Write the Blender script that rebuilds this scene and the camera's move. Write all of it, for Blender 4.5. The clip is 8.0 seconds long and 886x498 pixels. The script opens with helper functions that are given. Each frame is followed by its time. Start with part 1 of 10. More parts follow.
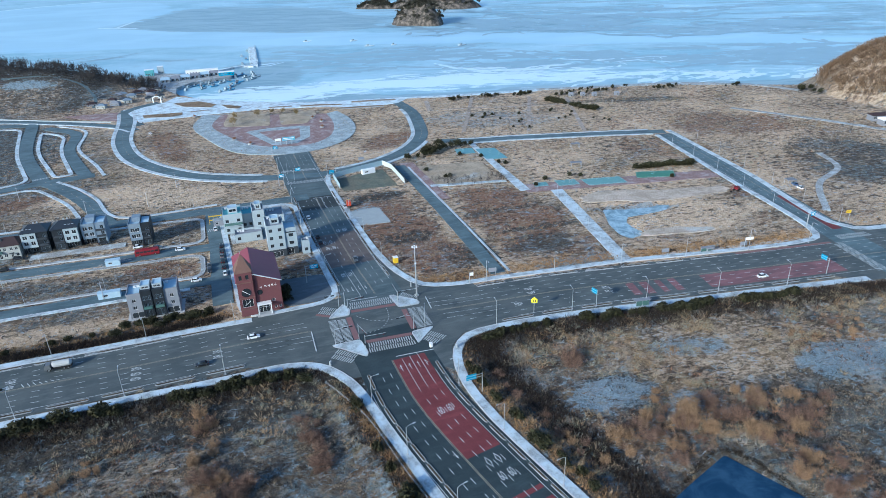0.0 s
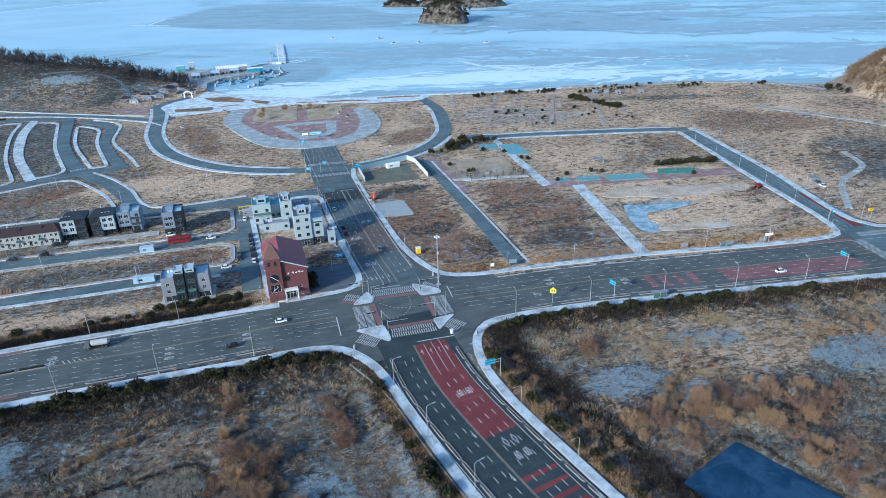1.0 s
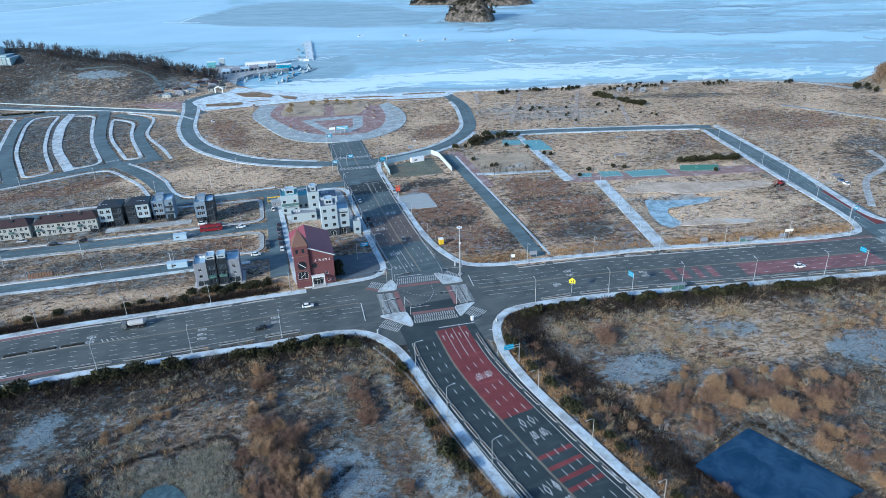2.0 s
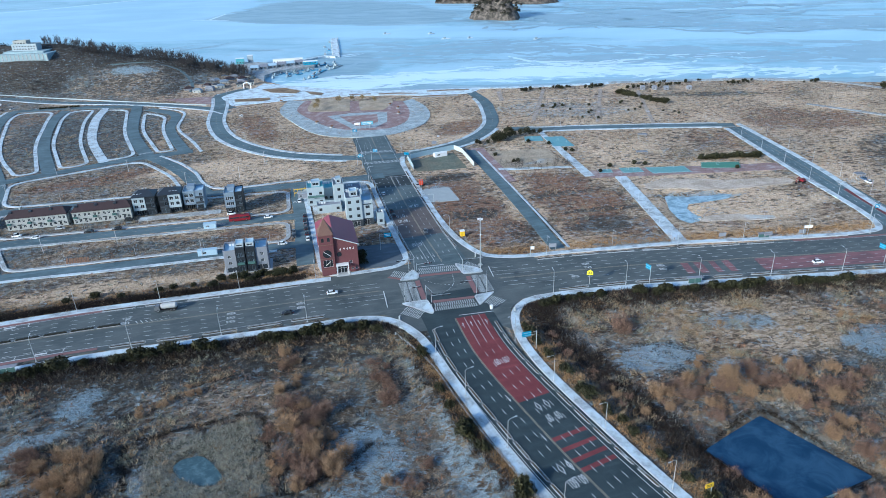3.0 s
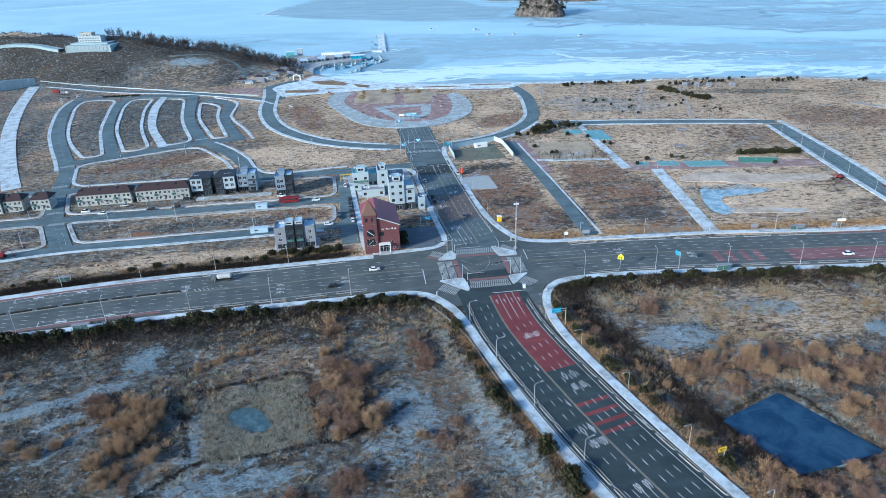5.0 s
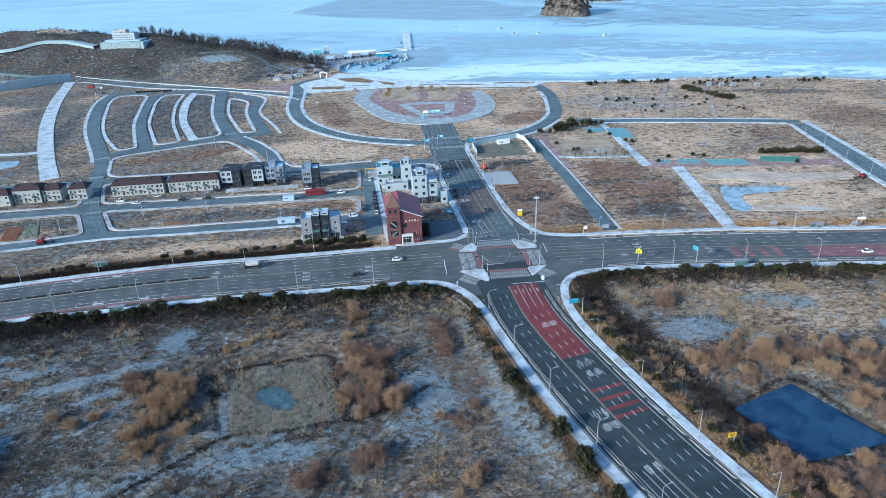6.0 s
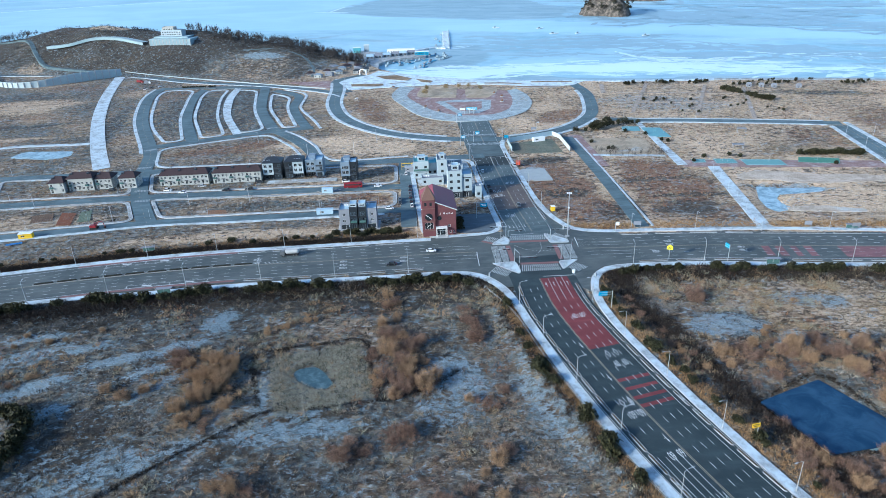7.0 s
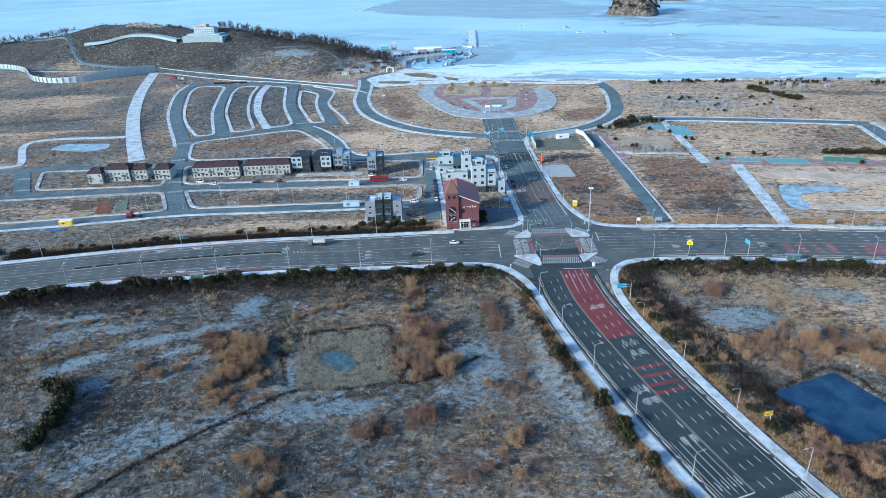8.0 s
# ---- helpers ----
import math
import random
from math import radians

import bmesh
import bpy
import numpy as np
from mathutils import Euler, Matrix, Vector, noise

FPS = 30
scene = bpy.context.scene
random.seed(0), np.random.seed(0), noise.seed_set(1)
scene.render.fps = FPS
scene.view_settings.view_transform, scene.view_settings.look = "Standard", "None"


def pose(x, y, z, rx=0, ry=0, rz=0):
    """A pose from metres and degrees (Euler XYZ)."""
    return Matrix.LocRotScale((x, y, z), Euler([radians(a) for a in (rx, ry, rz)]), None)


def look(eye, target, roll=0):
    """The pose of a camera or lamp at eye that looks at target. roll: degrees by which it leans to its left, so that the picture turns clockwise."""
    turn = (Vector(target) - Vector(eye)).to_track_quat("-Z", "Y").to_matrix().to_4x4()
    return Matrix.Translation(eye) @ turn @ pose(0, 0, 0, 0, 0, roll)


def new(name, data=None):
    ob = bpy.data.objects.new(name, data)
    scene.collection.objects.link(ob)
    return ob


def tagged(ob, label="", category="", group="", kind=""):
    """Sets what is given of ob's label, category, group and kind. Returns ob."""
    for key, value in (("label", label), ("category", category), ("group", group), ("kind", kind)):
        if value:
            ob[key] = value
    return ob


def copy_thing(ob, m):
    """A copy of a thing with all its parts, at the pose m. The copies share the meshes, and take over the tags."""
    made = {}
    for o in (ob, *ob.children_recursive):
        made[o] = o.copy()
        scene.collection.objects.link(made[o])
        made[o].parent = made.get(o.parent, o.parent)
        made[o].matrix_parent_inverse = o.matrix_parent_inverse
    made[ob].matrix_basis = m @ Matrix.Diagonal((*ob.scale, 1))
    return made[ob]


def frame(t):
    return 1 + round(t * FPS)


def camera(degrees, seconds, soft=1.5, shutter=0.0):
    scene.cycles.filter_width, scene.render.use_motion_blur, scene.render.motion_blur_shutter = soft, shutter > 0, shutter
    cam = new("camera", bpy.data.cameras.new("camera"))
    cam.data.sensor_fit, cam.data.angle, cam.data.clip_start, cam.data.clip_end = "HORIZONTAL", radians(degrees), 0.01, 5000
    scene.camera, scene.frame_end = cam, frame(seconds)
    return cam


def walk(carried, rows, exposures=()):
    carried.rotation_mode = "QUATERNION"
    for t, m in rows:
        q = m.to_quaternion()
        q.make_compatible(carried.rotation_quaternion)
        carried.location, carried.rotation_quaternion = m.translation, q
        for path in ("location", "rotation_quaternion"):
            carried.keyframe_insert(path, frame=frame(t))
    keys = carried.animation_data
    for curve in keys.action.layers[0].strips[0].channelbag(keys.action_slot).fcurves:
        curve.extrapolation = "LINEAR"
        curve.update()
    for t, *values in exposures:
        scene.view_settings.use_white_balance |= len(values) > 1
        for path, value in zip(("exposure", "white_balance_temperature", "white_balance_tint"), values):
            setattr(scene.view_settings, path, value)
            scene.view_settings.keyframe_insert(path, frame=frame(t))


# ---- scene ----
cam = camera(67.1, 8.0, soft=0.7)
METRES, EYE, TILT, LEAN, TURN = 65.0, 130.0, 0.0, 0.0, -31.1
ROWS = [
    (0.0, 0.0, 0.0, 0.0, -0.75, -25.12, 1.6),
    (0.5, 0.0015, -0.0633, -0.0003, 0.34, -25.14, 1.64),
    (1.0, 0.0047, -0.122, 0.0002, 1.35, -25.17, 1.68),
    (1.5, 0.0087, -0.1857, -0.0002, 2.44, -25.2, 1.72),
    (3.0, 0.0287, -0.3693, -0.0011, 5.54, -25.25, 1.83),
    (3.5, 0.0391, -0.4331, -0.0011, 6.61, -25.28, 1.87),
    (4.0, 0.0503, -0.4968, -0.0017, 7.58, -25.28, 1.88),
    (4.5, 0.0613, -0.5555, -0.0013, 8.46, -25.31, 1.87),
    (6.0, 0.1025, -0.7406, -0.0022, 11.38, -25.29, 1.88),
    (6.5, 0.1155, -0.7991, -0.0022, 12.9, -25.24, 1.91),
    (7.0, 0.1328, -0.862, -0.0024, 14.55, -25.2, 1.95),
    (7.5, 0.151, -0.9196, -0.0025, 15.77, -25.17, 1.99),
    (8.0, 0.1717, -0.9813, -0.0031, 16.78, -25.17, 2.0),
]
walk(cam, [(t, pose(0, 0, EYE, TILT, LEAN, TURN) @ pose(METRES * x, METRES * y, METRES * z, 90 + pitch, roll, yaw)) for t, x, y, z, yaw, pitch, roll in ROWS], [(0.0, 1.10, 5170, 1), (8.0, 1.34, 5170, 1)])

# ---- world, sun, exposure ----
SUN_FROM = Vector((-1.0, -0.28, 0.40)).normalized()
sky_world = bpy.data.worlds.new("sky")
sky_world.use_nodes = True
scene.world = sky_world
wt = sky_world.node_tree
wt.nodes.clear()
sky = wt.nodes.new("ShaderNodeTexSky")
sky.sky_type = "NISHITA"
sky.sun_disc = False
sky.sun_elevation = math.asin(SUN_FROM.z)
sky.sun_rotation = math.atan2(SUN_FROM.x, SUN_FROM.y)
sky.altitude = 100.0
sky.air_density, sky.dust_density, sky.ozone_density = 1.0, 1.5, 2.0
bgn = wt.nodes.new("ShaderNodeBackground")
bgn.inputs["Strength"].default_value = 0.106
out = wt.nodes.new("ShaderNodeOutputWorld")
wt.links.new(sky.outputs[0], bgn.inputs[0])
wt.links.new(bgn.outputs[0], out.inputs[0])
sun = new("sun", bpy.data.lights.new("sun", "SUN"))
sun.data.energy, sun.data.angle, sun.data.color = 2.7, radians(4), (1.0, 0.84, 0.67)
sun.matrix_world = look(SUN_FROM * 500, (0, 0, 0))


# ---- materials ----
class Mat:
    """A small builder for procedural node materials in object space (metres)."""

    def __init__(self, name, rough=0.9, metal=0.0, spec=0.3):
        self.m = bpy.data.materials.new(name)
        self.m.use_nodes = True
        self.t = self.m.node_tree
        self.b = self.t.nodes["Principled BSDF"]
        self.b.inputs["Roughness"].default_value = rough
        self.b.inputs["Metallic"].default_value = metal
        self.b.inputs["Specular IOR Level"].default_value = spec
        self.co = self.t.nodes.new("ShaderNodeTexCoord").outputs["Object"]

    def link(self, a, b):
        self.t.links.new(a, b)

    def stretch(self, sx, sy, sz=1.0, rz=0.0):
        r = self.t.nodes.new("ShaderNodeMapping")
        r.inputs["Rotation"].default_value = (0, 0, radians(rz))
        self.link(self.co, r.inputs["Vector"])
        n = self.t.nodes.new("ShaderNodeMapping")
        n.inputs["Scale"].default_value = (sx, sy, sz)
        self.link(r.outputs[0], n.inputs["Vector"])
        return n.outputs[0]

    def noise(self, scale, detail=4.0, rough=0.6, co=None, distort=0.0):
        n = self.t.nodes.new("ShaderNodeTexNoise")
        n.inputs["Scale"].default_value = scale
        n.inputs["Detail"].default_value = detail
        n.inputs["Roughness"].default_value = rough
        n.inputs["Distortion"].default_value = distort
        self.link(co or self.co, n.inputs["Vector"])
        return n.outputs["Fac"]

    def band(self, fac, lo, hi):
        n = self.t.nodes.new("ShaderNodeMapRange")
        n.interpolation_type = "SMOOTHSTEP"
        n.inputs["From Min"].default_value, n.inputs["From Max"].default_value = lo, hi
        self.link(fac, n.inputs["Value"])
        return n.outputs["Result"]

    def times(self, a, b, op="MULTIPLY"):
        n = self.t.nodes.new("ShaderNodeMath")
        n.operation = op
        for k, v in enumerate((a, b)):
            if isinstance(v, (int, float)):
                n.inputs[k].default_value = v
            else:
                self.link(v, n.inputs[k])
        return n.outputs[0]

    def mix(self, fac, a, b, kind="MIX"):
        n = self.t.nodes.new("ShaderNodeMix")
        n.data_type, n.blend_type = "RGBA", kind
        for sock, v in ((n.inputs[0], fac), (n.inputs[6], a), (n.inputs[7], b)):
            if isinstance(v, (int, float)):
                sock.default_value = v
            elif isinstance(v, tuple):
                sock.default_value = (*v, 1.0)
            else:
                self.link(v, sock)
        return n.outputs[2]

    def ramp(self, fac, *stops):
        n = self.t.nodes.new("ShaderNodeValToRGB")
        e = n.color_ramp.elements
        e[0].position, e[0].color = stops[0][0], (*stops[0][1], 1)
        e[1].position, e[1].color = stops[-1][0], (*stops[-1][1], 1)
        for p, c in stops[1:-1]:
            k = e.new(p)
            k.color = (*c, 1)
        self.link(fac, n.inputs[0])
        return n.outputs["Color"]

    def each(self):
        return self.t.nodes.new("ShaderNodeObjectInfo").outputs["Random"]

    def island(self):
        return self.t.nodes.new("ShaderNodeNewGeometry").outputs["Random Per Island"]

    def wave(self, scale, co=None, distort=0.0, direction="X"):
        n = self.t.nodes.new("ShaderNodeTexWave")
        n.bands_direction = direction
        n.inputs["Scale"].default_value = scale
        n.inputs["Distortion"].default_value = distort
        self.link(co or self.co, n.inputs["Vector"])
        return n.outputs["Fac"]

    def colour(self, c):
        if isinstance(c, tuple):
            self.b.inputs["Base Color"].default_value = (*c, 1)
        else:
            self.link(c, self.b.inputs["Base Color"])
        return self

    def bump(self, fac, strength=0.5, distance=0.1):
        n = self.t.nodes.new("ShaderNodeBump")
        n.inputs["Strength"].default_value = strength
        n.inputs["Distance"].default_value = distance
        self.link(fac, n.inputs["Height"])
        self.link(n.outputs[0], self.b.inputs["Normal"])
        return self


def plain(name, c, rough=0.7, metal=0.0, wear=0.25, scale=1.3, spec=0.3):
    """Paint, render, metal: one colour with stains and grain."""
    k = Mat(name, rough, metal, spec)
    dark = tuple(v * (1 - wear) for v in c)
    light = tuple(min(1.0, v * (1 + wear * 0.5)) for v in c)
    k.colour(k.mix(k.noise(scale, 5, 0.65), k.mix(k.noise(scale * 9, 3), dark, c), light))
    return k.bump(k.noise(scale * 6, 3), 0.15, 0.02).m


def soil(name, straw, dark, rust, frost, frost_from, big=0.018, mid=0.11):
    """Winter ground: dead grass, bare earth, rust-coloured weeds and hoar frost."""
    k = Mat(name, 0.95, 0, 0.1)
    a = k.noise(big, 6, 0.62, distort=0.6)
    b = k.noise(mid, 6, 0.68, distort=0.4)
    c = k.noise(0.9, 4, 0.7)
    d = k.noise(4.5, 2, 0.7)
    base = k.mix(k.band(b, 0.38, 0.62), dark, straw)
    base = k.mix(k.times(k.band(a, 0.48, 0.66), 0.75), base, rust)
    base = k.mix(k.times(k.band(c, 0.42, 0.75), 0.55), base, tuple(v * 0.42 for v in dark))
    base = k.mix(k.times(k.band(d, 0.5, 0.8), 0.5), base, tuple(min(1, v * 1.5) for v in straw))
    fr = k.times(k.band(k.noise(big * 1.7, 7, 0.66, distort=0.8), frost_from, frost_from + 0.12), k.band(c, 0.25, 0.6))
    k.colour(k.mix(fr, base, frost))
    return k.bump(k.times(c, d, "ADD"), 0.9, 0.5).m


def ground_material():
    """Open ground; the colour attribute "cover" tells where sand, rust weeds, frost and dark scrub lie."""
    k = Mat("winter_ground", 0.95, 0, 0.1)
    at_ = k.t.nodes.new("ShaderNodeAttribute")
    at_.attribute_name = "cover"
    sep = k.t.nodes.new("ShaderNodeSeparateColor")
    k.link(at_.outputs["Color"], sep.inputs[0])
    a = k.noise(0.03, 6, 0.65, distort=0.7)
    b = k.noise(0.14, 6, 0.7, distort=0.5)
    c = k.noise(0.8, 5, 0.72)
    d = k.noise(3.6, 3, 0.75)
    streak = k.noise(0.5, 5, 0.7, k.stretch(0.75, 1.25, 1, 14), 0.9)

    def where(fac, n, soft=0.34, amount=3.6):
        v = k.times(fac, k.times(k.times(n, 0.5, "SUBTRACT"), amount), "ADD")
        return k.band(v, 0.5 - soft, 0.5 + soft)

    base = k.mix(k.band(b, 0.36, 0.64), (0.088, 0.072, 0.056), (0.22, 0.168, 0.112))
    base = k.mix(k.times(k.band(a, 0.5, 0.62), 0.7), base, k.mix(k.band(c, 0.35, 0.65), (0.10, 0.066, 0.046), (0.20, 0.125, 0.075)))
    base = k.mix(k.times(k.band(k.noise(0.05, 6, 0.7, distort=0.9), 0.53, 0.62), k.band(d, 0.3, 0.65)), base, (0.37, 0.265, 0.15))
    base = k.mix(where(sep.outputs[0], streak), base, k.mix(k.band(c, 0.3, 0.7), k.mix(k.band(b, 0.35, 0.65), (0.26, 0.195, 0.128), (0.56, 0.42, 0.285)), (0.78, 0.61, 0.45)))
    base = k.mix(k.times(where(sep.outputs[1], b), 0.9), base, k.mix(k.band(c, 0.3, 0.7), (0.135, 0.074, 0.052), (0.34, 0.195, 0.125)))
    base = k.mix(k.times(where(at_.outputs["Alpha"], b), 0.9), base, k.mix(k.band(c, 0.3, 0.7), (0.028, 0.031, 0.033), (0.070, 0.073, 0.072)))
    bare = k.band(sep.outputs[0], 1.0, 0.8)
    rows = k.noise(0.16, 5, 0.7, k.stretch(0.22, 1.5, 1, 13), 0.8)
    base = k.mix(k.times(k.times(k.band(rows, 0.52, 0.62), 0.6), bare), base, (0.105, 0.078, 0.050))
    base = k.mix(k.times(k.band(rows, 0.47, 0.38), 0.4), base, k.mix(sep.outputs[0], (0.15, 0.15, 0.14), (0.50, 0.385, 0.25)))
    base = k.mix(k.times(k.times(k.band(c, 0.47, 0.74), 0.42), bare), base, (0.05, 0.042, 0.035))
    open_ = k.band(at_.outputs["Alpha"], 1.0, 0.62)
    base = k.mix(k.times(k.times(k.band(d, 0.52, 0.78), 0.5), open_), base, (0.34, 0.28, 0.205))
    hoar = k.times(k.band(k.noise(0.22, 6, 0.72, distort=0.8), 0.42, 0.66), k.times(k.band(sep.outputs[0], 0.45, 0.18), k.times(k.band(sep.outputs[1], 0.8, 0.3), k.band(at_.outputs["Alpha"], 0.95, 0.7))))
    base = k.mix(k.times(hoar, 0.75), base, k.mix(k.band(d, 0.3, 0.7), (0.072, 0.112, 0.135), (0.235, 0.325, 0.38)))
    g = k.noise(1.7, 5, 0.8, distort=0.4)
    base = k.mix(k.times(k.times(k.band(g, 0.5, 0.66), 0.6), k.times(bare, 0.25, "MAXIMUM")), base, (0.026, 0.027, 0.028))
    base = k.mix(k.times(k.times(k.band(g, 0.46, 0.34), 0.45), open_), base, k.mix(sep.outputs[0], (0.24, 0.23, 0.215), (0.52, 0.45, 0.36)))
    # lit tops and shadowed gaps of hummocks, put into the ground colour
    hummock_shade = k.noise(0.30, 5, 0.66, k.stretch(0.8, 1.25, 1, 16), 0.6)
    base = k.mix(k.times(k.times(k.band(hummock_shade, 0.52, 0.61), 0.85), k.band(k.noise(0.022, 4, 0.6, distort=0.6), 0.36, 0.56)), base, (0.050, 0.041, 0.034))
    base = k.mix(k.times(k.times(k.band(hummock_shade, 0.46, 0.37), 0.52), open_), base, k.mix(k.band(sep.outputs[0], 0.2, 0.6), (0.30, 0.27, 0.215), (0.60, 0.49, 0.36)))
    thin = k.times(k.band(k.noise(0.055, 7, 0.7, distort=1.0), 0.53, 0.68), k.band(streak, 0.42, 0.6))
    fr = k.times(where(sep.outputs[2], k.times(k.times(k.noise(0.35, 7, 0.75, distort=0.6), streak, "ADD"), 0.5), 0.3, 7.5), k.band(d, 0.3, 0.62))
    base = k.mix(k.times(k.times(k.times(thin, 0.75), open_), k.band(sep.outputs[0], 0.85, 0.5)), base, (0.33, 0.40, 0.46))
    k.colour(k.mix(k.times(fr, 0.9), base, k.mix(k.band(g, 0.38, 0.62), (0.16, 0.255, 0.315), (0.45, 0.57, 0.67))))
    hum = k.t.nodes.new("ShaderNodeTexVoronoi")
    hum.feature = "SMOOTH_F1"
    hum.inputs["Scale"].default_value = 0.42
    hum.inputs["Smoothness"].default_value = 0.6
    k.link(k.stretch(1.0, 1.5, 1, 20), hum.inputs["Vector"])
    lumps = k.times(k.times(hum.outputs["Distance"], -0.8), k.band(sep.outputs[2], 0.9, 0.4))
    return k.bump(k.times(k.times(k.times(c, g, "ADD"), k.times(d, 0.6), "ADD"), lumps, "ADD"), 1.0, 0.8).m


M_GROUND = ground_material()


def tarmac(name, c, tint):
    k = Mat(name, 0.85, 0, 0.3)
    along = k.noise(0.07, 5, 0.6)
    grain = k.noise(2.2, 5, 0.75)
    worn = k.noise(0.35, 5, 0.65, k.stretch(0.25, 1.0, 1.0, 12))
    col = k.mix(k.band(along, 0.35, 0.65), c, tint)
    col = k.mix(k.times(k.band(worn, 0.45, 0.7), 0.5), col, tuple(v * 1.55 for v in tint))
    col = k.mix(k.times(k.band(grain, 0.4, 0.8), 0.35), col, tuple(v * 0.5 for v in c))
    k.colour(col)
    return k.bump(grain, 0.2, 0.02).m


M_ASPHALT = tarmac("fresh_asphalt", (0.021, 0.033, 0.039), (0.032, 0.046, 0.052))
M_BOUL = tarmac("blue_grey_asphalt", (0.058, 0.083, 0.094), (0.090, 0.116, 0.126))
M_OLD = tarmac("worn_asphalt", (0.060, 0.073, 0.077), (0.090, 0.103, 0.105))
M_LANE = tarmac("grey_lane_asphalt", (0.064, 0.097, 0.114), (0.10, 0.142, 0.163))
M_REDWAY = tarmac("red_asphalt", (0.115, 0.026, 0.030), (0.15, 0.038, 0.042))
M_FADEDRED = tarmac("faded_red_asphalt", (0.125, 0.072, 0.078), (0.19, 0.095, 0.104))


def paving(name, c, frost, amount=0.5, joint=0.6, rz=12):
    k = Mat(name, 0.85, 0, 0.3)
    n = k.t.nodes.new("ShaderNodeTexBrick")
    n.inputs["Scale"].default_value = 1.0 / joint
    n.inputs["Mortar Size"].default_value = 0.03
    n.inputs["Color1"].default_value = (*c, 1)
    n.inputs["Color2"].default_value = (*[v * 0.8 for v in c], 1)
    n.inputs["Mortar"].default_value = (*[v * 0.45 for v in c], 1)
    k.link(k.stretch(1, 1, 1, rz), n.inputs["Vector"])
    f = k.times(k.band(k.noise(0.16, 6, 0.7), 0.62 - amount * 0.45, 0.78 - amount * 0.3), k.band(k.noise(1.4, 4, 0.7), 0.15, 0.5))
    k.colour(k.mix(f, n.outputs["Color"], frost))
    return k.bump(k.noise(3.0, 3), 0.3, 0.02).m


M_PAVE = paving("frosted_paving", (0.34, 0.37, 0.39), (0.47, 0.55, 0.61), 0.62)
M_PAVE_BARE = paving("concrete_paving", (0.36, 0.37, 0.37), (0.45, 0.52, 0.57), 0.34)
M_PINK = paving("pink_block_paving", (0.285, 0.19, 0.18), (0.34, 0.30, 0.305), 0.36, 0.4)
M_SANDPATH = paving("sandy_path_paving", (0.40, 0.335, 0.28), (0.43, 0.43, 0.43), 0.22)
M_KERB = plain("granite_kerb", (0.46, 0.48, 0.5), 0.8, wear=0.3)
M_WHITE_LINE = plain("white_road_paint", (0.50, 0.52, 0.53), 0.7, wear=0.5, scale=0.8)
M_ZEBRA = plain("worn_white_road_paint", (0.36, 0.39, 0.40), 0.7, wear=0.6, scale=0.9)
M_YELLOW_LINE = plain("yellow_road_paint", (0.29, 0.255, 0.195), 0.7, wear=0.35, scale=0.8)
M_PINK_LINE = plain("red_crossing_paint", (0.19, 0.105, 0.105), 0.8, wear=0.4, scale=0.7)


# ---- mesh helpers ----
def part(name, bm, mat, parent=None, label="", smooth=False):
    """Links a bmesh as one mesh object, under a thing where one is given."""
    me = bpy.data.meshes.new(name)
    bm.normal_update()
    bm.to_mesh(me)
    bm.free()
    me.materials.append(mat)
    if smooth:
        me.polygons.foreach_set("use_smooth", [True] * len(me.polygons))
    ob = new(name, me)
    ob.parent = parent
    if label:
        tagged(ob, label)
    return ob


def mesh_of(name, verts, faces, mat, parent=None, label=""):
    me = bpy.data.meshes.new(name)
    me.from_pydata([tuple(v) for v in verts], [], [tuple(f) for f in faces])
    me.materials.append(mat)
    ob = new(name, me)
    ob.parent = parent
    if label:
        tagged(ob, label)
    return ob


def thing(name, label, category, m=None, group="", kind=""):
    ob = new(name)
    ob.empty_display_size = 0.5
    if m is not None:
        ob.matrix_basis = m
    return tagged(ob, label, category, group, kind)


def box(bm, x0, y0, z0, x1, y1, z1, bevel=0.0, m=None):
    r = bmesh.ops.create_cube(bm, size=1.0)
    vs = r["verts"]
    t = Matrix.Translation(((x0 + x1) / 2, (y0 + y1) / 2, (z0 + z1) / 2)) @ Matrix.Diagonal((abs(x1 - x0), abs(y1 - y0), abs(z1 - z0), 1))
    bmesh.ops.transform(bm, matrix=(m @ t) if m is not None else t, verts=vs)
    if bevel:
        es = list({e for v in vs for e in v.link_edges})
        bmesh.ops.bevel(bm, geom=es, offset=bevel, segments=1, affect="EDGES")
    return bm


def boxed(name, dims, mat, parent, label="", bevel=0.0):
    return part(name, box(bmesh.new(), *dims, bevel=bevel), mat, parent, label)


def tube(bm, pts, r0, r1=None, n=6):
    """A tapered round bar along points."""
    r1 = r0 if r1 is None else r1
    rings = []
    pts = [Vector(p) for p in pts]
    for i, p in enumerate(pts):
        d = (pts[min(i + 1, len(pts) - 1)] - pts[max(i - 1, 0)]).normalized()
        a = d.orthogonal().normalized()
        b = d.cross(a)
        r = r0 + (r1 - r0) * i / max(1, len(pts) - 1)
        rings.append([bm.verts.new(p + (a * math.cos(2 * math.pi * k / n) + b * math.sin(2 * math.pi * k / n)) * r) for k in range(n)])
    for u, v in zip(rings, rings[1:]):
        for k in range(n):
            bm.faces.new((u[k], u[(k + 1) % n], v[(k + 1) % n], v[k]))
    bm.faces.new(rings[0][::-1])
    bm.faces.new(rings[-1])
    return bm


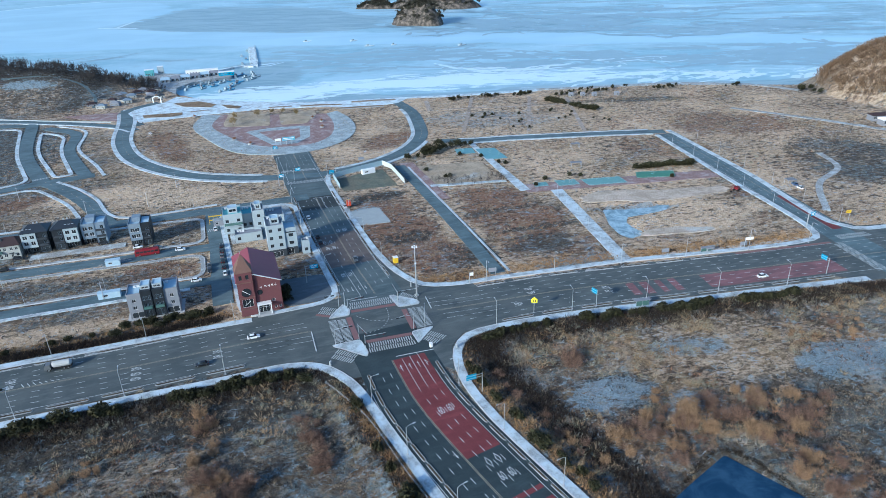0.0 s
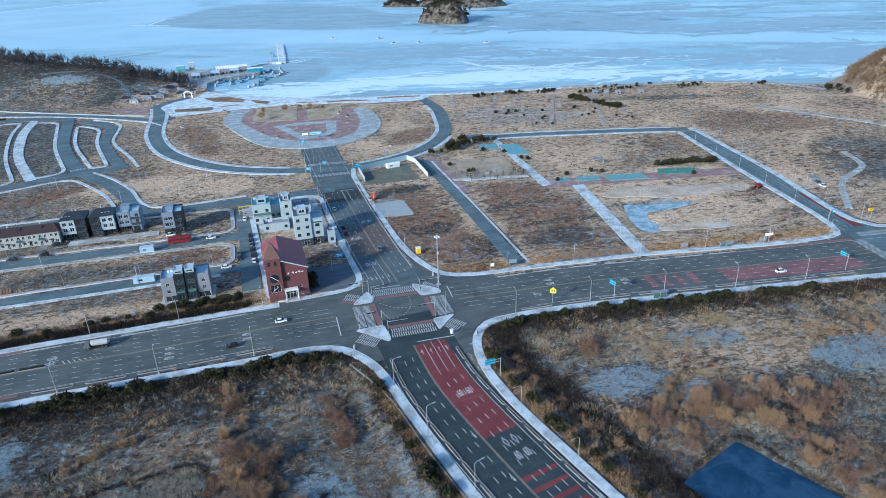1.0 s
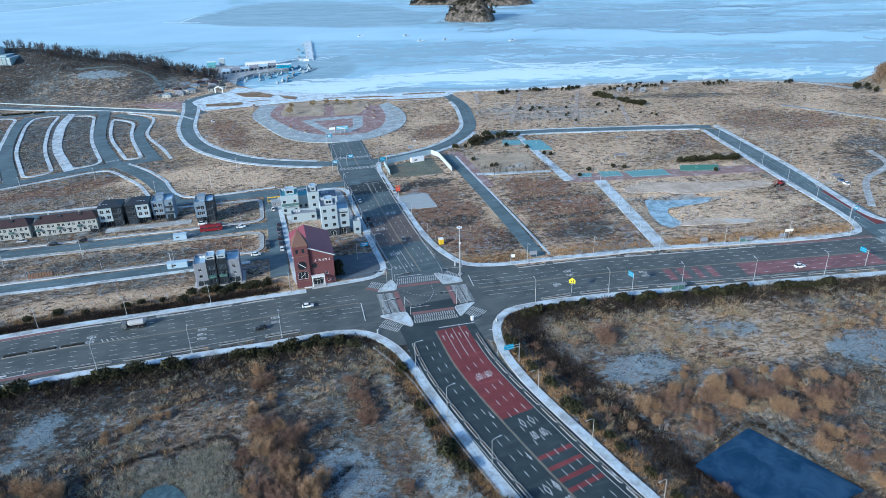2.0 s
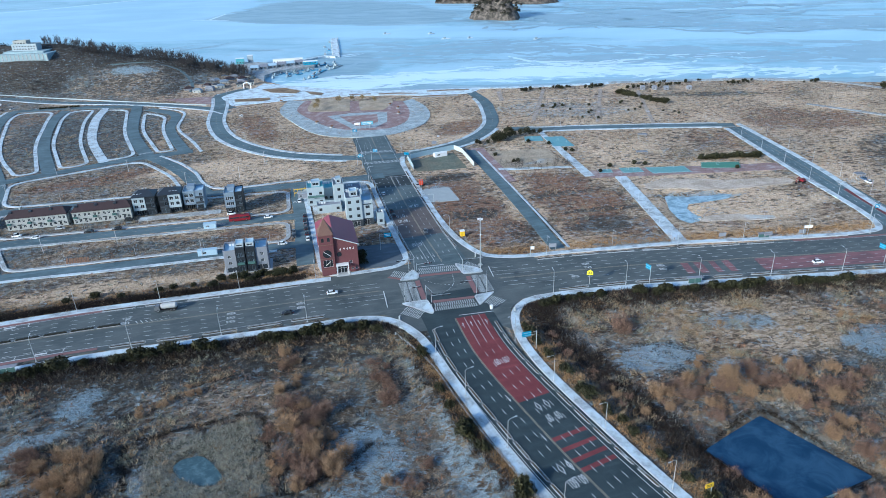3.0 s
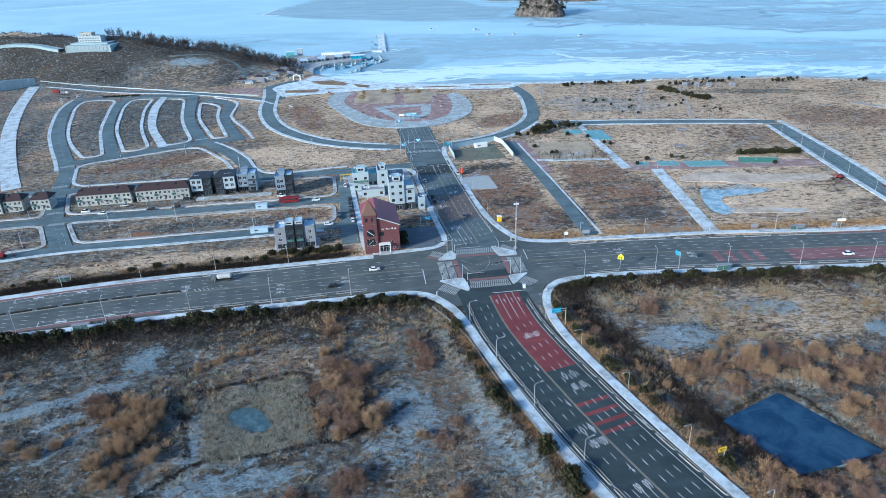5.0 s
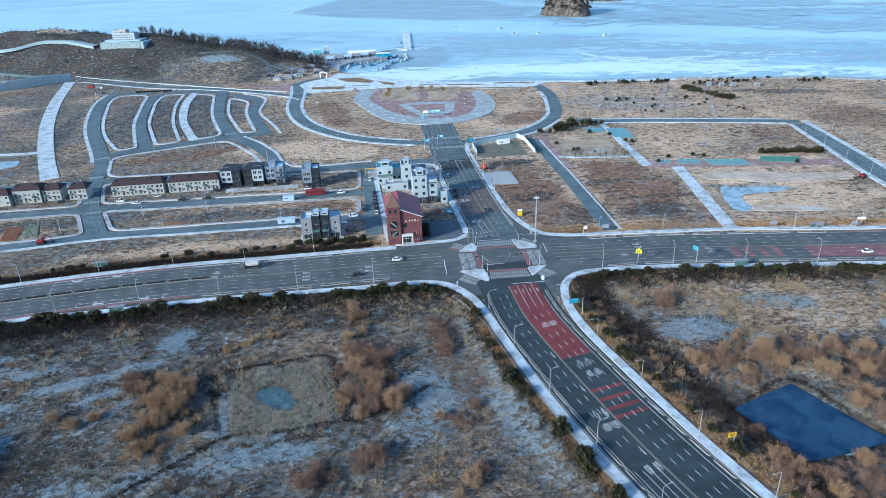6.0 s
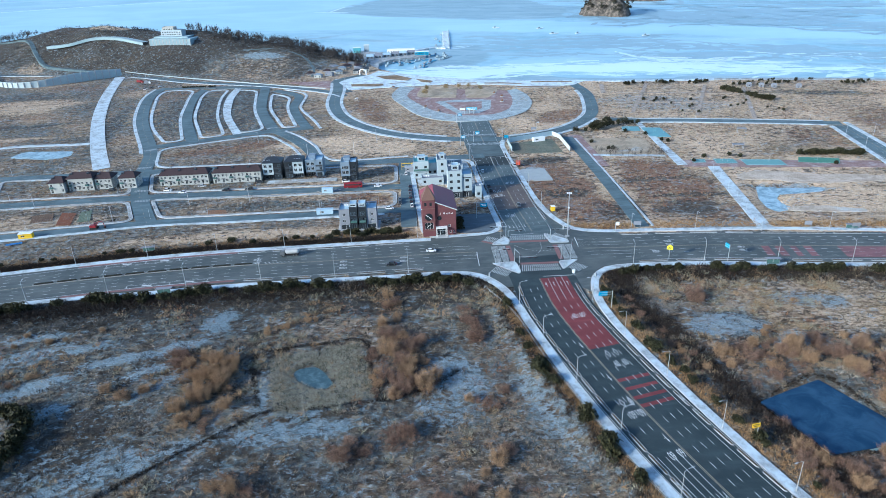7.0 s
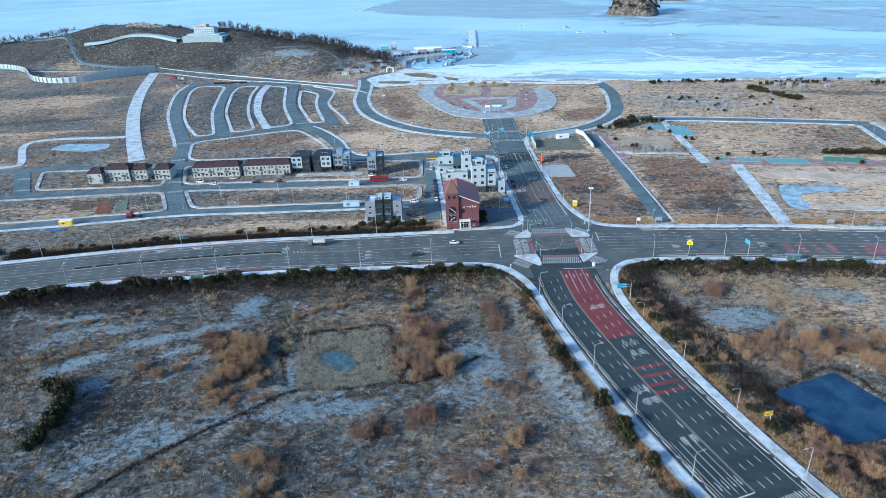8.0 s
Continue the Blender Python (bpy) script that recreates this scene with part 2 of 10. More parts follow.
def prism(bm, poly, z0, z1):
    """An upright prism over a plan polygon."""
    lo = [bm.verts.new((x, y, z0)) for x, y in poly]
    hi = [bm.verts.new((x, y, z1)) for x, y in poly]
    n = len(poly)
    for i in range(n):
        bm.faces.new((lo[i], lo[(i + 1) % n], hi[(i + 1) % n], hi[i]))
    top = bm.faces.new(hi)
    bm.faces.new(lo[::-1])
    bmesh.ops.recalc_face_normals(bm, faces=bm.faces[:])
    return bm


def curve(pts, step=5.0, closed=False):
    """A smooth line through plan points."""
    p = [np.array(q, float) for q in pts]
    n, res = len(p), []
    for i in range(n if closed else n - 1):
        if closed:
            a, b, c, d = p[i - 1], p[i], p[(i + 1) % n], p[(i + 2) % n]
        else:
            b, c = p[i], p[i + 1]
            a = p[i - 1] if i else 2 * b - c
            d = p[i + 2] if i + 2 < n else 2 * c - b
        k = max(1, int(np.linalg.norm(c - b) / step))
        # centripetal knots keep tight corners from looping
        t0, t1 = 0.0, max(1e-3, np.linalg.norm(b - a)) ** 0.5
        t2 = t1 + max(1e-3, np.linalg.norm(c - b)) ** 0.5
        t3 = t2 + max(1e-3, np.linalg.norm(d - c)) ** 0.5
        for j in range(k):
            t = t1 + (t2 - t1) * j / k
            a1 = (t1 - t) / (t1 - t0) * a + (t - t0) / (t1 - t0) * b
            a2 = (t2 - t) / (t2 - t1) * b + (t - t1) / (t2 - t1) * c
            a3 = (t3 - t) / (t3 - t2) * c + (t - t2) / (t3 - t2) * d
            b1 = (t2 - t) / (t2 - t0) * a1 + (t - t0) / (t2 - t0) * a2
            b2 = (t3 - t) / (t3 - t1) * a2 + (t - t1) / (t3 - t1) * a3
            res.append((t2 - t) / (t2 - t1) * b1 + (t - t1) / (t2 - t1) * b2)
    if not closed:
        res.append(p[-1])
    return np.array(res)


def rounded(poly, r, seg=5):
    """A polygon with its corners rounded off."""
    res, n = [], len(poly)
    for i in range(n):
        a, b, c = (Vector(poly[i - 1]), Vector(poly[i]), Vector(poly[(i + 1) % n]))
        u, v = a - b, c - b
        k = min(r, u.length * 0.45, v.length * 0.45)
        p, q = b + u.normalized() * k, b + v.normalized() * k
        for j in range(seg + 1):
            t = j / seg
            res.append(p * (1 - t) ** 2 + b * 2 * t * (1 - t) + q * t * t)
    return np.array([tuple(v) for v in res])


def shift(line, d, closed=False):
    """The line moved d metres to its left."""
    if closed:
        t = np.roll(line, -1, 0) - np.roll(line, 1, 0)
    else:
        t = np.gradient(line, axis=0)
    t = t / np.maximum(1e-6, np.linalg.norm(t, axis=1))[:, None]
    return line + np.stack([-t[:, 1], t[:, 0]], 1) * (np.asarray(d)[:, None] if np.ndim(d) else d)


def slab(bm, a, b, z, depth=0.3, closed=False):
    """A strip of thickness depth between two lines, its top at z."""
    n = len(a)
    za = z if np.ndim(z) else np.full(n, float(z))
    A = [bm.verts.new((*p, h)) for p, h in zip(a, za)]
    B = [bm.verts.new((*p, h)) for p, h in zip(b, za)]
    C = [bm.verts.new((*p, h - depth)) for p, h in zip(a, za)]
    D = [bm.verts.new((*p, h - depth)) for p, h in zip(b, za)]
    for i in range(n if closed else n - 1):
        j = (i + 1) % n
        bm.faces.new((B[i], B[j], A[j], A[i]))
        bm.faces.new((A[i], A[j], C[j], C[i]))
        bm.faces.new((D[i], D[j], B[j], B[i]))
    if not closed:
        bm.faces.new((A[0], C[0], D[0], B[0]))
        bm.faces.new((B[-1], D[-1], C[-1], A[-1]))
    return bm


PATCHES = []   # plan polygons on which nothing grows
ROADS = []   # (line, half width) of every way, to keep plants off it
STEP = [0]


def road(name, label, pts, w, mat, z=None, category="road", clear=3.0):
    STEP[0] += 1
    line = curve(pts)
    ROADS.append((line, w / 2 + clear))
    z = 0.02 + 0.006 * STEP[0] if z is None else z
    ob = part(name, slab(bmesh.new(), shift(line, w / 2), shift(line, -w / 2), z, 0.5), mat)
    tagged(ob, label, category, kind="structure")
    ob["z"] = z
    return ob, line, z


def pavement(pts, w, label="frosted light grey block-paved pavement with a granite kerb", closed=False, mat=None, side=1, line=None, height=0.17, kerb=True):
    """A raised pavement whose kerb runs along pts; it lies to the left (side 1) or right of them."""
    line = curve(pts, closed=closed) if line is None else line
    inner, outer = shift(line, 0.3 * side, closed), shift(line, w * side, closed)
    a, b = (outer, inner) if side > 0 else (inner, outer)
    ob = tagged(part("pavement", slab(bmesh.new(), a, b, height, 0.6, closed), mat or M_PAVE), label, "pavement", kind="structure")
    if kerb:
        a, b = (shift(line, 0.3 * side, closed), line) if side > 0 else (line, shift(line, 0.3 * side, closed))
        part("kerb", slab(bmesh.new(), a, b, height + 0.015, 0.6, closed), M_KERB, ob)
    ROADS.append((shift(line, side * w / 2, closed), w / 2 + 0.6))
    return ob


def block(poly, r, w, **k):
    line = rounded(poly, r)
    area = sum(line[i][0] * line[(i + 1) % len(line)][1] - line[(i + 1) % len(line)][0] * line[i][1] for i in range(len(line)))
    return pavement(None, w, closed=True, line=line if area > 0 else line[::-1], **k)

# ---- the lie of the land ----
W_CREST = [(-700, 1190, 4), (-387, 1027, 16), (-317, 984, 21), (-232, 931, 39), (-178, 898, 41), (-128, 867, 38), (-59, 825, 33), (30, 769, 20), (79, 739, 8), (125, 712, -4)]
COAST = [(-900, 1330), (-420, 1100), (-170, 985), (-40, 900), (60, 810), (118, 730), (124, 682), (141, 638), (160, 612), (203, 573), (248, 550), (280, 536), (320, 515), (392, 485), (504, 428), (592, 355), (665, 375), (780, 345), (1400, 60), (4200, -1300)]


def near_line(x, y, pts, third=False):
    """Distance to a polyline for arrays of points, with the third coordinate there, and on which side."""
    best = np.full(x.shape, 1e9)
    val = np.zeros(x.shape)
    side = np.zeros(x.shape)
    for a, b in zip(pts, pts[1:]):
        dx, dy = b[0] - a[0], b[1] - a[1]
        t = np.clip(((x - a[0]) * dx + (y - a[1]) * dy) / (dx * dx + dy * dy), 0, 1)
        d = np.hypot(x - a[0] - t * dx, y - a[1] - t * dy)
        m = d < best
        best = np.where(m, d, best)
        side = np.where(m, dx * (y - a[1]) - dy * (x - a[0]), side)
        if third:
            val = np.where(m, a[2] + t * (b[2] - a[2]), val)
    return best, val, side


def rough(x, y, s, seed):
    """Cheap smooth noise in -1..1 from a few sines."""
    r = np.random.RandomState(seed)
    v = 0
    for k in range(7):
        a, f, p = r.uniform(0, 6.28), s * r.uniform(0.6, 1.9), r.uniform(0, 6.28)
        v = v + np.sin((x * math.cos(a) + y * math.sin(a)) * f + p + 1.3 * np.sin((x * math.sin(a) - y * math.cos(a)) * f * 0.7 + p))
    return v / 4.0


def ease(v, lo, hi):
    t = np.clip((v - lo) / (hi - lo), 0, 1)
    return t * t * (3 - 2 * t)


def inside(x, y, poly):
    r = np.zeros(np.shape(x), bool)
    for (x0, y0), (x1, y1) in zip(poly, list(poly[1:]) + [poly[0]]):
        c = (y0 > y) != (y1 > y)
        r ^= c & (x < (x1 - x0) * (y - y0) / (y1 - y0 + 1e-12) + x0)
    return r


POND_E = [(113.8, 79.2), (126, 81), (138.8, 82.6), (142, 66), (144.8, 51.5), (130, 52.5), (116.8, 54)]
POND_W = [(-21.5, 142), (-18.5, 144.2), (-13.2, 143.2), (-10.6, 137.8), (-9.0, 130.5), (-12.4, 128.6), (-17, 132.5), (-20.5, 137)]
PIT = [(238.3, 232.8), (247.5, 226.4), (258.8, 221.4), (267.3, 220.4), (270.7, 217.1), (264.7, 214.0), (250.5, 215.9), (241.2, 218.2), (235.5, 213.5), (233.1, 206.1), (234.1, 202.0), (230.6, 198.5), (223.5, 198.7), (222.5, 205.4), (227.2, 217.1)]
CROSS = [(-700, 262), (-400, 252), (-157, 241.5), (-95, 237), (-46, 230), (0, 219.5), (45, 210), (95, 197), (120, 189), (160, 177), (200, 161.5), (245, 144), (290, 127), (420, 78), (900, -110)]
SOUTH = [(87, 192), (84, 173), (79.5, 147), (78.3, 108), (78.8, 79), (81.5, 42), (87, 0), (96, -60), (130, -200)]


def height(x, y):
    """Height of the open ground."""
    d, _, side = near_line(x, y, COAST)
    inland = np.where(side < 0, d, -d)
    z = -0.06 + 0.10 * rough(x, y, 0.25, 3) + 0.06 * rough(x, y, 0.9, 4) - 0.1
    # wet fields lie below the main road and the road south
    dc, _, sc = near_line(x, y, CROSS)
    ds, _, _ = near_line(x, y, SOUTH)
    low = np.where(sc < 0, ease(dc, 21, 34) * ease(ds, 19, 30), 0)
    z = z - low * (1.7 + 0.45 * rough(x, y, 0.06, 5) + 0.22 * rough(x, y, 0.35, 6))
    for poly, depth in ((POND_E, 1.6), (POND_W, 0.9), (PIT, 1.6)):
        c = np.mean(poly, 0)
        rr = np.max(np.hypot(*(np.array(poly) - c).T))
        dp, _, _ = near_line(x, y, poly + [poly[0]])
        z = z - depth * np.where(inside(x, y, poly), 1.0, ease(-dp, -3.5, 0) * 0.9) * (np.hypot(x - c[0], y - c[1]) < rr + 5)
    # the long hill behind the terraces
    dh, hz, sh = near_line(x, y, W_CREST, True)
    land = ease(y + 0.85 * x, 560, 700) * ease(170 - x, 0, 60)
    wide = np.where(sh < 0, 105.0, 75.0)
    hill = np.maximum(hz, 0) * (np.cos(np.clip(dh / wide, 0, 1) * math.pi) * 0.5 + 0.5)
    z = z + hill * (1 + 0.07 * rough(x, y, 0.05, 8))
    # the wooded hill in the east
    e = np.hypot((x - 656) / 96, (y - 266) / 96)
    z = z + 47 * np.clip(1 - e * e, 0, 1) * (1 + 0.08 * rough(x, y, 0.06, 9))
    # islands stand in the flats
    shore = ease(inland, -4, 6)
    return z * shore - 6.0 * (1 - shore)


def graded(lo, hi, core0, core1, step):
    mid = list(np.arange(core0, core1, step))
    out, s, v = [], step, core1
    while v < hi:
        out.append(v)
        s *= 1.22
        v += s
    out.append(hi)
    left, s, v = [], step, core0 - step
    while v > lo:
        left.append(v)
        s *= 1.22
        v -= s
    left.append(lo)
    return np.array(sorted(left) + mid + out)


# patches of ground cover: x, y, radius along, radius across, turn, channel (0 sand, 1 rust weeds, 2 frost, 3 dark scrub), strength
COVER = [
    (55, 388, 48, 22, -14, 0, 1.0), (205, 325, 16, 38, -14, 0, 1.0), (305, 420, 85, 50, -30, 0, 0.9), (262, 212, 52, 34, -25, 0, 1.3), (300, 250, 40, 14, -30, 0, 1.1), (255, 240, 36, 7, -28, 0, 1.2), (215, 440, 24, 30, -30, 0, 0.9), (30, 410, 70, 16, -14, 0, 1.0), (270, 315, 40, 26, -25, 0, 0.9), (350, 278, 26, 34, -20, 0, 0.8),
    (-235, 640, 75, 40, -6, 0, 0.8), (-230, 520, 80, 8, -8, 0, 0.9), (-230, 560, 80, 9, -4, 3, 0.8), (-240, 690, 70, 22, -10, 3, 0.7), (-190, 720, 40, 20, -20, 1, 0.6), (-10, 320, 60, 14, -14, 0, 0.7), (-30, 262, 70, 8, -12, 0, 0.9), (-140, 325, 50, 16, -10, 0, 0.6), (75, 500, 14, 70, 0, 0, 0.8), (200, 405, 34, 14, 25, 0, 0.8),
    (440, 330, 90, 60, -25, 0, 0.55), (-8, 716, 60, 44, -25, 0, 0.42), (190, 110, 60, 30, -25, 0, 0.55), (60, 660, 40, 25, -40, 0, 0.7),
    (136, 262, 21, 62, -12, 1, 1.35), (192, 250, 26, 52, -20, 1, 1.2), (196, 205, 20, 20, -20, 1, 0.6), (79, 260, 9, 8, -13, 1, 1.1), (30, 290, 22, 12, -14, 1, 0.8), (-40, 424, 46, 12, 5, 1, 0.9), (330, 300, 14, 20, 0, 1, 0.6),
    (-100, 790, 60, 12, -35, 1, 0.5), (75, 500, 14, 60, 0, 1, 0.75), (205, 412, 34, 16, 25, 1, 0.7), (430, 300, 60, 34, -25, 1, 0.6), (350, 282, 24, 30, -20, 1, 0.55), (312, 206, 8, 6, 0, 1, 1.0), (-70, 340, 60, 8, -14, 1, 0.4),
    (132, 119, 17, 10, -10, 2, 1.1), (216, 86, 20, 12, -25, 2, 1.1), (172, 124, 16, 7, -28, 2, 0.75), (-45, 184, 7, 10, -35, 2, 1.1), (-60, 170, 12, 4, 12, 2, 1.1), (-80, 169, 16, 4, 2, 2, 1.1), (-105, 162, 16, 4, 18, 2, 1.1), (-112, 196, 14, 3, -8, 2, 0.9), (-96, 146, 6, 3, 0, 2, 1.1), (-92, 181, 10, 3, 0, 2, 0.9), (-70, 158, 10, 3, 10, 2, 1.0), (30, 122, 10, 16, 10, 2, 0.75), (-20, 110, 28, 5, -10, 2, 0.75),
    (24, 106, 14, 8, 0, 2, 0.6), (-218, 905, 26, 12, -20, 1, 1.0), (-170, 888, 34, 12, -18, 0, 0.9), (-262, 850, 26, 16, -30, 0, 0.55), (-225, 800, 26, 14, 0, 0, 0.5), (-88, 114, 24, 13, 20, 2, 0.36), (33, 124, 7, 14, 14, 2, 0.8), (55, 108, 6, 30, 3, 2, 0.62), (-66, 148, 20, 5, 30, 2, 0.7), (-112, 182, 20, 5, 10, 2, 0.7), (-20.5, 138, 3.0, 4.5, -20, 2, 1.2), (-32, 134, 2.4, 14, -8, 2, 1.3), (-22, 119, 10, 2, -8, 2, 1.1), (186, 193, 24, 6, -22, 2, 0.85), (134, 300, 8, 10, -12, 2, 1.0), (252, 224, 30, 5, -26, 2, 0.9), (-4, 318, 10, 4, -14, 2, 0.7),
    (0, 743, 26, 9, -25, 2, 0.85), (52, 96, 8, 26, 0, 2, 0.6), (150, 104, 10, 5, -30, 2, 0.7), (-70, 112, 30, 8, 10, 2, 0.6), (300, 420, 60, 30, -30, 2, 0.45),
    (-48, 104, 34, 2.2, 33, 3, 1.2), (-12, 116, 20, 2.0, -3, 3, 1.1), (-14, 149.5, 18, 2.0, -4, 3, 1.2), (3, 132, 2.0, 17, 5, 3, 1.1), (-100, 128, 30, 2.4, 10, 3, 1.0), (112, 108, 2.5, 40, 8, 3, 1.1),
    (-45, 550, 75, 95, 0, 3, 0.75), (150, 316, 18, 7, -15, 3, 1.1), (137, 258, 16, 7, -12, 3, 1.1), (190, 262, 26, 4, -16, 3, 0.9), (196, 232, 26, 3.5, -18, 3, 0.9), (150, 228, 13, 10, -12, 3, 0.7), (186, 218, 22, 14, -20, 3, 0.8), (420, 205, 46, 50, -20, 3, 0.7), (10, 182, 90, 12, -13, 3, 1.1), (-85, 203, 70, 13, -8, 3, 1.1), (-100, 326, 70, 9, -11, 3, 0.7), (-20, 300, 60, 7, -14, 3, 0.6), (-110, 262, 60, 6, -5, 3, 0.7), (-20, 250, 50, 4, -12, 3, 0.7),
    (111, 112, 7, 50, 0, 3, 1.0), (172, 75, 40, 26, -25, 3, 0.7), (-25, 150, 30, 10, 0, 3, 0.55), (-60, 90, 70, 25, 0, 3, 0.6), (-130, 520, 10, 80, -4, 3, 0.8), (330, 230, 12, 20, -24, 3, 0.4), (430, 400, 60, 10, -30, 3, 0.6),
]


def cover_of(x, y):
    c = np.zeros((*x.shape, 4))
    _, _, sc = near_line(x, y, CROSS)
    n1, n2, n3 = rough(x, y, 0.05, 24), rough(x, y, 0.07, 25), rough(x, y, 0.045, 26)
    c[..., 0] = np.where(sc > 0, 0.24 + 0.48 * ease(x, -60, 110) + 0.36 * n1, 0.12 + 0.15 * n1)
    c[..., 3] = np.where((sc < 0) & (x < 75), 0.62 - 0.30 * ease(x, -70, 30) + 0.26 * n2, 0.04 + 0.12 * (1 - ease(x, -60, 60)) + 0.28 * n2)
    c[..., 1] = 0.12 + 0.28 * n3
    dh, hz, sh = near_line(x, y, W_CREST, True)
    hill = (1 - ease(dh, 75, 120)) * ease(hz, 1, 12) * ease(170 - x, 0, 60)
    c[..., 3] = np.maximum(c[..., 3], hill * (1.0 + 0.12 * n2))
    c[..., 0] *= 1 - 0.8 * hill
    wob = 0.22 * rough(x, y, 0.12, 21) + 0.14 * rough(x, y, 0.45, 22)
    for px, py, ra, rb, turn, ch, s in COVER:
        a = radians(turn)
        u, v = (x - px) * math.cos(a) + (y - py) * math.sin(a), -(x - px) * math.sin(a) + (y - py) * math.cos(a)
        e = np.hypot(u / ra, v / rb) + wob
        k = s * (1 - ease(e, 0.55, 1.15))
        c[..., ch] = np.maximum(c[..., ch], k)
        if ch == 0:
            c[..., 1] *= 1 - np.clip(k, 0, 1) * 0.8
            c[..., 3] *= 1 - np.clip(k, 0, 1) * 0.8
        if ch != 0:
            c[..., 0] *= 1 - np.clip(k, 0, 1) * 0.8
    return np.clip(c, 0, 1)


def ground_sheet():
    xs, ys = graded(-4500, 4500, -420, 720, 2.5), graded(-4500, 4500, -20, 930, 2.5)
    X, Y = np.meshgrid(xs, ys)
    Z = height(X, Y)
    v = np.stack([X, Y, Z], -1).reshape(-1, 3)
    w = len(xs)
    i = (np.arange(len(ys) - 1)[:, None] * w + np.arange(w - 1)).ravel()
    f = np.stack([i, i + 1, i + w + 1, i + w], 1)
    me = bpy.data.meshes.new("ground")
    me.vertices.add(len(v))
    me.vertices.foreach_set("co", v.ravel())
    me.loops.add(len(f) * 4)
    me.loops.foreach_set("vertex_index", f.ravel())
    me.polygons.add(len(f))
    me.polygons.foreach_set("loop_start", np.arange(len(f)) * 4)
    me.update(calc_edges=True)
    me.polygons.foreach_set("use_smooth", np.ones(len(f), bool))
    me.materials.append(M_GROUND)
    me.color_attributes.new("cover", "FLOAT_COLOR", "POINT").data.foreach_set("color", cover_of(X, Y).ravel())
    return tagged(new("ground", me), "frosty winter ground of dead grass and bare earth", "ground", kind="structure")


ground_sheet()


OPEN_ICE = [(-1900, 2150), (-900, 1640), (-22, 1167), (84, 1115), (225, 1023), (284, 983), (380, 905), (502, 795), (605, 712), (717, 615), (880, 430), (1400, -120), (1520, -40), (969, 469), (786, 676), (567, 894), (375, 1081), (229, 1234), (158, 1369), (226, 1500), (321, 1640), (330, 1900), (204, 2068), (-13, 1990), (-418, 1894), (-649, 1870), (-1800, 2300)]
MUD_BANK = [(158, 1369), (226, 1486), (321, 1620), (415, 1660), (522, 1500), (590, 1330), (570, 1140), (502, 1026), (378, 1088), (229, 1234)]
SHORE_SNOW = [(139, 650), (160, 704), (186, 677), (224, 668), (310, 645), (389, 620), (480, 548), (569, 478), (655, 392), (724, 390), (706, 378), (650, 396), (547, 464), (442, 524), (354, 564), (300, 590), (272, 600), (240, 596), (196, 596), (155, 625)]
HARBOUR_MUD = [(205, 820), (232, 826), (272, 806), (262, 745), (215, 672), (186, 668), (168, 664), (172, 706), (196, 740)]
NEAR_FLAT = [(215, 845), (280, 960), (400, 868), (500, 775), (560, 690), (470, 640), (390, 640), (300, 662), (240, 690)]
LEE_FLAT = [(-40, 1150), (84, 1100), (225, 1010), (270, 970), (222, 850), (130, 830), (60, 850), (-60, 960)]
SHORE_MUD = [(190, 590), (220, 609), (267, 595), (290, 566), (360, 530), (404, 520), (468, 474), (535, 430), (609, 386), (690, 366), (690, 330), (605, 340), (517, 396), (430, 455), (300, 510), (240, 545)]


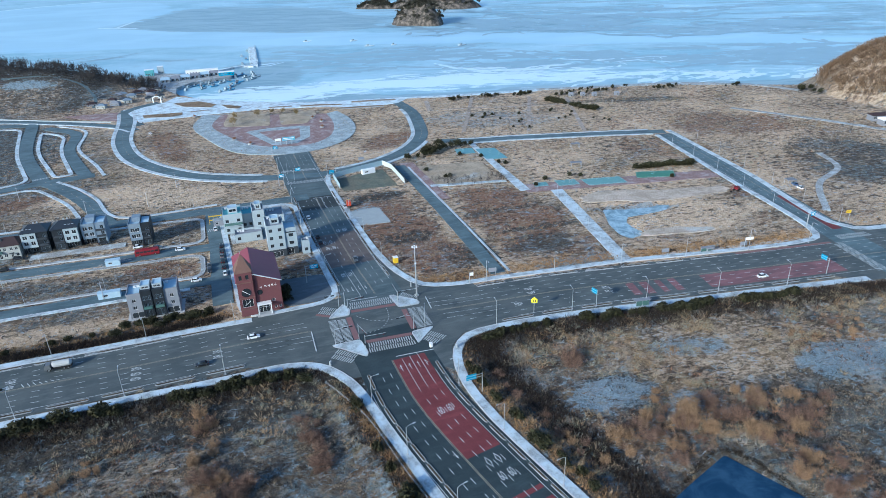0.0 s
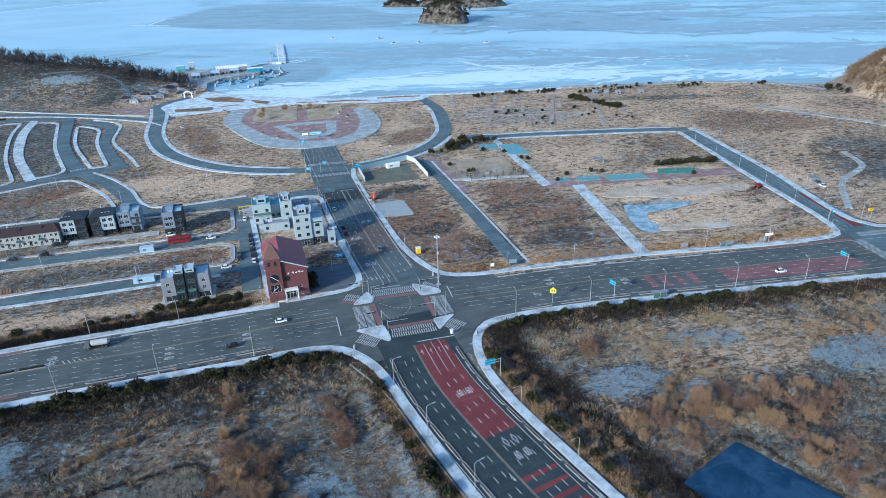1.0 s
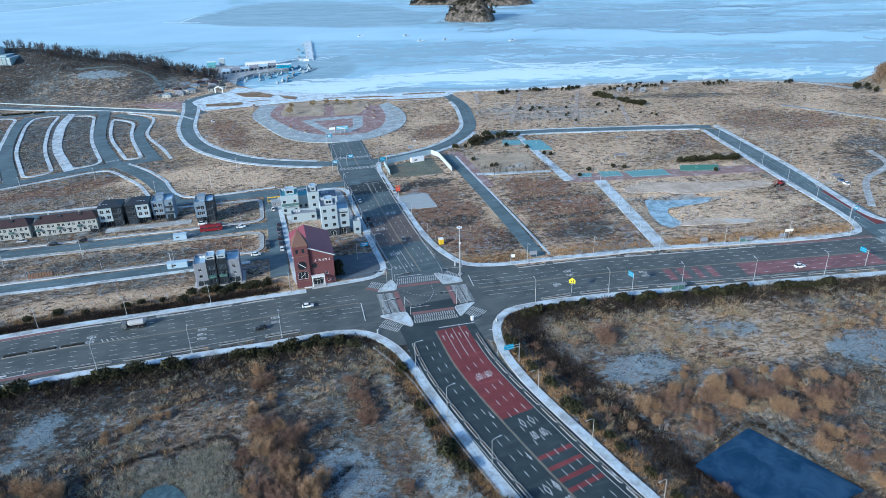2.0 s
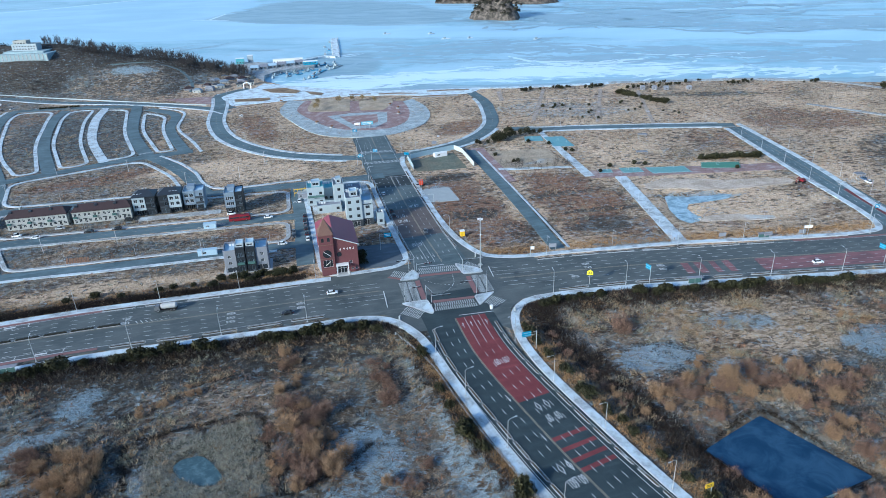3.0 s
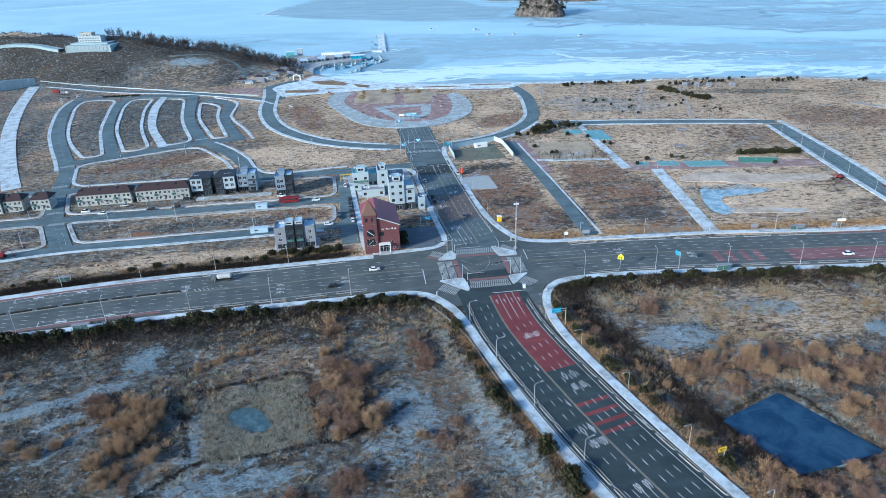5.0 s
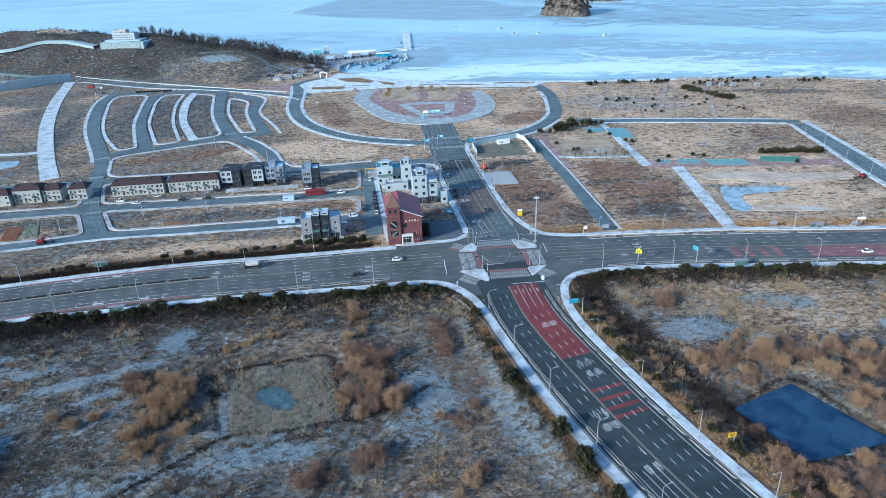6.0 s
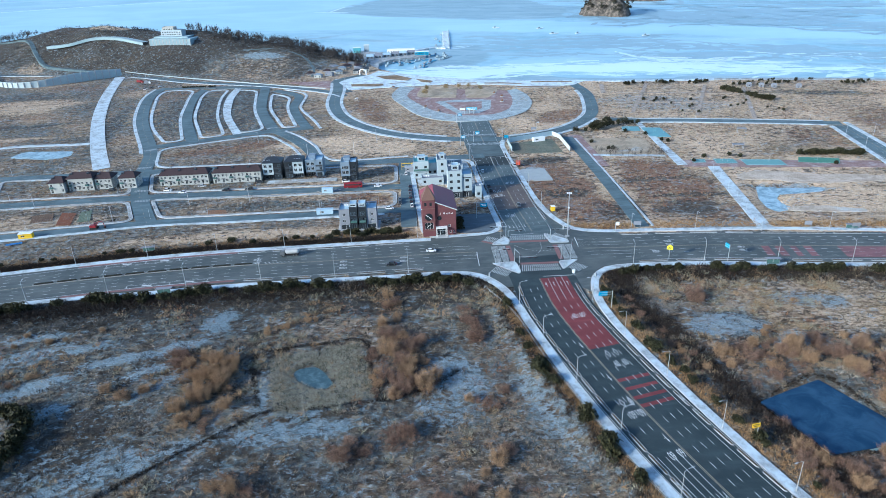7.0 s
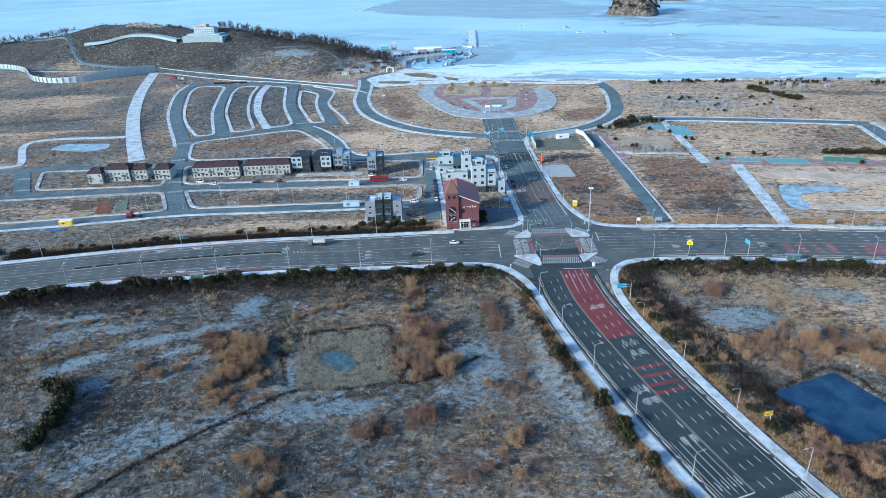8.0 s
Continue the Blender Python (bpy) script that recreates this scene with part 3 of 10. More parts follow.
def flats_material():
    """Frozen mud flats; "cover" tells smooth ice (0), mud (1), snow (2) and how streaky the surface is (alpha)."""
    k = Mat("frozen_mud_flats", 0.5, 0, 0.4)
    at_ = k.t.nodes.new("ShaderNodeAttribute")
    at_.attribute_name = "cover"
    sep = k.t.nodes.new("ShaderNodeSeparateColor")
    k.link(at_.outputs["Color"], sep.inputs[0])
    far = k.stretch(0.0036, 0.0125, 1, 30)
    st = k.noise(1.0, 9, 0.62, far, 1.6)
    st2 = k.noise(2.6, 9, 0.68, far, 1.3)
    fine = k.noise(0.05, 9, 0.72, k.stretch(0.6, 1.5, 1, 29), 1.4)
    soft = k.noise(0.006, 4, 0.55, k.stretch(1.0, 1.6, 1, 30), 0.8)
    ice = k.mix(k.band(soft, 0.3, 0.7), (0.235, 0.405, 0.50), (0.36, 0.53, 0.635))
    ice = k.mix(k.times(k.band(fine, 0.42, 0.66), 0.35), ice, (0.47, 0.63, 0.74))
    dark = k.mix(k.band(fine, 0.35, 0.65), (0.15, 0.245, 0.31), (0.28, 0.40, 0.47))
    col = k.mix(k.times(k.band(st, 0.53, 0.43), at_.outputs["Alpha"]), ice, dark)
    wisp = k.times(k.band(st2, 0.56, 0.66), k.band(fine, 0.35, 0.55))
    col = k.mix(k.times(wisp, k.times(k.times(at_.outputs["Alpha"], 0.55), 0.15, "ADD")), col, (0.60, 0.73, 0.82))

    def patch(v, n, amount, lo, hi):
        return k.band(k.times(v, k.times(k.times(n, 0.5, "SUBTRACT"), amount), "ADD"), lo, hi)

    mud = k.mix(k.band(st2, 0.35, 0.65), (0.17, 0.265, 0.325), (0.285, 0.39, 0.45))
    col = k.mix(k.times(patch(sep.outputs[1], st2, 1.1, 0.38, 0.52), 0.88), col, mud)
    col = k.mix(k.times(patch(sep.outputs[2], k.times(k.times(st2, fine, "ADD"), 0.5), 3.6, 0.40, 0.60), 0.92), col, (0.61, 0.745, 0.84))
    smooth = k.mix(k.band(soft, 0.3, 0.7), (0.325, 0.505, 0.63), (0.40, 0.585, 0.715))
    col = k.mix(k.times(k.band(sep.outputs[0], 0.40, 0.60), 0.96), col, smooth)
    k.colour(col)
    return k.bump(st2, 0.2, 0.5).m


M_FLATS = flats_material()


def edge_of(x, y, poly, soft):
    """1 well inside a polygon, 0 outside, with a soft margin."""
    d, _, _ = near_line(x, y, poly + [poly[0]])
    return np.where(inside(x, y, poly), 0.5 + 0.5 * ease(d, 0, soft), 0.5 - 0.5 * ease(d, 0, soft))


def flats_sheet():
    xs, ys = graded(-4900, 4900, -450, 1150, 8), graded(-4900, 4900, 150, 1750, 8)
    x, y = np.meshgrid(xs, ys)
    wx, wy = x + 9 * rough(x, y, 0.016, 31) + 4 * rough(x, y, 0.05, 32), y + 9 * rough(x, y, 0.016, 36) + 4 * rough(x, y, 0.05, 37)
    ds, _, side = near_line(x, y, COAST)
    cov = np.zeros((*x.shape, 4))
    cov[..., 0] = edge_of(wx, wy, OPEN_ICE, 26)
    cov[..., 1] = np.maximum.reduce([0.9 * edge_of(wx, wy, MUD_BANK, 40), edge_of(wx, wy, HARBOUR_MUD, 22), edge_of(wx, wy, SHORE_MUD, 14), 0.44 * edge_of(wx, wy, NEAR_FLAT, 50), 0.34 * edge_of(wx, wy, LEE_FLAT, 60)])
    cov[..., 2] = edge_of(wx, wy, SHORE_SNOW, 34)
    beyond = 1 - ease(near_line(x, y, [(180, 1267), (567, 894), (969, 469), (1500, -100)])[2] * -1.0, -1, 1)
    cov[..., 3] = np.where(beyond > 0.5, 0.85 * ease(x, 330, 620), 0.30 * ease(x, 240, 420) + 0.12)
    w = len(xs)
    i = (np.arange(len(ys) - 1)[:, None] * w + np.arange(w - 1)).ravel()
    f = np.stack([i, i + 1, i + w + 1, i + w], 1)
    v = np.stack([x, y, np.full(x.shape, -3.6)], -1).reshape(-1, 3)
    ob = mesh_of("mud_flats", v.tolist(), f.tolist(), M_FLATS)
    ob.data.color_attributes.new("cover", "FLOAT_COLOR", "POINT").data.foreach_set("color", cov.ravel())
    tagged(ob, "frozen tidal mud flats with pale ice and snow along the shore", "water", kind="structure")


flats_sheet()


def wandering(zones, seed, base=-3.56):
    """Branching, tapering ribbons that wander along the shore. zones: x, y, reach along, reach across, count, length, width, turn in degrees."""
    r = np.random.RandomState(seed)
    verts, faces, count = [], [], [0]

    def run(p, a, L, w, depth):
        up = 0.0005 * count[0]
        count[0] += 1
        n = max(4, int(L / 7))
        a0, pts = a, []
        for _ in range(n + 1):
            pts.append((p.copy(), a))
            a = a0 + (a - a0) * 0.80 + r.normal(0, 0.30)
            p = p + np.array([math.cos(a), math.sin(a)]) * L / n
            if depth < 2 and r.uniform() < 0.13:
                run(p.copy(), a0 + r.choice([-1, 1]) * r.uniform(0.35, 0.9), L * r.uniform(0.25, 0.5), w * 0.6, depth + 1)
        k0 = len(verts)
        for i, (q, b) in enumerate(pts):
            t = i / n
            h = w * 0.75 * (0.15 + math.sin(math.pi * min(1, 0.12 + 0.9 * t)) ** 0.7) * r.uniform(0.6, 1.3)
            nx, ny = -math.sin(b) * h, math.cos(b) * h
            verts.append((q[0] + nx, q[1] + ny, base + up))
            verts.append((q[0] - nx, q[1] - ny, base + up))
        for i in range(n):
            faces.append((k0 + 2 * i + 1, k0 + 2 * i + 3, k0 + 2 * i + 2, k0 + 2 * i))

    for cx, cy, ra, rb, n, L, w, turn in zones:
        for j in range(n):
            u, v = r.uniform(-1, 1) * ra, r.uniform(-1, 1) * rb
            p = np.array([cx + u * 0.87 + v * 0.49, cy - u * 0.49 + v * 0.87])
            run(p, radians(-29 + turn) + (math.pi if r.uniform() < 0.5 else 0) + r.normal(0, 0.2), L * r.uniform(0.5, 1.4), w * r.uniform(0.6, 1.4), 0)
    return verts, faces


k = Mat("wet_creek_mud", 0.45, 0, 0.4)
k.colour(k.mix(k.noise(0.04, 6, 0.7), (0.19, 0.29, 0.36), (0.30, 0.42, 0.50)))
v, f = wandering(((420, 735, 110, 45, 18, 90, 8, 4), (390, 665, 80, 22, 9, 70, 6, 0), (560, 590, 90, 45, 20, 85, 8, -6), (470, 790, 60, 14, 7, 40, 6, 35), (770, 455, 130, 55, 24, 110, 9, -4), (120, 985, 110, 45, 7, 75, 3.0, 12), (690, 880, 120, 50, 18, 110, 9, -8), (860, 700, 160, 70, 26, 140, 10, -6), (900, 900, 200, 90, 22, 160, 12, -4), (620, 1010, 50, 40, 9, 60, 8, 10)), 61)
tagged(mesh_of("tidal_creek", v, f, k.m), "dark wet creeks branching across the frozen flats", "creek", kind="stuff")
k = Mat("pale_ice_ridge", 0.6, 0, 0.3)
k.colour(k.mix(k.noise(0.06, 6, 0.7), (0.48, 0.62, 0.72), (0.66, 0.78, 0.86)))
v, f = wandering(((480, 505, 60, 18, 16, 26, 4.5, 40), (570, 440, 60, 16, 16, 28, 5, 38), (650, 385, 40, 10, 8, 30, 5, 30), (440, 595, 90, 20, 12, 45, 4, 5), (205, 655, 40, 22, 12, 30, 5, 10), (590, 545, 80, 18, 8, 50, 3, 0), (268, 815, 12, 10, 2, 40, 2.5, 50)), 62, -3.50)
tagged(mesh_of("ice_ridge", v, f, k.m), "white ridges of broken ice along the shore", "ice", kind="stuff")
v, f = [], []
for pts, w in (([(-1300, 2010), (-649, 1870), (-418, 1894), (-153, 1915), (-13, 1990), (101, 2047), (230, 2075)], 16), ([(132, 1395), (158, 1369), (190, 1340)], 9), ([(205, 1465), (158, 1369)], 6), ([(560, 1062), (575, 1085), (622, 1100), (660, 1085)], 5)):
    ln = curve(pts, 12.0)
    k0 = len(v)
    for a, b in zip(shift(ln, w / 2), shift(ln, -w / 2)):
        v += [(*a, -3.45), (*b, -3.45)]
    f += [(k0 + 2 * i, k0 + 2 * i + 1, k0 + 2 * i + 3, k0 + 2 * i + 2) for i in range(len(ln) - 1)]
tagged(mesh_of("ice_edge", v, f, k.m), "white line of pressed ice at the edge of the channel", "ice", kind="stuff")

# ---- roads ----
cross_road, CROSS_L, Z_CROSS = road("road", "worn grey asphalt main road with many marked lanes", CROSS, 31, M_OLD)
south_road, SOUTH_L, Z_SOUTH = road("road", "dark fresh asphalt road curving away from the crossing", SOUTH, 27, M_ASPHALT)
BOUL = [(95, 205), (98, 222), (102.5, 250), (113, 304), (125.5, 362), (132, 392), (139.5, 425)]
boulevard, BOUL_L, Z_BOUL = road("road", "blue-grey asphalt boulevard leading to the plaza", BOUL, 24, M_BOUL)
EAST = [(283, 100), (303, 147), (336, 222), (358, 275), (372, 309)]
east_road, EAST_L, Z_EAST = road("road", "grey asphalt side road with a red approach", EAST, 16, M_LANE)
park_road, PARK_L, _ = road("road", "narrow grey asphalt road along the park", [(236, 390), (255, 377), (278, 367), (313, 349), (345, 332), (376, 314)], 9, M_LANE)
LOOP = [(68, 640), (61, 592), (48, 525), (50, 470), (70, 422), (96, 395), (126, 377), (150, 371), (181, 374), (207, 386), (231, 409), (250, 446), (263, 480), (270, 519)]
harbour_road = road("road", "grey asphalt road from the loop to the harbour gate", [(68, 574), (61, 600), (64, 628), (78, 643), (97, 652)], 8.5, M_LANE, z=0.16)
loop_road, LOOP_L, _ = road("road", "grey asphalt loop road round the plaza", LOOP, 9.5, M_LANE)
road1, R1_L, _ = road("road", "grey asphalt residential street", [(-330, 447), (-205, 416), (-96, 391), (17, 362), (71, 349.5), (118, 340)], 9, M_LANE)
road2, R2_L, _ = road("road", "grey asphalt residential street", [(-320, 380), (-189, 360), (-92, 341), (50, 304), (58, 302)], 8, M_LANE)
road3, R3_L, _ = road("road", "grey asphalt residential street", [(-330, 325), (-172, 307), (-116, 301), (-82, 298), (-29, 285), (48, 267)], 7, M_LANE)
ns1, NS1_L, _ = road("road", "grey asphalt residential street", [(-82, 297), (-90, 340), (-93, 381), (-92, 425), (-95, 452), (-104, 505), (-109.5, 548), (-111, 634), (-104, 671)], 9.5, M_LANE)
ns2, NS2_L, _ = road("road", "grey asphalt street lined with parked cars", [(44.6, 244), (50, 268), (58, 302), (64, 333), (68, 350)], 8, M_LANE)
ns3, _, _ = road("road", "grey asphalt residential street", [(-176, 357), (-184, 386), (-191, 413)], 9, M_LANE)
base, BASE_L, _ = road("road", "grey asphalt residential street", [(-97, 449), (-64, 452.5), (-14, 459), (22, 457)], 9, M_LANE)
diag, DIAG_L, _ = road("road", "grey asphalt residential street", [(-6, 461), (4, 434), (11, 408), (18, 362)], 9, M_LANE)
cres2, _, _ = road("road", "curved grey asphalt cul-de-sac road", [(-66, 454), (-73.5, 533), (-70, 616), (-62, 648)], 8.5, M_LANE)
cres4, _, _ = road("road", "curved grey asphalt residential street", [(-7, 460), (-13, 535), (-6, 616), (-4, 636)], 9, M_LANE)
cres5, _, _ = road("road", "curved grey asphalt residential street", [(17, 458), (13.5, 529), (22, 578), (4, 612)], 8, M_LANE)
top_road, _, _ = road("road", "grey asphalt residential street", [(-106, 672), (-55, 657), (-5, 629)], 9, M_LANE)
rim_road, RIM_L, _ = road("road", "narrow asphalt road at the foot of the hill", [(-390, 900), (-300, 850), (-150, 771), (-73, 694), (-5, 643), (54, 579), (62, 560)], 8, M_LANE)

# ---- the crossing itself ----
for nm, poly in (("crossing", [(40, 195), (60, 187), (67, 170), (93, 162), (97, 156), (104, 168), (112, 173), (132, 168), (136, 204), (119, 211), (115, 226), (116, 250), (90, 252), (87, 222), (60, 226), (40, 229)]), ("crossing", [(262, 116), (300, 100), (330, 118), (334, 138), (318, 146), (316, 158), (300, 160), (290, 150), (272, 152)])):
    ob = part(nm, prism(bmesh.new(), poly, -0.5, 0.018), M_OLD)
    tagged(ob, "worn asphalt floor of the road crossing", "road", kind="structure")
    ROADS.append((np.array(poly + [poly[0]], float), 2.0))
    PATCHES.append(np.array(poly, float))

# ---- pavements ----
pavement([(-700, 247), (-400, 236.5), (-157, 225.8), (-125, 225.5), (-103, 223), (-72, 216.8), (-48, 213), (-17, 206.5), (28, 195.5), (52, 190), (61, 184), (66.5, 170), (66, 138), (64.8, 108), (65.3, 79), (68, 45), (73, 2), (82, -58), (116, -197)], 3.2, side=-1)
pavement([(145, -205), (110, -62), (100, -2), (94.5, 40), (92.4, 72), (92, 100), (92.5, 132), (96, 152), (103, 166), (112, 172), (124, 171), (151, 163), (194, 146), (239, 128.5), (270, 116)], 3.2, side=-1)
pavement([(-700, 278), (-400, 268), (-157, 257), (-95, 252.5), (-46, 245.5), (0, 235.5), (38, 227), (50, 224)], 3.2, side=1)
block([(46.5, 227), (86, 219.5), (91.5, 250), (102, 304), (109.5, 337), (69, 346)], 13, 2.6)
pavement([(141, 369), (136, 358), (124.5, 303), (114.5, 247), (114, 226), (117, 213), (127, 205.5), (150, 198), (173, 190), (201, 180.5), (247, 161), (280, 149), (291, 148), (299, 156), (329, 226), (366, 310)], 3.0, side=1)
pavement([(700, 2), (420, 105), (330, 139), (316, 146), (314, 155), (344, 220), (382, 314)], 3.5, side=1)
for d, side in ((4.8, 1), (-4.8, -1)):
    ln = shift(LOOP_L, d)
    pavement(None, 2.8, side=side, line=ln[(ln[:, 0] < 112) & (ln[:, 1] < 628)])
    pavement(None, 2.8, side=side, line=ln[(ln[:, 0] > 145) & (ln[:, 0] > (150 if d > 0 else 145)) & (ln[:, 1] < (496 if d > 0 else 398))])
pavement(None, 2.2, side=-1, line=shift(PARK_L, -4.5)[3:-2])
pavement(None, 2.0, side=1, line=shift(PARK_L, 4.5)[2:-2])
SUB = dict(label="frosted concrete pavement round a building plot", mat=M_PAVE_BARE)
block([(-77, 302), (45, 273), (50.5, 297), (-84, 335)], 7, 2.0, **SUB)
block([(-85.5, 346.5), (54, 309.5), (61.5, 343), (-88, 384.5)], 7, 2.0, **SUB)
block([(-172, 366), (-96, 348), (-98, 387), (-178, 406)], 7, 2.0, **SUB)
block([(-300, 330), (-172, 313), (-116, 306), (-89, 303), (-95, 337), (-189, 355), (-300, 372)], 7, 2.0, **SUB)
block([(-87.5, 396), (8, 371), (4, 408), (-11, 452), (-63, 446), (-88, 443)], 12, 2.0, label="frosted white pavement round a building plot")
pavement(None, 2.0, side=-1, line=shift(R3_L, -3.6)[:-2])
pavement([(72, 357), (23.5, 369), (16, 410), (10, 432), (0, 456)], 2.0, side=-1)
block([(-86.5, 458), (-99, 505), (-104, 548), (-106, 632), (-101, 662), (-70, 652), (-74, 618), (-78, 534), (-72, 459)], 24, 2.4, label="frosted white pavement round a crescent plot")
block([(-61, 460), (-69, 532), (-65.5, 614), (-59, 643), (-38, 640), (-46, 596), (-48.5, 526), (-42.5, 462)], 24, 2.4, label="frosted white pavement round a crescent plot")
block([(-35, 463), (-41.5, 528), (-37.5, 598), (-30, 634), (-12, 621), (-18, 536), (-13.5, 466)], 24, 2.4, label="frosted white pavement round a crescent plot")
block([(-1, 466), (-7.5, 537), (-1, 602), (16, 577), (9, 530), (11, 465)], 24, 2.4, label="frosted white pavement round a crescent plot")
pavement([(26, 453), (24, 480), (18.5, 529), (28, 584), (12, 612)], 2.2, side=-1)
pavement(None, 2.4, side=1, line=shift(NS1_L, 4.8)[26:])
pavement(None, 2.0, side=-1, line=shift(RIM_L, -4)[20:])
pavement([(-37.5, 461), (-44.5, 526), (-42, 597), (-33, 643)], 6.5, side=-1, label="pale frosted stepped footpath between plots", kerb=False, height=0.11)
W_WALK = [(-149, 776), (-147.5, 663), (-141, 573), (-132.5, 508), (-122.5, 448), (-115, 410)]
pavement(W_WALK, 10.5, side=-1, label="wide pale frosted footpath along the terrace edge", height=0.15)
pavement([(-215, 424), (-196, 426), (-204, 487), (-139, 476)], 5, side=1, label="pale frosted concrete terrace path", height=0.12)
pavement([(233, 268.5), (198, 182)], 7, side=1, label="wide pale frosted concrete footpath across wasteland", kerb=False, height=0.10)
road("path", "grey asphalt lane between weedy plots", [(186, 358), (167, 273), (150, 204)], 6.5, M_LANE, category="path")
pavement([(188.5, 353), (170.5, 272), (154.5, 203)], 1.2, side=1, label="narrow frosted concrete edging beside the lane", height=0.13)

# ---- road markings ----
def measure_line(line):
    return np.concatenate([[0], np.cumsum(np.hypot(*np.diff(line, axis=0).T))])


def at(line, s, cum):
    p = np.array([np.interp(s, cum, line[:, 0]), np.interp(s, cum, line[:, 1])])
    q = np.array([np.interp(s + 0.5, cum, line[:, 0]), np.interp(s + 0.5, cum, line[:, 1])])
    r = np.array([np.interp(s - 0.5, cum, line[:, 0]), np.interp(s - 0.5, cum, line[:, 1])])
    d = (q - r) / max(1e-6, np.linalg.norm(q - r))
    return p, d


def dashes(bm, line, d, z, w=0.16, on=2.5, off=4.2, keep=lambda x, y: True):
    ln = shift(line, d)
    cum = measure_line(ln)
    s = 1.0
    while s + on < cum[-1]:
        (p, u), (q, _) = at(ln, s, cum), at(ln, s + on, cum)
        if keep(*p) and keep(*q):
            n = np.array([-u[1], u[0]]) * w / 2
            bm.faces.new([bm.verts.new((*c, z)) for c in (p - n, q - n, q + n, p + n)])
        s += on + off


def solid(bm, line, d, z, w=0.15, keep=lambda x, y: True):
    ln = shift(line, d)
    a, b = shift(ln, w / 2), shift(ln, -w / 2)
    for i in range(len(ln) - 1):
        if keep(*ln[i]) and keep(*ln[i + 1]):
            bm.faces.new([bm.verts.new((*c, z)) for c in (b[i], b[i + 1], a[i + 1], a[i])])


def quad(bm, pts, z):
    return bm.faces.new([bm.verts.new((*p, z)) for p in pts])


def fine(line, step=0.8):
    return curve(line, step)


SOUTH_F, CROSS_F, BOUL_F, EAST_F = fine(SOUTH)[::-1].copy(), fine(CROSS[2:14]), fine(BOUL), fine(EAST)
ZM = 0.24   # paint lies just above the highest carriageway


def mark(name, bm, mat, parent, label=""):
    return part(name, bm, mat, parent, label)


# the red approach lanes of the road south of the crossing, and its short red bars
def right_of(line, d0, d1, y0, y1):
    m = (line[:, 1] <= y1) & (line[:, 1] >= y0)
    return shift(line, d0)[m], shift(line, d1)[m]


Z_S = Z_SOUTH + 0.006
a, b = right_of(SOUTH_F, 1.35, -9.9, 118, 172)
mark("red_lane_surface", slab(bmesh.new(), a, b, Z_S, 0.03), M_REDWAY, south_road, "red coloured approach lanes")
for y in (99.5, 95, 90.5, 86.5):
    a, b = right_of(SOUTH_F, 1.35, -9.9, y - 1.1, y + 1.1)
    if len(a) > 1:
        mark("red_bar", slab(bmesh.new(), a, b, Z_S, 0.03), M_REDWAY, south_road)
Z_S += 0.008
bm = bmesh.new()
for d in (-1.7, -4.6, -7.5):
    dashes(bm, SOUTH_F, d, Z_S, keep=lambda x, y: -150 < y < 150)
    solid(bm, SOUTH_F, d, Z_S, keep=lambda x, y: 152 < y < 171)
for d in (4.4, 7.3):
    dashes(bm, SOUTH_F, d, Z_S, keep=lambda x, y: 72 < y < 168)
for d in (3.6, 5.7, 7.8, 9.9):
    solid(bm, SOUTH_F, d, Z_S, keep=lambda x, y: 44 < y < 66)
for d in (11.1, -10.2, -12.6, 12.9):
    solid(bm, SOUTH_F, d, Z_S, 0.16, keep=lambda x, y: y < 160)
mark("lane_marking", bm, M_WHITE_LINE, south_road)
bm = bmesh.new()
for d in (1.45, 1.85):
    solid(bm, SOUTH_F, d, Z_S, 0.16, keep=lambda x, y: 43 < y < 172)
mark("centre_line", bm, M_YELLOW_LINE, south_road, "faded yellow double centre line")
bm = bmesh.new()
quad(bm, [(84.3, 173.0), (97.2, 169.6), (97.3, 169.95), (84.4, 173.35)], Z_S)
quad(bm, [(69, 42.4), (79.6, 43.4), (79.6, 43.75), (69, 42.75)], Z_S)
mark("stop_line", bm, M_WHITE_LINE, south_road)


def stripes(bm, a, b, depth, z, w=0.42, gap=0.42):
    """Zebra stripes from a to b, each reaching depth across that line to its left."""
    a, b = np.array(a, float), np.array(b, float)
    u = (b - a) / np.linalg.norm(b - a)
    n = np.array([-u[1], u[0]]) * depth
    s, L = 0.0, np.linalg.norm(b - a)
    while s + w <= L:
        p, q = a + u * s, a + u * (s + w)
        quad(bm, [p, q, q + n, p + n], z)
        s += w + gap


def crossing(a, b, depth, parent, red=None, z=ZM):
    bm = bmesh.new()
    stripes(bm, a, b, depth * 0.47, z)
    a2, b2 = np.array(a, float), np.array(b, float)
    u = (b2 - a2) / np.linalg.norm(b2 - a2)
    n = np.array([-u[1], u[0]])
    stripes(bm, a2 + n * depth * 0.53 + u * 0.4, b2 + n * depth * 0.53, depth * 0.47, z)
    mark("zebra_crossing", bm, M_ZEBRA, parent)
    if red is not None:
        bm = bmesh.new()
        o, w = red
        p, q = a2 + n * o, b2 + n * o
        quad(bm, [p, q, q + n * w, p + n * w], z - 0.01)
        mark("bicycle_crossing", bm, M_PINK_LINE, parent, "red painted bicycle crossing strip")


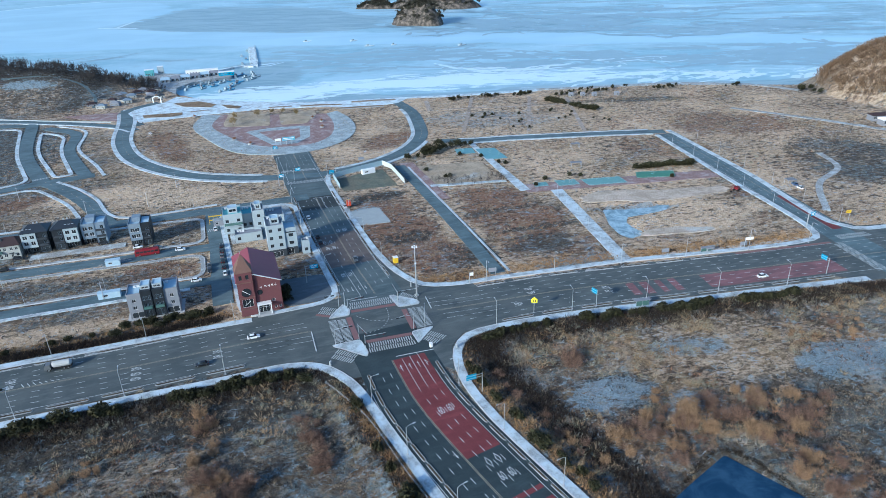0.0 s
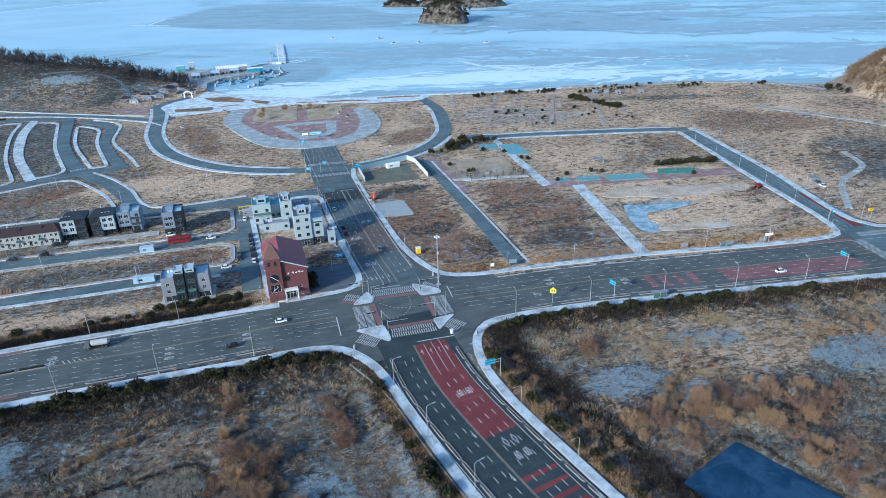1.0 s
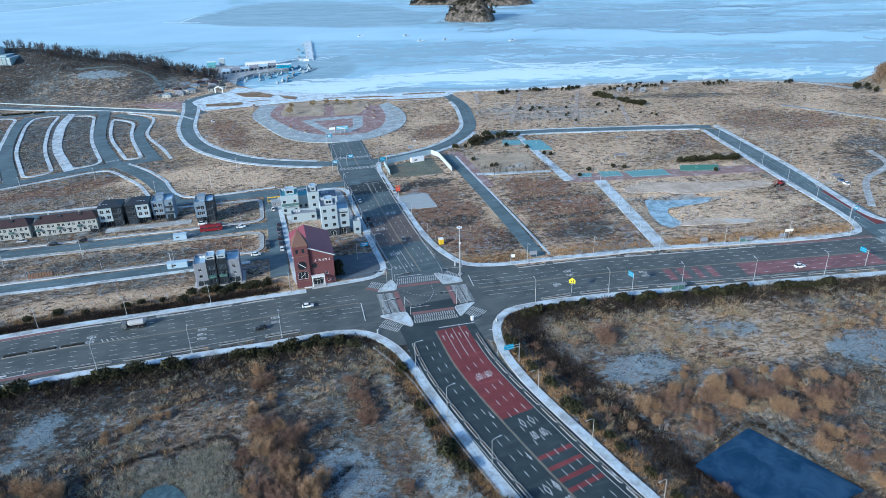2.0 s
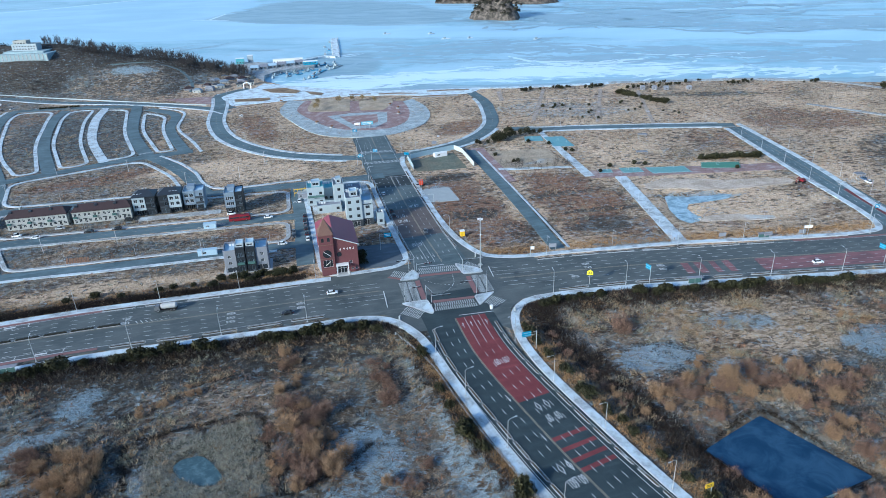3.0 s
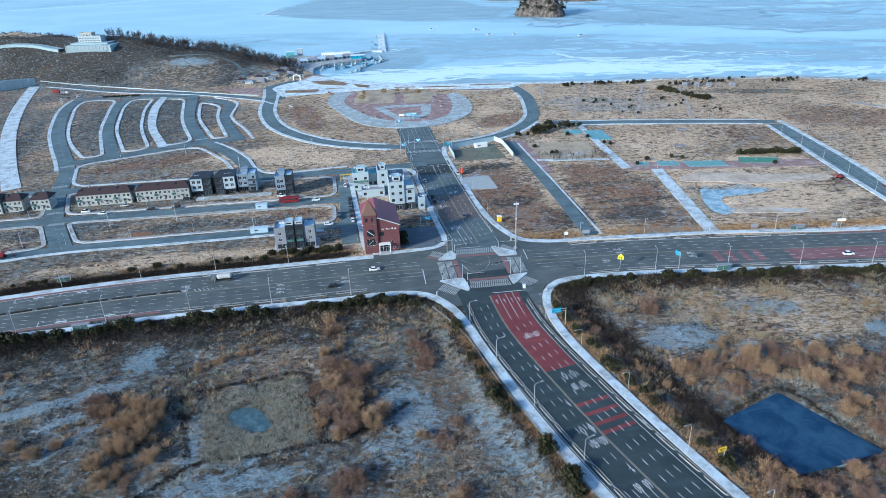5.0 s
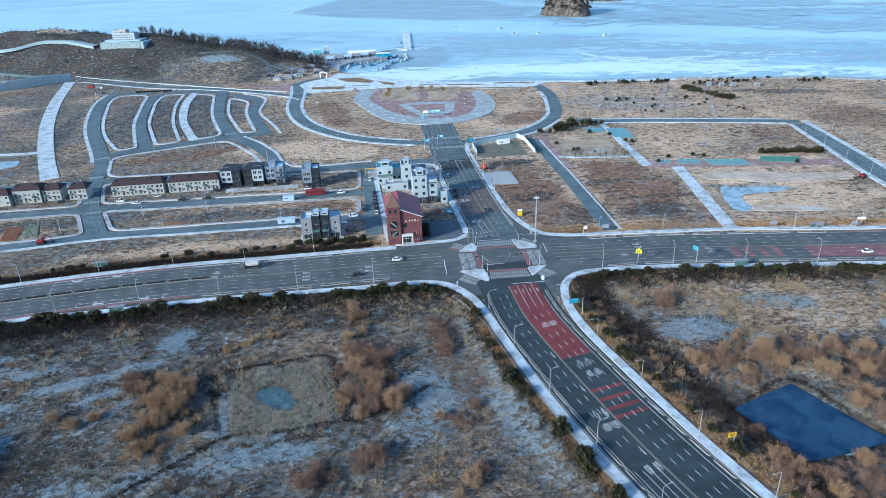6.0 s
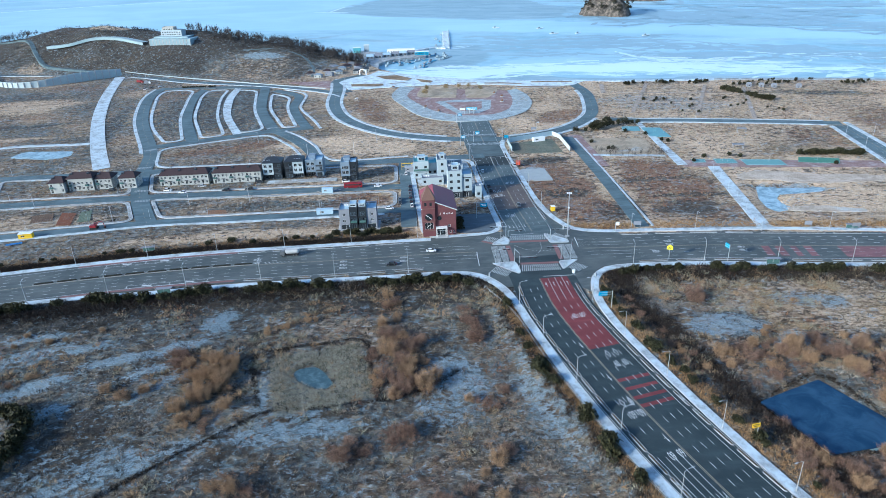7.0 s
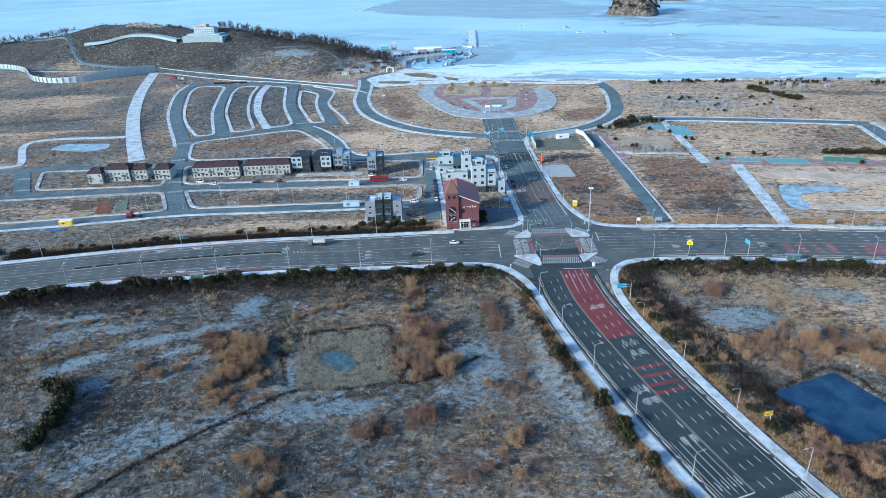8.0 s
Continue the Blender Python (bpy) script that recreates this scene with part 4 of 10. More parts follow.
crossing((84.6, 211.0), (101.4, 206.2), 5.2, boulevard, (-2.6, 2.0))
crossing((77.9, 180.0), (93.9, 175.6), 5.9, south_road, (6.2, 1.9))
crossing((76.4, 190.6), (80.2, 206.4), 6.4, cross_road, (-2.4, 2.0))
crossing((99.6, 184.8), (103.2, 199.2), -6.0, cross_road, (0.4, 2.0))
crossing((76.6, 219.0), (81.0, 214.2), -5.2, boulevard, (-6.9, 1.5))
crossing((69.6, 188.0), (74.3, 181.0), -5.6, south_road, (0.4, 1.4))
crossing((102.6, 180.0), (105.6, 174.2), -6.2, south_road)
crossing((108.2, 211.6), (111.2, 204.8), -3.2, boulevard)
crossing((119.5, 388.5), (142.5, 381.0), 4.2, boulevard)
crossing((114.8, 365.5), (138.2, 358.6), 4.6, boulevard)
crossing((74.0, 34.5), (95.5, 36.5), 4.8, south_road)
crossing((296.5, 141.5), (312, 136.0), 4.5, east_road)
crossing((283.5, 113.5), (293.5, 139), 5.0, cross_road)
for a, b, dep, r in (((58.2, 321.5), (65.5, 319.5), 3.0, ns2), ((-97.5, 372), (-88.5, 370.5), 3.0, ns1), ((-94.5, 351), (-85.5, 349.5), 3.0, ns1), ((-92.5, 333), (-84, 331.6), 3.0, ns1), ((-98, 398), (-88.5, 397.5), 3.0, ns1),
                     ((-97.5, 440), (-88.5, 441), 3.0, ns1), ((-12, 466.5), (-2, 467.5), 3.0, cres4), ((-189, 392), (-180, 390), 3.0, ns3), ((-183, 368), (-174, 366), 3.0, ns3)):
    crossing(a, b, dep, r)

# main road
bm = bmesh.new()
west = lambda x, y: x < 60
east = lambda x, y: x > 114
for d in (3.3, 6.5, 9.7, -3.3, -6.5, -9.7):
    dashes(bm, CROSS_F, d, ZM, keep=west)
    dashes(bm, CROSS_F, d, ZM, keep=east)
for d in (3.3, 6.5, -3.3, -6.5):
    solid(bm, CROSS_F, d, ZM, keep=lambda x, y: 46 < x < 66)
    solid(bm, CROSS_F, d, ZM, keep=lambda x, y: 112 < x < 132)
for d in (13.0, -13.0):
    solid(bm, CROSS_F, d, ZM, 0.16, keep=lambda x, y: x < 40 or x > 135)
quad(bm, [(62.8, 191.2), (66.2, 204.4), (65.85, 204.5), (62.45, 191.3)], ZM)
quad(bm, [(110.8, 194.0), (113.6, 203.4), (113.95, 203.3), (111.15, 193.9)], ZM)
# guide dashes for turning traffic
turn = curve([(84, 206), (88, 199), (96, 195), (103, 196)], 1.0)
dashes(bm, turn, 0, ZM, 0.2, 0.7, 0.9)
dashes(bm, curve([(81, 192), (88, 192), (94, 197), (97, 205)], 1.0), 0, ZM, 0.2, 0.7, 0.9)
mark("lane_marking", bm, M_WHITE_LINE, cross_road)
bm = bmesh.new()
for d in (0.22, -0.22):
    solid(bm, CROSS_F, d, ZM, 0.16, keep=lambda x, y: x < 66 or x > 112)
mark("centre_line", bm, M_YELLOW_LINE, cross_road, "faded yellow double centre line")
m = (CROSS_F[:, 0] > 216) & (CROSS_F[:, 0] < 274)
mark("red_lane_surface", slab(bmesh.new(), shift(CROSS_F, -0.8)[m], shift(CROSS_F, -11.5)[m], ZM - 0.012, 0.03), M_FADEDRED, cross_road, "faded red coloured approach lanes")
for x in (186, 191.5, 197, 202.5):
    m = (CROSS_F[:, 0] > x) & (CROSS_F[:, 0] < x + 3.6)
    if m.sum() > 1:
        mark("red_bar", slab(bmesh.new(), shift(CROSS_F, -0.8)[m], shift(CROSS_F, -10.5)[m], ZM - 0.012, 0.03), M_FADEDRED, cross_road)
m = (EAST_F[:, 1] > 150) & (EAST_F[:, 1] < 192)
mark("red_lane_surface", slab(bmesh.new(), shift(EAST_F, -0.6)[m], shift(EAST_F, -5.5)[m], Z_EAST + 0.006, 0.03), M_REDWAY, east_road, "red coloured approach lane")
bm = bmesh.new()
for d in (2.9, -2.9):
    dashes(bm, EAST_F, d, Z_EAST + 0.016, keep=lambda x, y: y > 150)
for d in (6.6, -6.6):
    solid(bm, EAST_F, d, Z_EAST + 0.016, 0.16, keep=lambda x, y: y > 150)
mark("lane_marking", bm, M_WHITE_LINE, east_road)
bm = bmesh.new()
solid(bm, EAST_F, 0, Z_EAST + 0.016, 0.25, keep=lambda x, y: y > 150)
mark("centre_line", bm, M_YELLOW_LINE, east_road)

# boulevard, with a stretch of brown wearing course
ZB = Z_BOUL + 0.03
m = (BOUL_F[:, 1] > 247) & (BOUL_F[:, 1] < 284)
mark("brown_wearing_course", slab(bmesh.new(), shift(BOUL_F, 9.6)[m], shift(BOUL_F, -10.8)[m], Z_BOUL + 0.01, 0.03), tarmac("brown_asphalt", (0.085, 0.072, 0.070), (0.115, 0.098, 0.092)), boulevard, "brownish worn asphalt stretch")
# dark band paints the shadow of the white flats onto the boulevard
m = (BOUL_F[:, 1] > 318) & (BOUL_F[:, 1] < 338)
mark("painted_shadow", slab(bmesh.new(), shift(BOUL_F, 9.6)[m], shift(BOUL_F, -10.8)[m], Z_BOUL + 0.01, 0.03), tarmac("shadow_asphalt", (0.022, 0.030, 0.034), (0.034, 0.042, 0.046)), boulevard, "asphalt stretch painted dark as a building shadow")
bm = bmesh.new()
for d in (-4.2, -7.1):
    dashes(bm, BOUL_F, d, ZB, keep=lambda x, y: y > 222 and not 335 < y < 392)
for d in (1.8, 4.7):
    dashes(bm, BOUL_F, d, ZB, keep=lambda x, y: y > 246 and not 335 < y < 392)
    solid(bm, BOUL_F, d, ZB, keep=lambda x, y: 218 < y < 243)
    solid(bm, BOUL_F, d - 5.5, ZB, keep=lambda x, y: 316 < y < 334)
for d in (9.4, -10.6):
    solid(bm, BOUL_F, d, ZB, 0.16, keep=lambda x, y: y > 226 and not 335 < y < 350)
quad(bm, [(87.5, 217.2), (97.8, 214.4), (97.9, 214.75), (87.6, 217.55)], ZB)
quad(bm, [(119.0, 335.0), (129.4, 332.6), (129.45, 332.95), (119.05, 335.35)], ZB)
mark("lane_marking", bm, M_WHITE_LINE, boulevard)
bm = bmesh.new()
for d in (-0.95, -1.35):
    solid(bm, BOUL_F, d, ZB, 0.16, keep=lambda x, y: 217 < y and not 337 < y < 366)
mark("centre_line", bm, M_YELLOW_LINE, boulevard, "faded yellow double centre line")

# local streets: dim centre dashes and edge lines
for ob, ln in ((loop_road, LOOP_L), (road1, R1_L), (road2, R2_L), (ns1, NS1_L), (diag, DIAG_L), (rim_road, RIM_L)):
    bm = bmesh.new()
    dashes(bm, ln, 0, ob["z"] + 0.012, 0.18, 3, 4)
    mark("centre_line", bm, M_YELLOW_LINE, ob)


# figures, diamonds and arrows painted on the lanes
def lettering(text, size, m, mat, parent, name="speed_figure"):
    cu = bpy.data.curves.new(name, "FONT")
    cu.body, cu.size, cu.align_x, cu.align_y = text, size, "CENTER", "CENTER"
    tmp = new(name, cu)
    me = bpy.data.meshes.new_from_object(tmp.evaluated_get(bpy.context.evaluated_depsgraph_get()))
    bpy.data.objects.remove(tmp)
    me.transform(m)
    me.materials.clear()
    me.materials.append(mat)
    ob = new(name, me)
    ob.parent = parent
    return ob


def on_road(line, y, d, z, flip=False, axis=1):
    i = int(np.argmin(np.abs(line[:, axis] - y)))
    i = min(max(i, 1), len(line) - 2)
    u = line[i + 1] - line[i - 1]
    u = u / np.linalg.norm(u)
    p = line[i] + np.array([-u[1], u[0]]) * d
    ang = math.degrees(math.atan2(u[1], u[0])) - 90 + (180 if flip else 0)
    return pose(p[0], p[1], z, 0, 0, ang)


for y in (140.5, 108):
    for d in (-3.1, -6.1):
        lettering("60", 2.3, on_road(SOUTH_F, y, d, Z_S) @ Matrix.Diagonal((0.78, 2.1, 1, 1)), M_WHITE_LINE, south_road)
for y in (84, 66):
    for d in (3.0, 5.9):
        lettering("60", 2.3, on_road(SOUTH_F, y, d, Z_S, True) @ Matrix.Diagonal((0.78, 2.1, 1, 1)), M_WHITE_LINE, south_road)
for y, d, k in ((268, 3.3, 1), (268, 6.2, 1), (239, 3.3, 1), (239, 6.2, 1), (286, -2.8, 0), (286, -5.8, 0)):
    lettering("60", 2.3, on_road(BOUL_F, y, d, ZB, bool(k)) @ Matrix.Diagonal((0.78, 2.1, 1, 1)), M_WHITE_LINE, boulevard)
for x, d, k in ((8, -1.7, 1), (8, -5, 1), (8, -8, 1), (34, -1.7, 1), (34, -5, 1), (150, 4.9, 0), (150, 1.7, 0), (178, -5, 1), (178, -1.8, 1), (142, -5, 1), (-30, 5, 0), (-30, 1.7, 0)):
    lettering("60", 2.3, on_road(CROSS_F, x, d, ZM, not k, 0) @ Matrix.Diagonal((0.78, 2.1, 1, 1)), M_WHITE_LINE, cross_road)


def diamond(m, parent):
    bm = bmesh.new()
    for k in range(4):
        a0, a1 = k * math.pi / 2, (k + 1) * math.pi / 2
        o = [(0.75 * math.cos(a), 2.3 * math.sin(a)) for a in (a0, a1)]
        i = [(0.5 * math.cos(a), 1.75 * math.sin(a)) for a in (a0, a1)]
        bm.faces.new([bm.verts.new((*p, 0)) for p in (i[0], o[0], o[1], i[1])])
    bmesh.ops.transform(bm, matrix=m, verts=bm.verts[:])
    mark("diamond_marking", bm, M_WHITE_LINE, parent)


def arrow(m, parent, turn=0):
    bm = bmesh.new()
    for p in ([(-0.12, -2.2), (0.12, -2.2), (0.12, 1.0), (-0.12, 1.0)], [(-0.5, 0.9), (0.5, 0.9), (0, 2.3)]):
        bm.faces.new([bm.verts.new((*q, 0)) for q in p])
    if turn:
        bm.faces.new([bm.verts.new((x * turn, y, 0.004)) for x, y in ((0.1, -0.6), (1.0, 0.2), (1.0, 0.5), (0.1, -0.2))])
    bmesh.ops.transform(bm, matrix=m @ Matrix.Diagonal((0.72, 0.8, 1, 1)), verts=bm.verts[:])
    mark("lane_arrow", bm, M_WHITE_LINE, parent)


for d in (-3.1, -6.1):
    diamond(on_road(SOUTH_F, 114.5, d, Z_S), south_road)
for d in (3.0, 5.9):
    diamond(on_road(SOUTH_F, 89.5, d, Z_S), south_road)
for d in (3.3, 6.2):
    diamond(on_road(BOUL_F, 274, d, ZB), boulevard)
for d, k in ((0.0, -1), (-3.1, -1), (-6.0, 0), (-8.7, 1)):
    arrow(on_road(SOUTH_F, 166, d, Z_S), south_road, k)
for d, k in ((2.6, 1), (4.6, 0), (6.7, 0), (8.8, -1)):
    arrow(on_road(SOUTH_F, 49, d, Z_S, True), south_road, k)
for y in (102, 122, 72, 90):
    arrow(on_road(SOUTH_F, y, 3.0, Z_S, True), south_road, 1)
for d, k in ((0.6, 1), (3.3, 0), (6.2, 0), (8.2, -1)):
    arrow(on_road(BOUL_F, 225, d, ZB, True), boulevard, k)

# ---- kerbed strips between the lanes and the cycle way ----
M_STRIP = soil("planted_strip", (0.10, 0.085, 0.06), (0.05, 0.045, 0.04), (0.08, 0.06, 0.04), (0.5, 0.6, 0.68), 0.55)


M_HEDGE = plain("dark_hedge", (0.020, 0.020, 0.015), 0.95, wear=0.6, scale=3.0)
M_STRIPKERB = plain("grey_kerb_stone", (0.30, 0.32, 0.34), 0.8, wear=0.3)


def kerbed_strip(line, d, s0, s1, parent, w=1.0, z=0.0, hedge=0.0):
    """A long rounded bed with a pale kerb round dark planting."""
    ln = shift(line, d)
    cum = measure_line(ln)
    if s1 > cum[-1]:
        return
    pts = [at(ln, s, cum) for s in np.linspace(s0, s1, 6)]
    side_a = [p + np.array([-u[1], u[0]]) * w / 2 for p, u in pts]
    side_b = [p - np.array([-u[1], u[0]]) * w / 2 for p, u in pts][::-1]
    (p0, u0), (p1, u1) = pts[0], pts[-1]
    outer = np.array(side_a + [p1 + u1 * w * 0.45] + side_b + [p0 - u0 * w * 0.45])[::-1]
    inner = shift(outer, 0.15, True)
    ob = part("planting_strip", slab(bmesh.new(), inner, outer, z + 0.2, 0.4, True), M_STRIPKERB, parent)
    part("planting_bed", prism(bmesh.new(), [tuple(p) for p in inner], z - 0.1, z + 0.14), M_STRIP, ob)
    if hedge:
        r = np.random.RandomState(int(s0 * 7) % 9999)
        bm = bmesh.new()
        for q in np.linspace(s0 + 0.5, s1 - 0.5, 9):
            p, u = at(ln, q, cum)
            g = bmesh.ops.create_icosphere(bm, subdivisions=2, radius=0.5)["verts"]
            for v in g:
                f = 1 + r.uniform(-0.22, 0.22)
                v.co = Vector((p[0] + v.co.x * 1.25 * f, p[1] + v.co.y * 1.2 * f * w / 1.5, z + 0.15 + v.co.z * hedge * 1.6 * f))
        part("hedge", bm, M_HEDGE, ob, "low clipped dark hedge")


for line, d, spans, parent in ((SOUTH_F[::-1], -11.4, [(26 + 9.2 * k, 33.4 + 9.2 * k) for k in range(16)], south_road), (SOUTH_F[::-1], 12.0, [(28 + 9.2 * k, 35 + 9.2 * k) for k in range(16)], south_road),
                               (BOUL_F, 10.4, [(26 + 11.5 * k, 35.4 + 11.5 * k) for k in range(10)], boulevard), (BOUL_F, -11.4, [(26 + 11.5 * k, 35.4 + 11.5 * k) for k in range(10)], boulevard)):
    for s0, s1 in spans:
        kerbed_strip(line, d, s0, s1, parent, z=0.1)
c = measure_line(CROSS_F)
for d, x0, x1 in ((14.2, -38, 38), (-14.2, -34, 46), (14.2, 135, 238), (-14.2, 130, 262)):
    s0, s1 = np.interp([x0, x1], CROSS_F[:, 0], c)
    s = s0
    while s + 9 < s1:
        kerbed_strip(CROSS_F, d, s, s + 11.5, cross_road, 1.2, z=0.1)
        s += 16.0
s0, s1 = np.interp([-122, -27], CROSS_F[:, 0], c)
s = s0
while s + 8 < s1:
    kerbed_strip(CROSS_F, 1.3, s, s + 7.6, cross_road, 1.7, z=0.1, hedge=0.6)
    s += 9.3
bm = bmesh.new()
for x in np.arange(-25.5, -11, 1.7):
    (p, u), wd = at(CROSS_F, float(np.interp(x, CROSS_F[:, 0], c)), c), 1.1 * (-10 - x) / 15
    n = np.array([-u[1], u[0]])
    a, b = p + n * (1.3 - wd), p + n * (1.3 + wd) - u * 1.2
    quad(bm, [a, a + u * 0.3, b + u * 0.3, b], ZM)
for x0, x1, d0, d1 in ((-96, -63, 10.6, 13.2), (-82, -46, -13.2, -10.6)):
    m = (CROSS_F[:, 0] > x0) & (CROSS_F[:, 0] < x1)
    ln = CROSS_F[m]
    for d in (d0, d1):
        a, b = shift(ln, d + 0.08), shift(ln, d - 0.08)
        for i in range(len(ln) - 1):
            quad(bm, [b[i], b[i + 1], a[i + 1], a[i]], ZM + 0.008)
    for i in (0, len(ln) // 2, len(ln) - 3):
        u = ln[i + 1] - ln[i]
        u = u / np.linalg.norm(u)
        n = np.array([-u[1], u[0]])
        quad(bm, [ln[i] + n * d0, ln[i] + n * d0 + u * 0.25, ln[i] + n * d1 + u * 0.25, ln[i] + n * d1], ZM + 0.012)
    for i in (len(ln) // 4, 3 * len(ln) // 4):
        quad(bm, [ln[i] + n * (d0 + 0.8) - u * 2, ln[i] + n * (d0 + 0.8) + u * 2, ln[i] + n * (d1 - 0.8) + u * 2, ln[i] + n * (d1 - 0.8) - u * 2], ZM + 0.004)
mark("bay_marking", bm, M_WHITE_LINE, cross_road, "white painted bus bay outlines and hatching")
for x0, x1, d0, d1 in ((-108, -40, 15.0, 13.5), (-108, -36, -13.5, -15.0), (240, 285, 15.0, 13.5)):
    m = (CROSS_F[:, 0] > x0) & (CROSS_F[:, 0] < x1)
    mark("cycle_strip", slab(bmesh.new(), shift(CROSS_F, d0)[m], shift(CROSS_F, d1)[m], ZM - 0.02, 0.03), M_PINK_LINE, cross_road, "dull red painted cycle strip")

# ---- islands at the crossing ----
M_ISLAND = paving("frosted_island_paving", (0.36, 0.40, 0.42), (0.48, 0.56, 0.62), 0.55)
for poly in ([(84.0, 216.5), (84.8, 211.5), (82.6, 207.2), (74.6, 209.4)], [(102.3, 213.2), (110.0, 203.2), (109.4, 199.6), (100.9, 202.0)],
             [(68.2, 191.8), (78.8, 189.6), (77.6, 180.4), (76.0, 178.4)], [(96.2, 183.8), (105.4, 182.6), (96.8, 177.0), (94.8, 175.8)]):
    line = rounded(poly, 1.6, 4)
    ob = tagged(part("traffic_island", prism(bmesh.new(), [tuple(p) for p in line], -0.1, 0.33), M_ISLAND), "pale frosted paved traffic island at the crossing", "traffic island", kind="structure")
    ln = line if np.cross(line[1] - line[0], line[8] - line[0]) > 0 else line[::-1]
    part("kerb", slab(bmesh.new(), shift(ln, 0.3, True), shift(ln, 0.0, True), 0.35, 0.4, True), M_KERB, ob)

# ---- building materials ----
M_BRICK = plain("red_brown_brick", (0.118, 0.047, 0.053), 0.85, wear=0.3, scale=0.9)
M_SPIRE = plain("brown_slate", (0.13, 0.075, 0.06), 0.7, wear=0.3)
M_MAROON = plain("maroon_metal_roof", (0.22, 0.055, 0.075), 0.5, wear=0.2, scale=0.4)
M_WHITE = plain("white_render", (0.32, 0.38, 0.42), 0.8, wear=0.22, scale=0.5)
M_PALE = plain("pale_grey_render", (0.20, 0.215, 0.25), 0.8, wear=0.18, scale=0.5)
M_CREAM = plain("cream_render", (0.33, 0.345, 0.335), 0.85, wear=0.2, scale=0.7)
M_BLACK = plain("black_cladding", (0.016, 0.021, 0.028), 0.5, wear=0.3)
M_DARK = plain("dark_grey_cladding", (0.036, 0.044, 0.055), 0.6, wear=0.25)
M_SLATE = plain("blue_grey_cladding", (0.17, 0.22, 0.28), 0.6, wear=0.2)
M_DKROOF = plain("dark_roof_sheet", (0.026, 0.032, 0.042), 0.45, wear=0.3, scale=0.5)
M_BRROOF = plain("brown_roof_shingle", (0.040, 0.026, 0.028), 0.8, wear=0.35, scale=0.8)
M_TERRACE = plain("pale_blue_roof_deck", (0.34, 0.46, 0.56), 0.6, wear=0.2)
M_TEAL = plain("teal_roof_paint", (0.12, 0.36, 0.40), 0.55, wear=0.25)
M_CONC = plain("concrete", (0.36, 0.37, 0.38), 0.85, wear=0.25, scale=0.5)
M_STEEL = plain("galvanised_steel", (0.45, 0.48, 0.5), 0.45, 0.6, wear=0.2)
M_FRAME = plain("window_frame_paint", (0.62, 0.63, 0.64), 0.5, wear=0.1)
M_DKFRAME = plain("dark_window_frame", (0.05, 0.05, 0.055), 0.5, wear=0.1)
k = Mat("window_glass", 0.08, 0.0, 0.6)
k.colour(k.mix(k.each(), (0.012, 0.016, 0.02), (0.04, 0.05, 0.06)))
M_GLASS = k.m
k = Mat("green_balcony_glass", 0.12, 0.0, 0.6)
k.colour(k.mix(k.each(), (0.05, 0.11, 0.11), (0.09, 0.16, 0.15)))
M_BALGLASS = k.m
M_BLUE = plain("blue_sign_face", (0.015, 0.24, 0.42), 0.5, wear=0.1)
M_SIGNWHITE = plain("white_sign_face", (0.7, 0.72, 0.74), 0.5, wear=0.1)
M_YELLOW = plain("yellow_paint", (0.62, 0.42, 0.02), 0.5, wear=0.15)
M_RED = plain("red_paint", (0.17, 0.012, 0.02), 0.45, wear=0.2)

SIDES = {"f": lambda W, D: ((0, 0), (1, 0), (0, 1), W), "r": lambda W, D: ((W, 0), (0, 1), (-1, 0), D),
         "b": lambda W, D: ((W, D), (-1, 0), (0, -1), W), "l": lambda W, D: ((0, D), (0, -1), (1, 0), D)}


def walls(bm, W, D, z0, z1, holes, x0=0.0, y0=0.0, deep=0.22):
    """Four walls with openings that are set back into them. holes: side -> list of (u, z, width, height)."""
    for s, fn in SIDES.items():
        (ox, oy), u, n, L = fn(W, D)
        hs = holes.get(s, [])
        us = sorted({0.0, L, *[round(h[0], 4) for h in hs], *[round(h[0] + h[2], 4) for h in hs]})
        zs = sorted({z0, z1, *[round(h[1], 4) for h in hs], *[round(h[1] + h[3], 4) for h in hs]})
        P = lambda a, z, d=0.0: bm.verts.new((x0 + ox + u[0] * a + n[0] * d, y0 + oy + u[1] * a + n[1] * d, z))
        for a, b in zip(us, us[1:]):
            for c, d in zip(zs, zs[1:]):
                m, q = (a + b) / 2, (c + d) / 2
                if not any(h[0] < m < h[0] + h[2] and h[1] < q < h[1] + h[3] for h in hs):
                    bm.faces.new((P(a, c), P(b, c), P(b, d), P(a, d)))
        for a, c, w, h in hs:
            b, d = a + w, c + h
            for p, q in (((a, c), (b, c)), ((b, c), (b, d)), ((b, d), (a, d)), ((a, d), (a, c))):
                bm.faces.new((P(*p), P(*p, deep), P(*q, deep), P(*q)))
    return bm


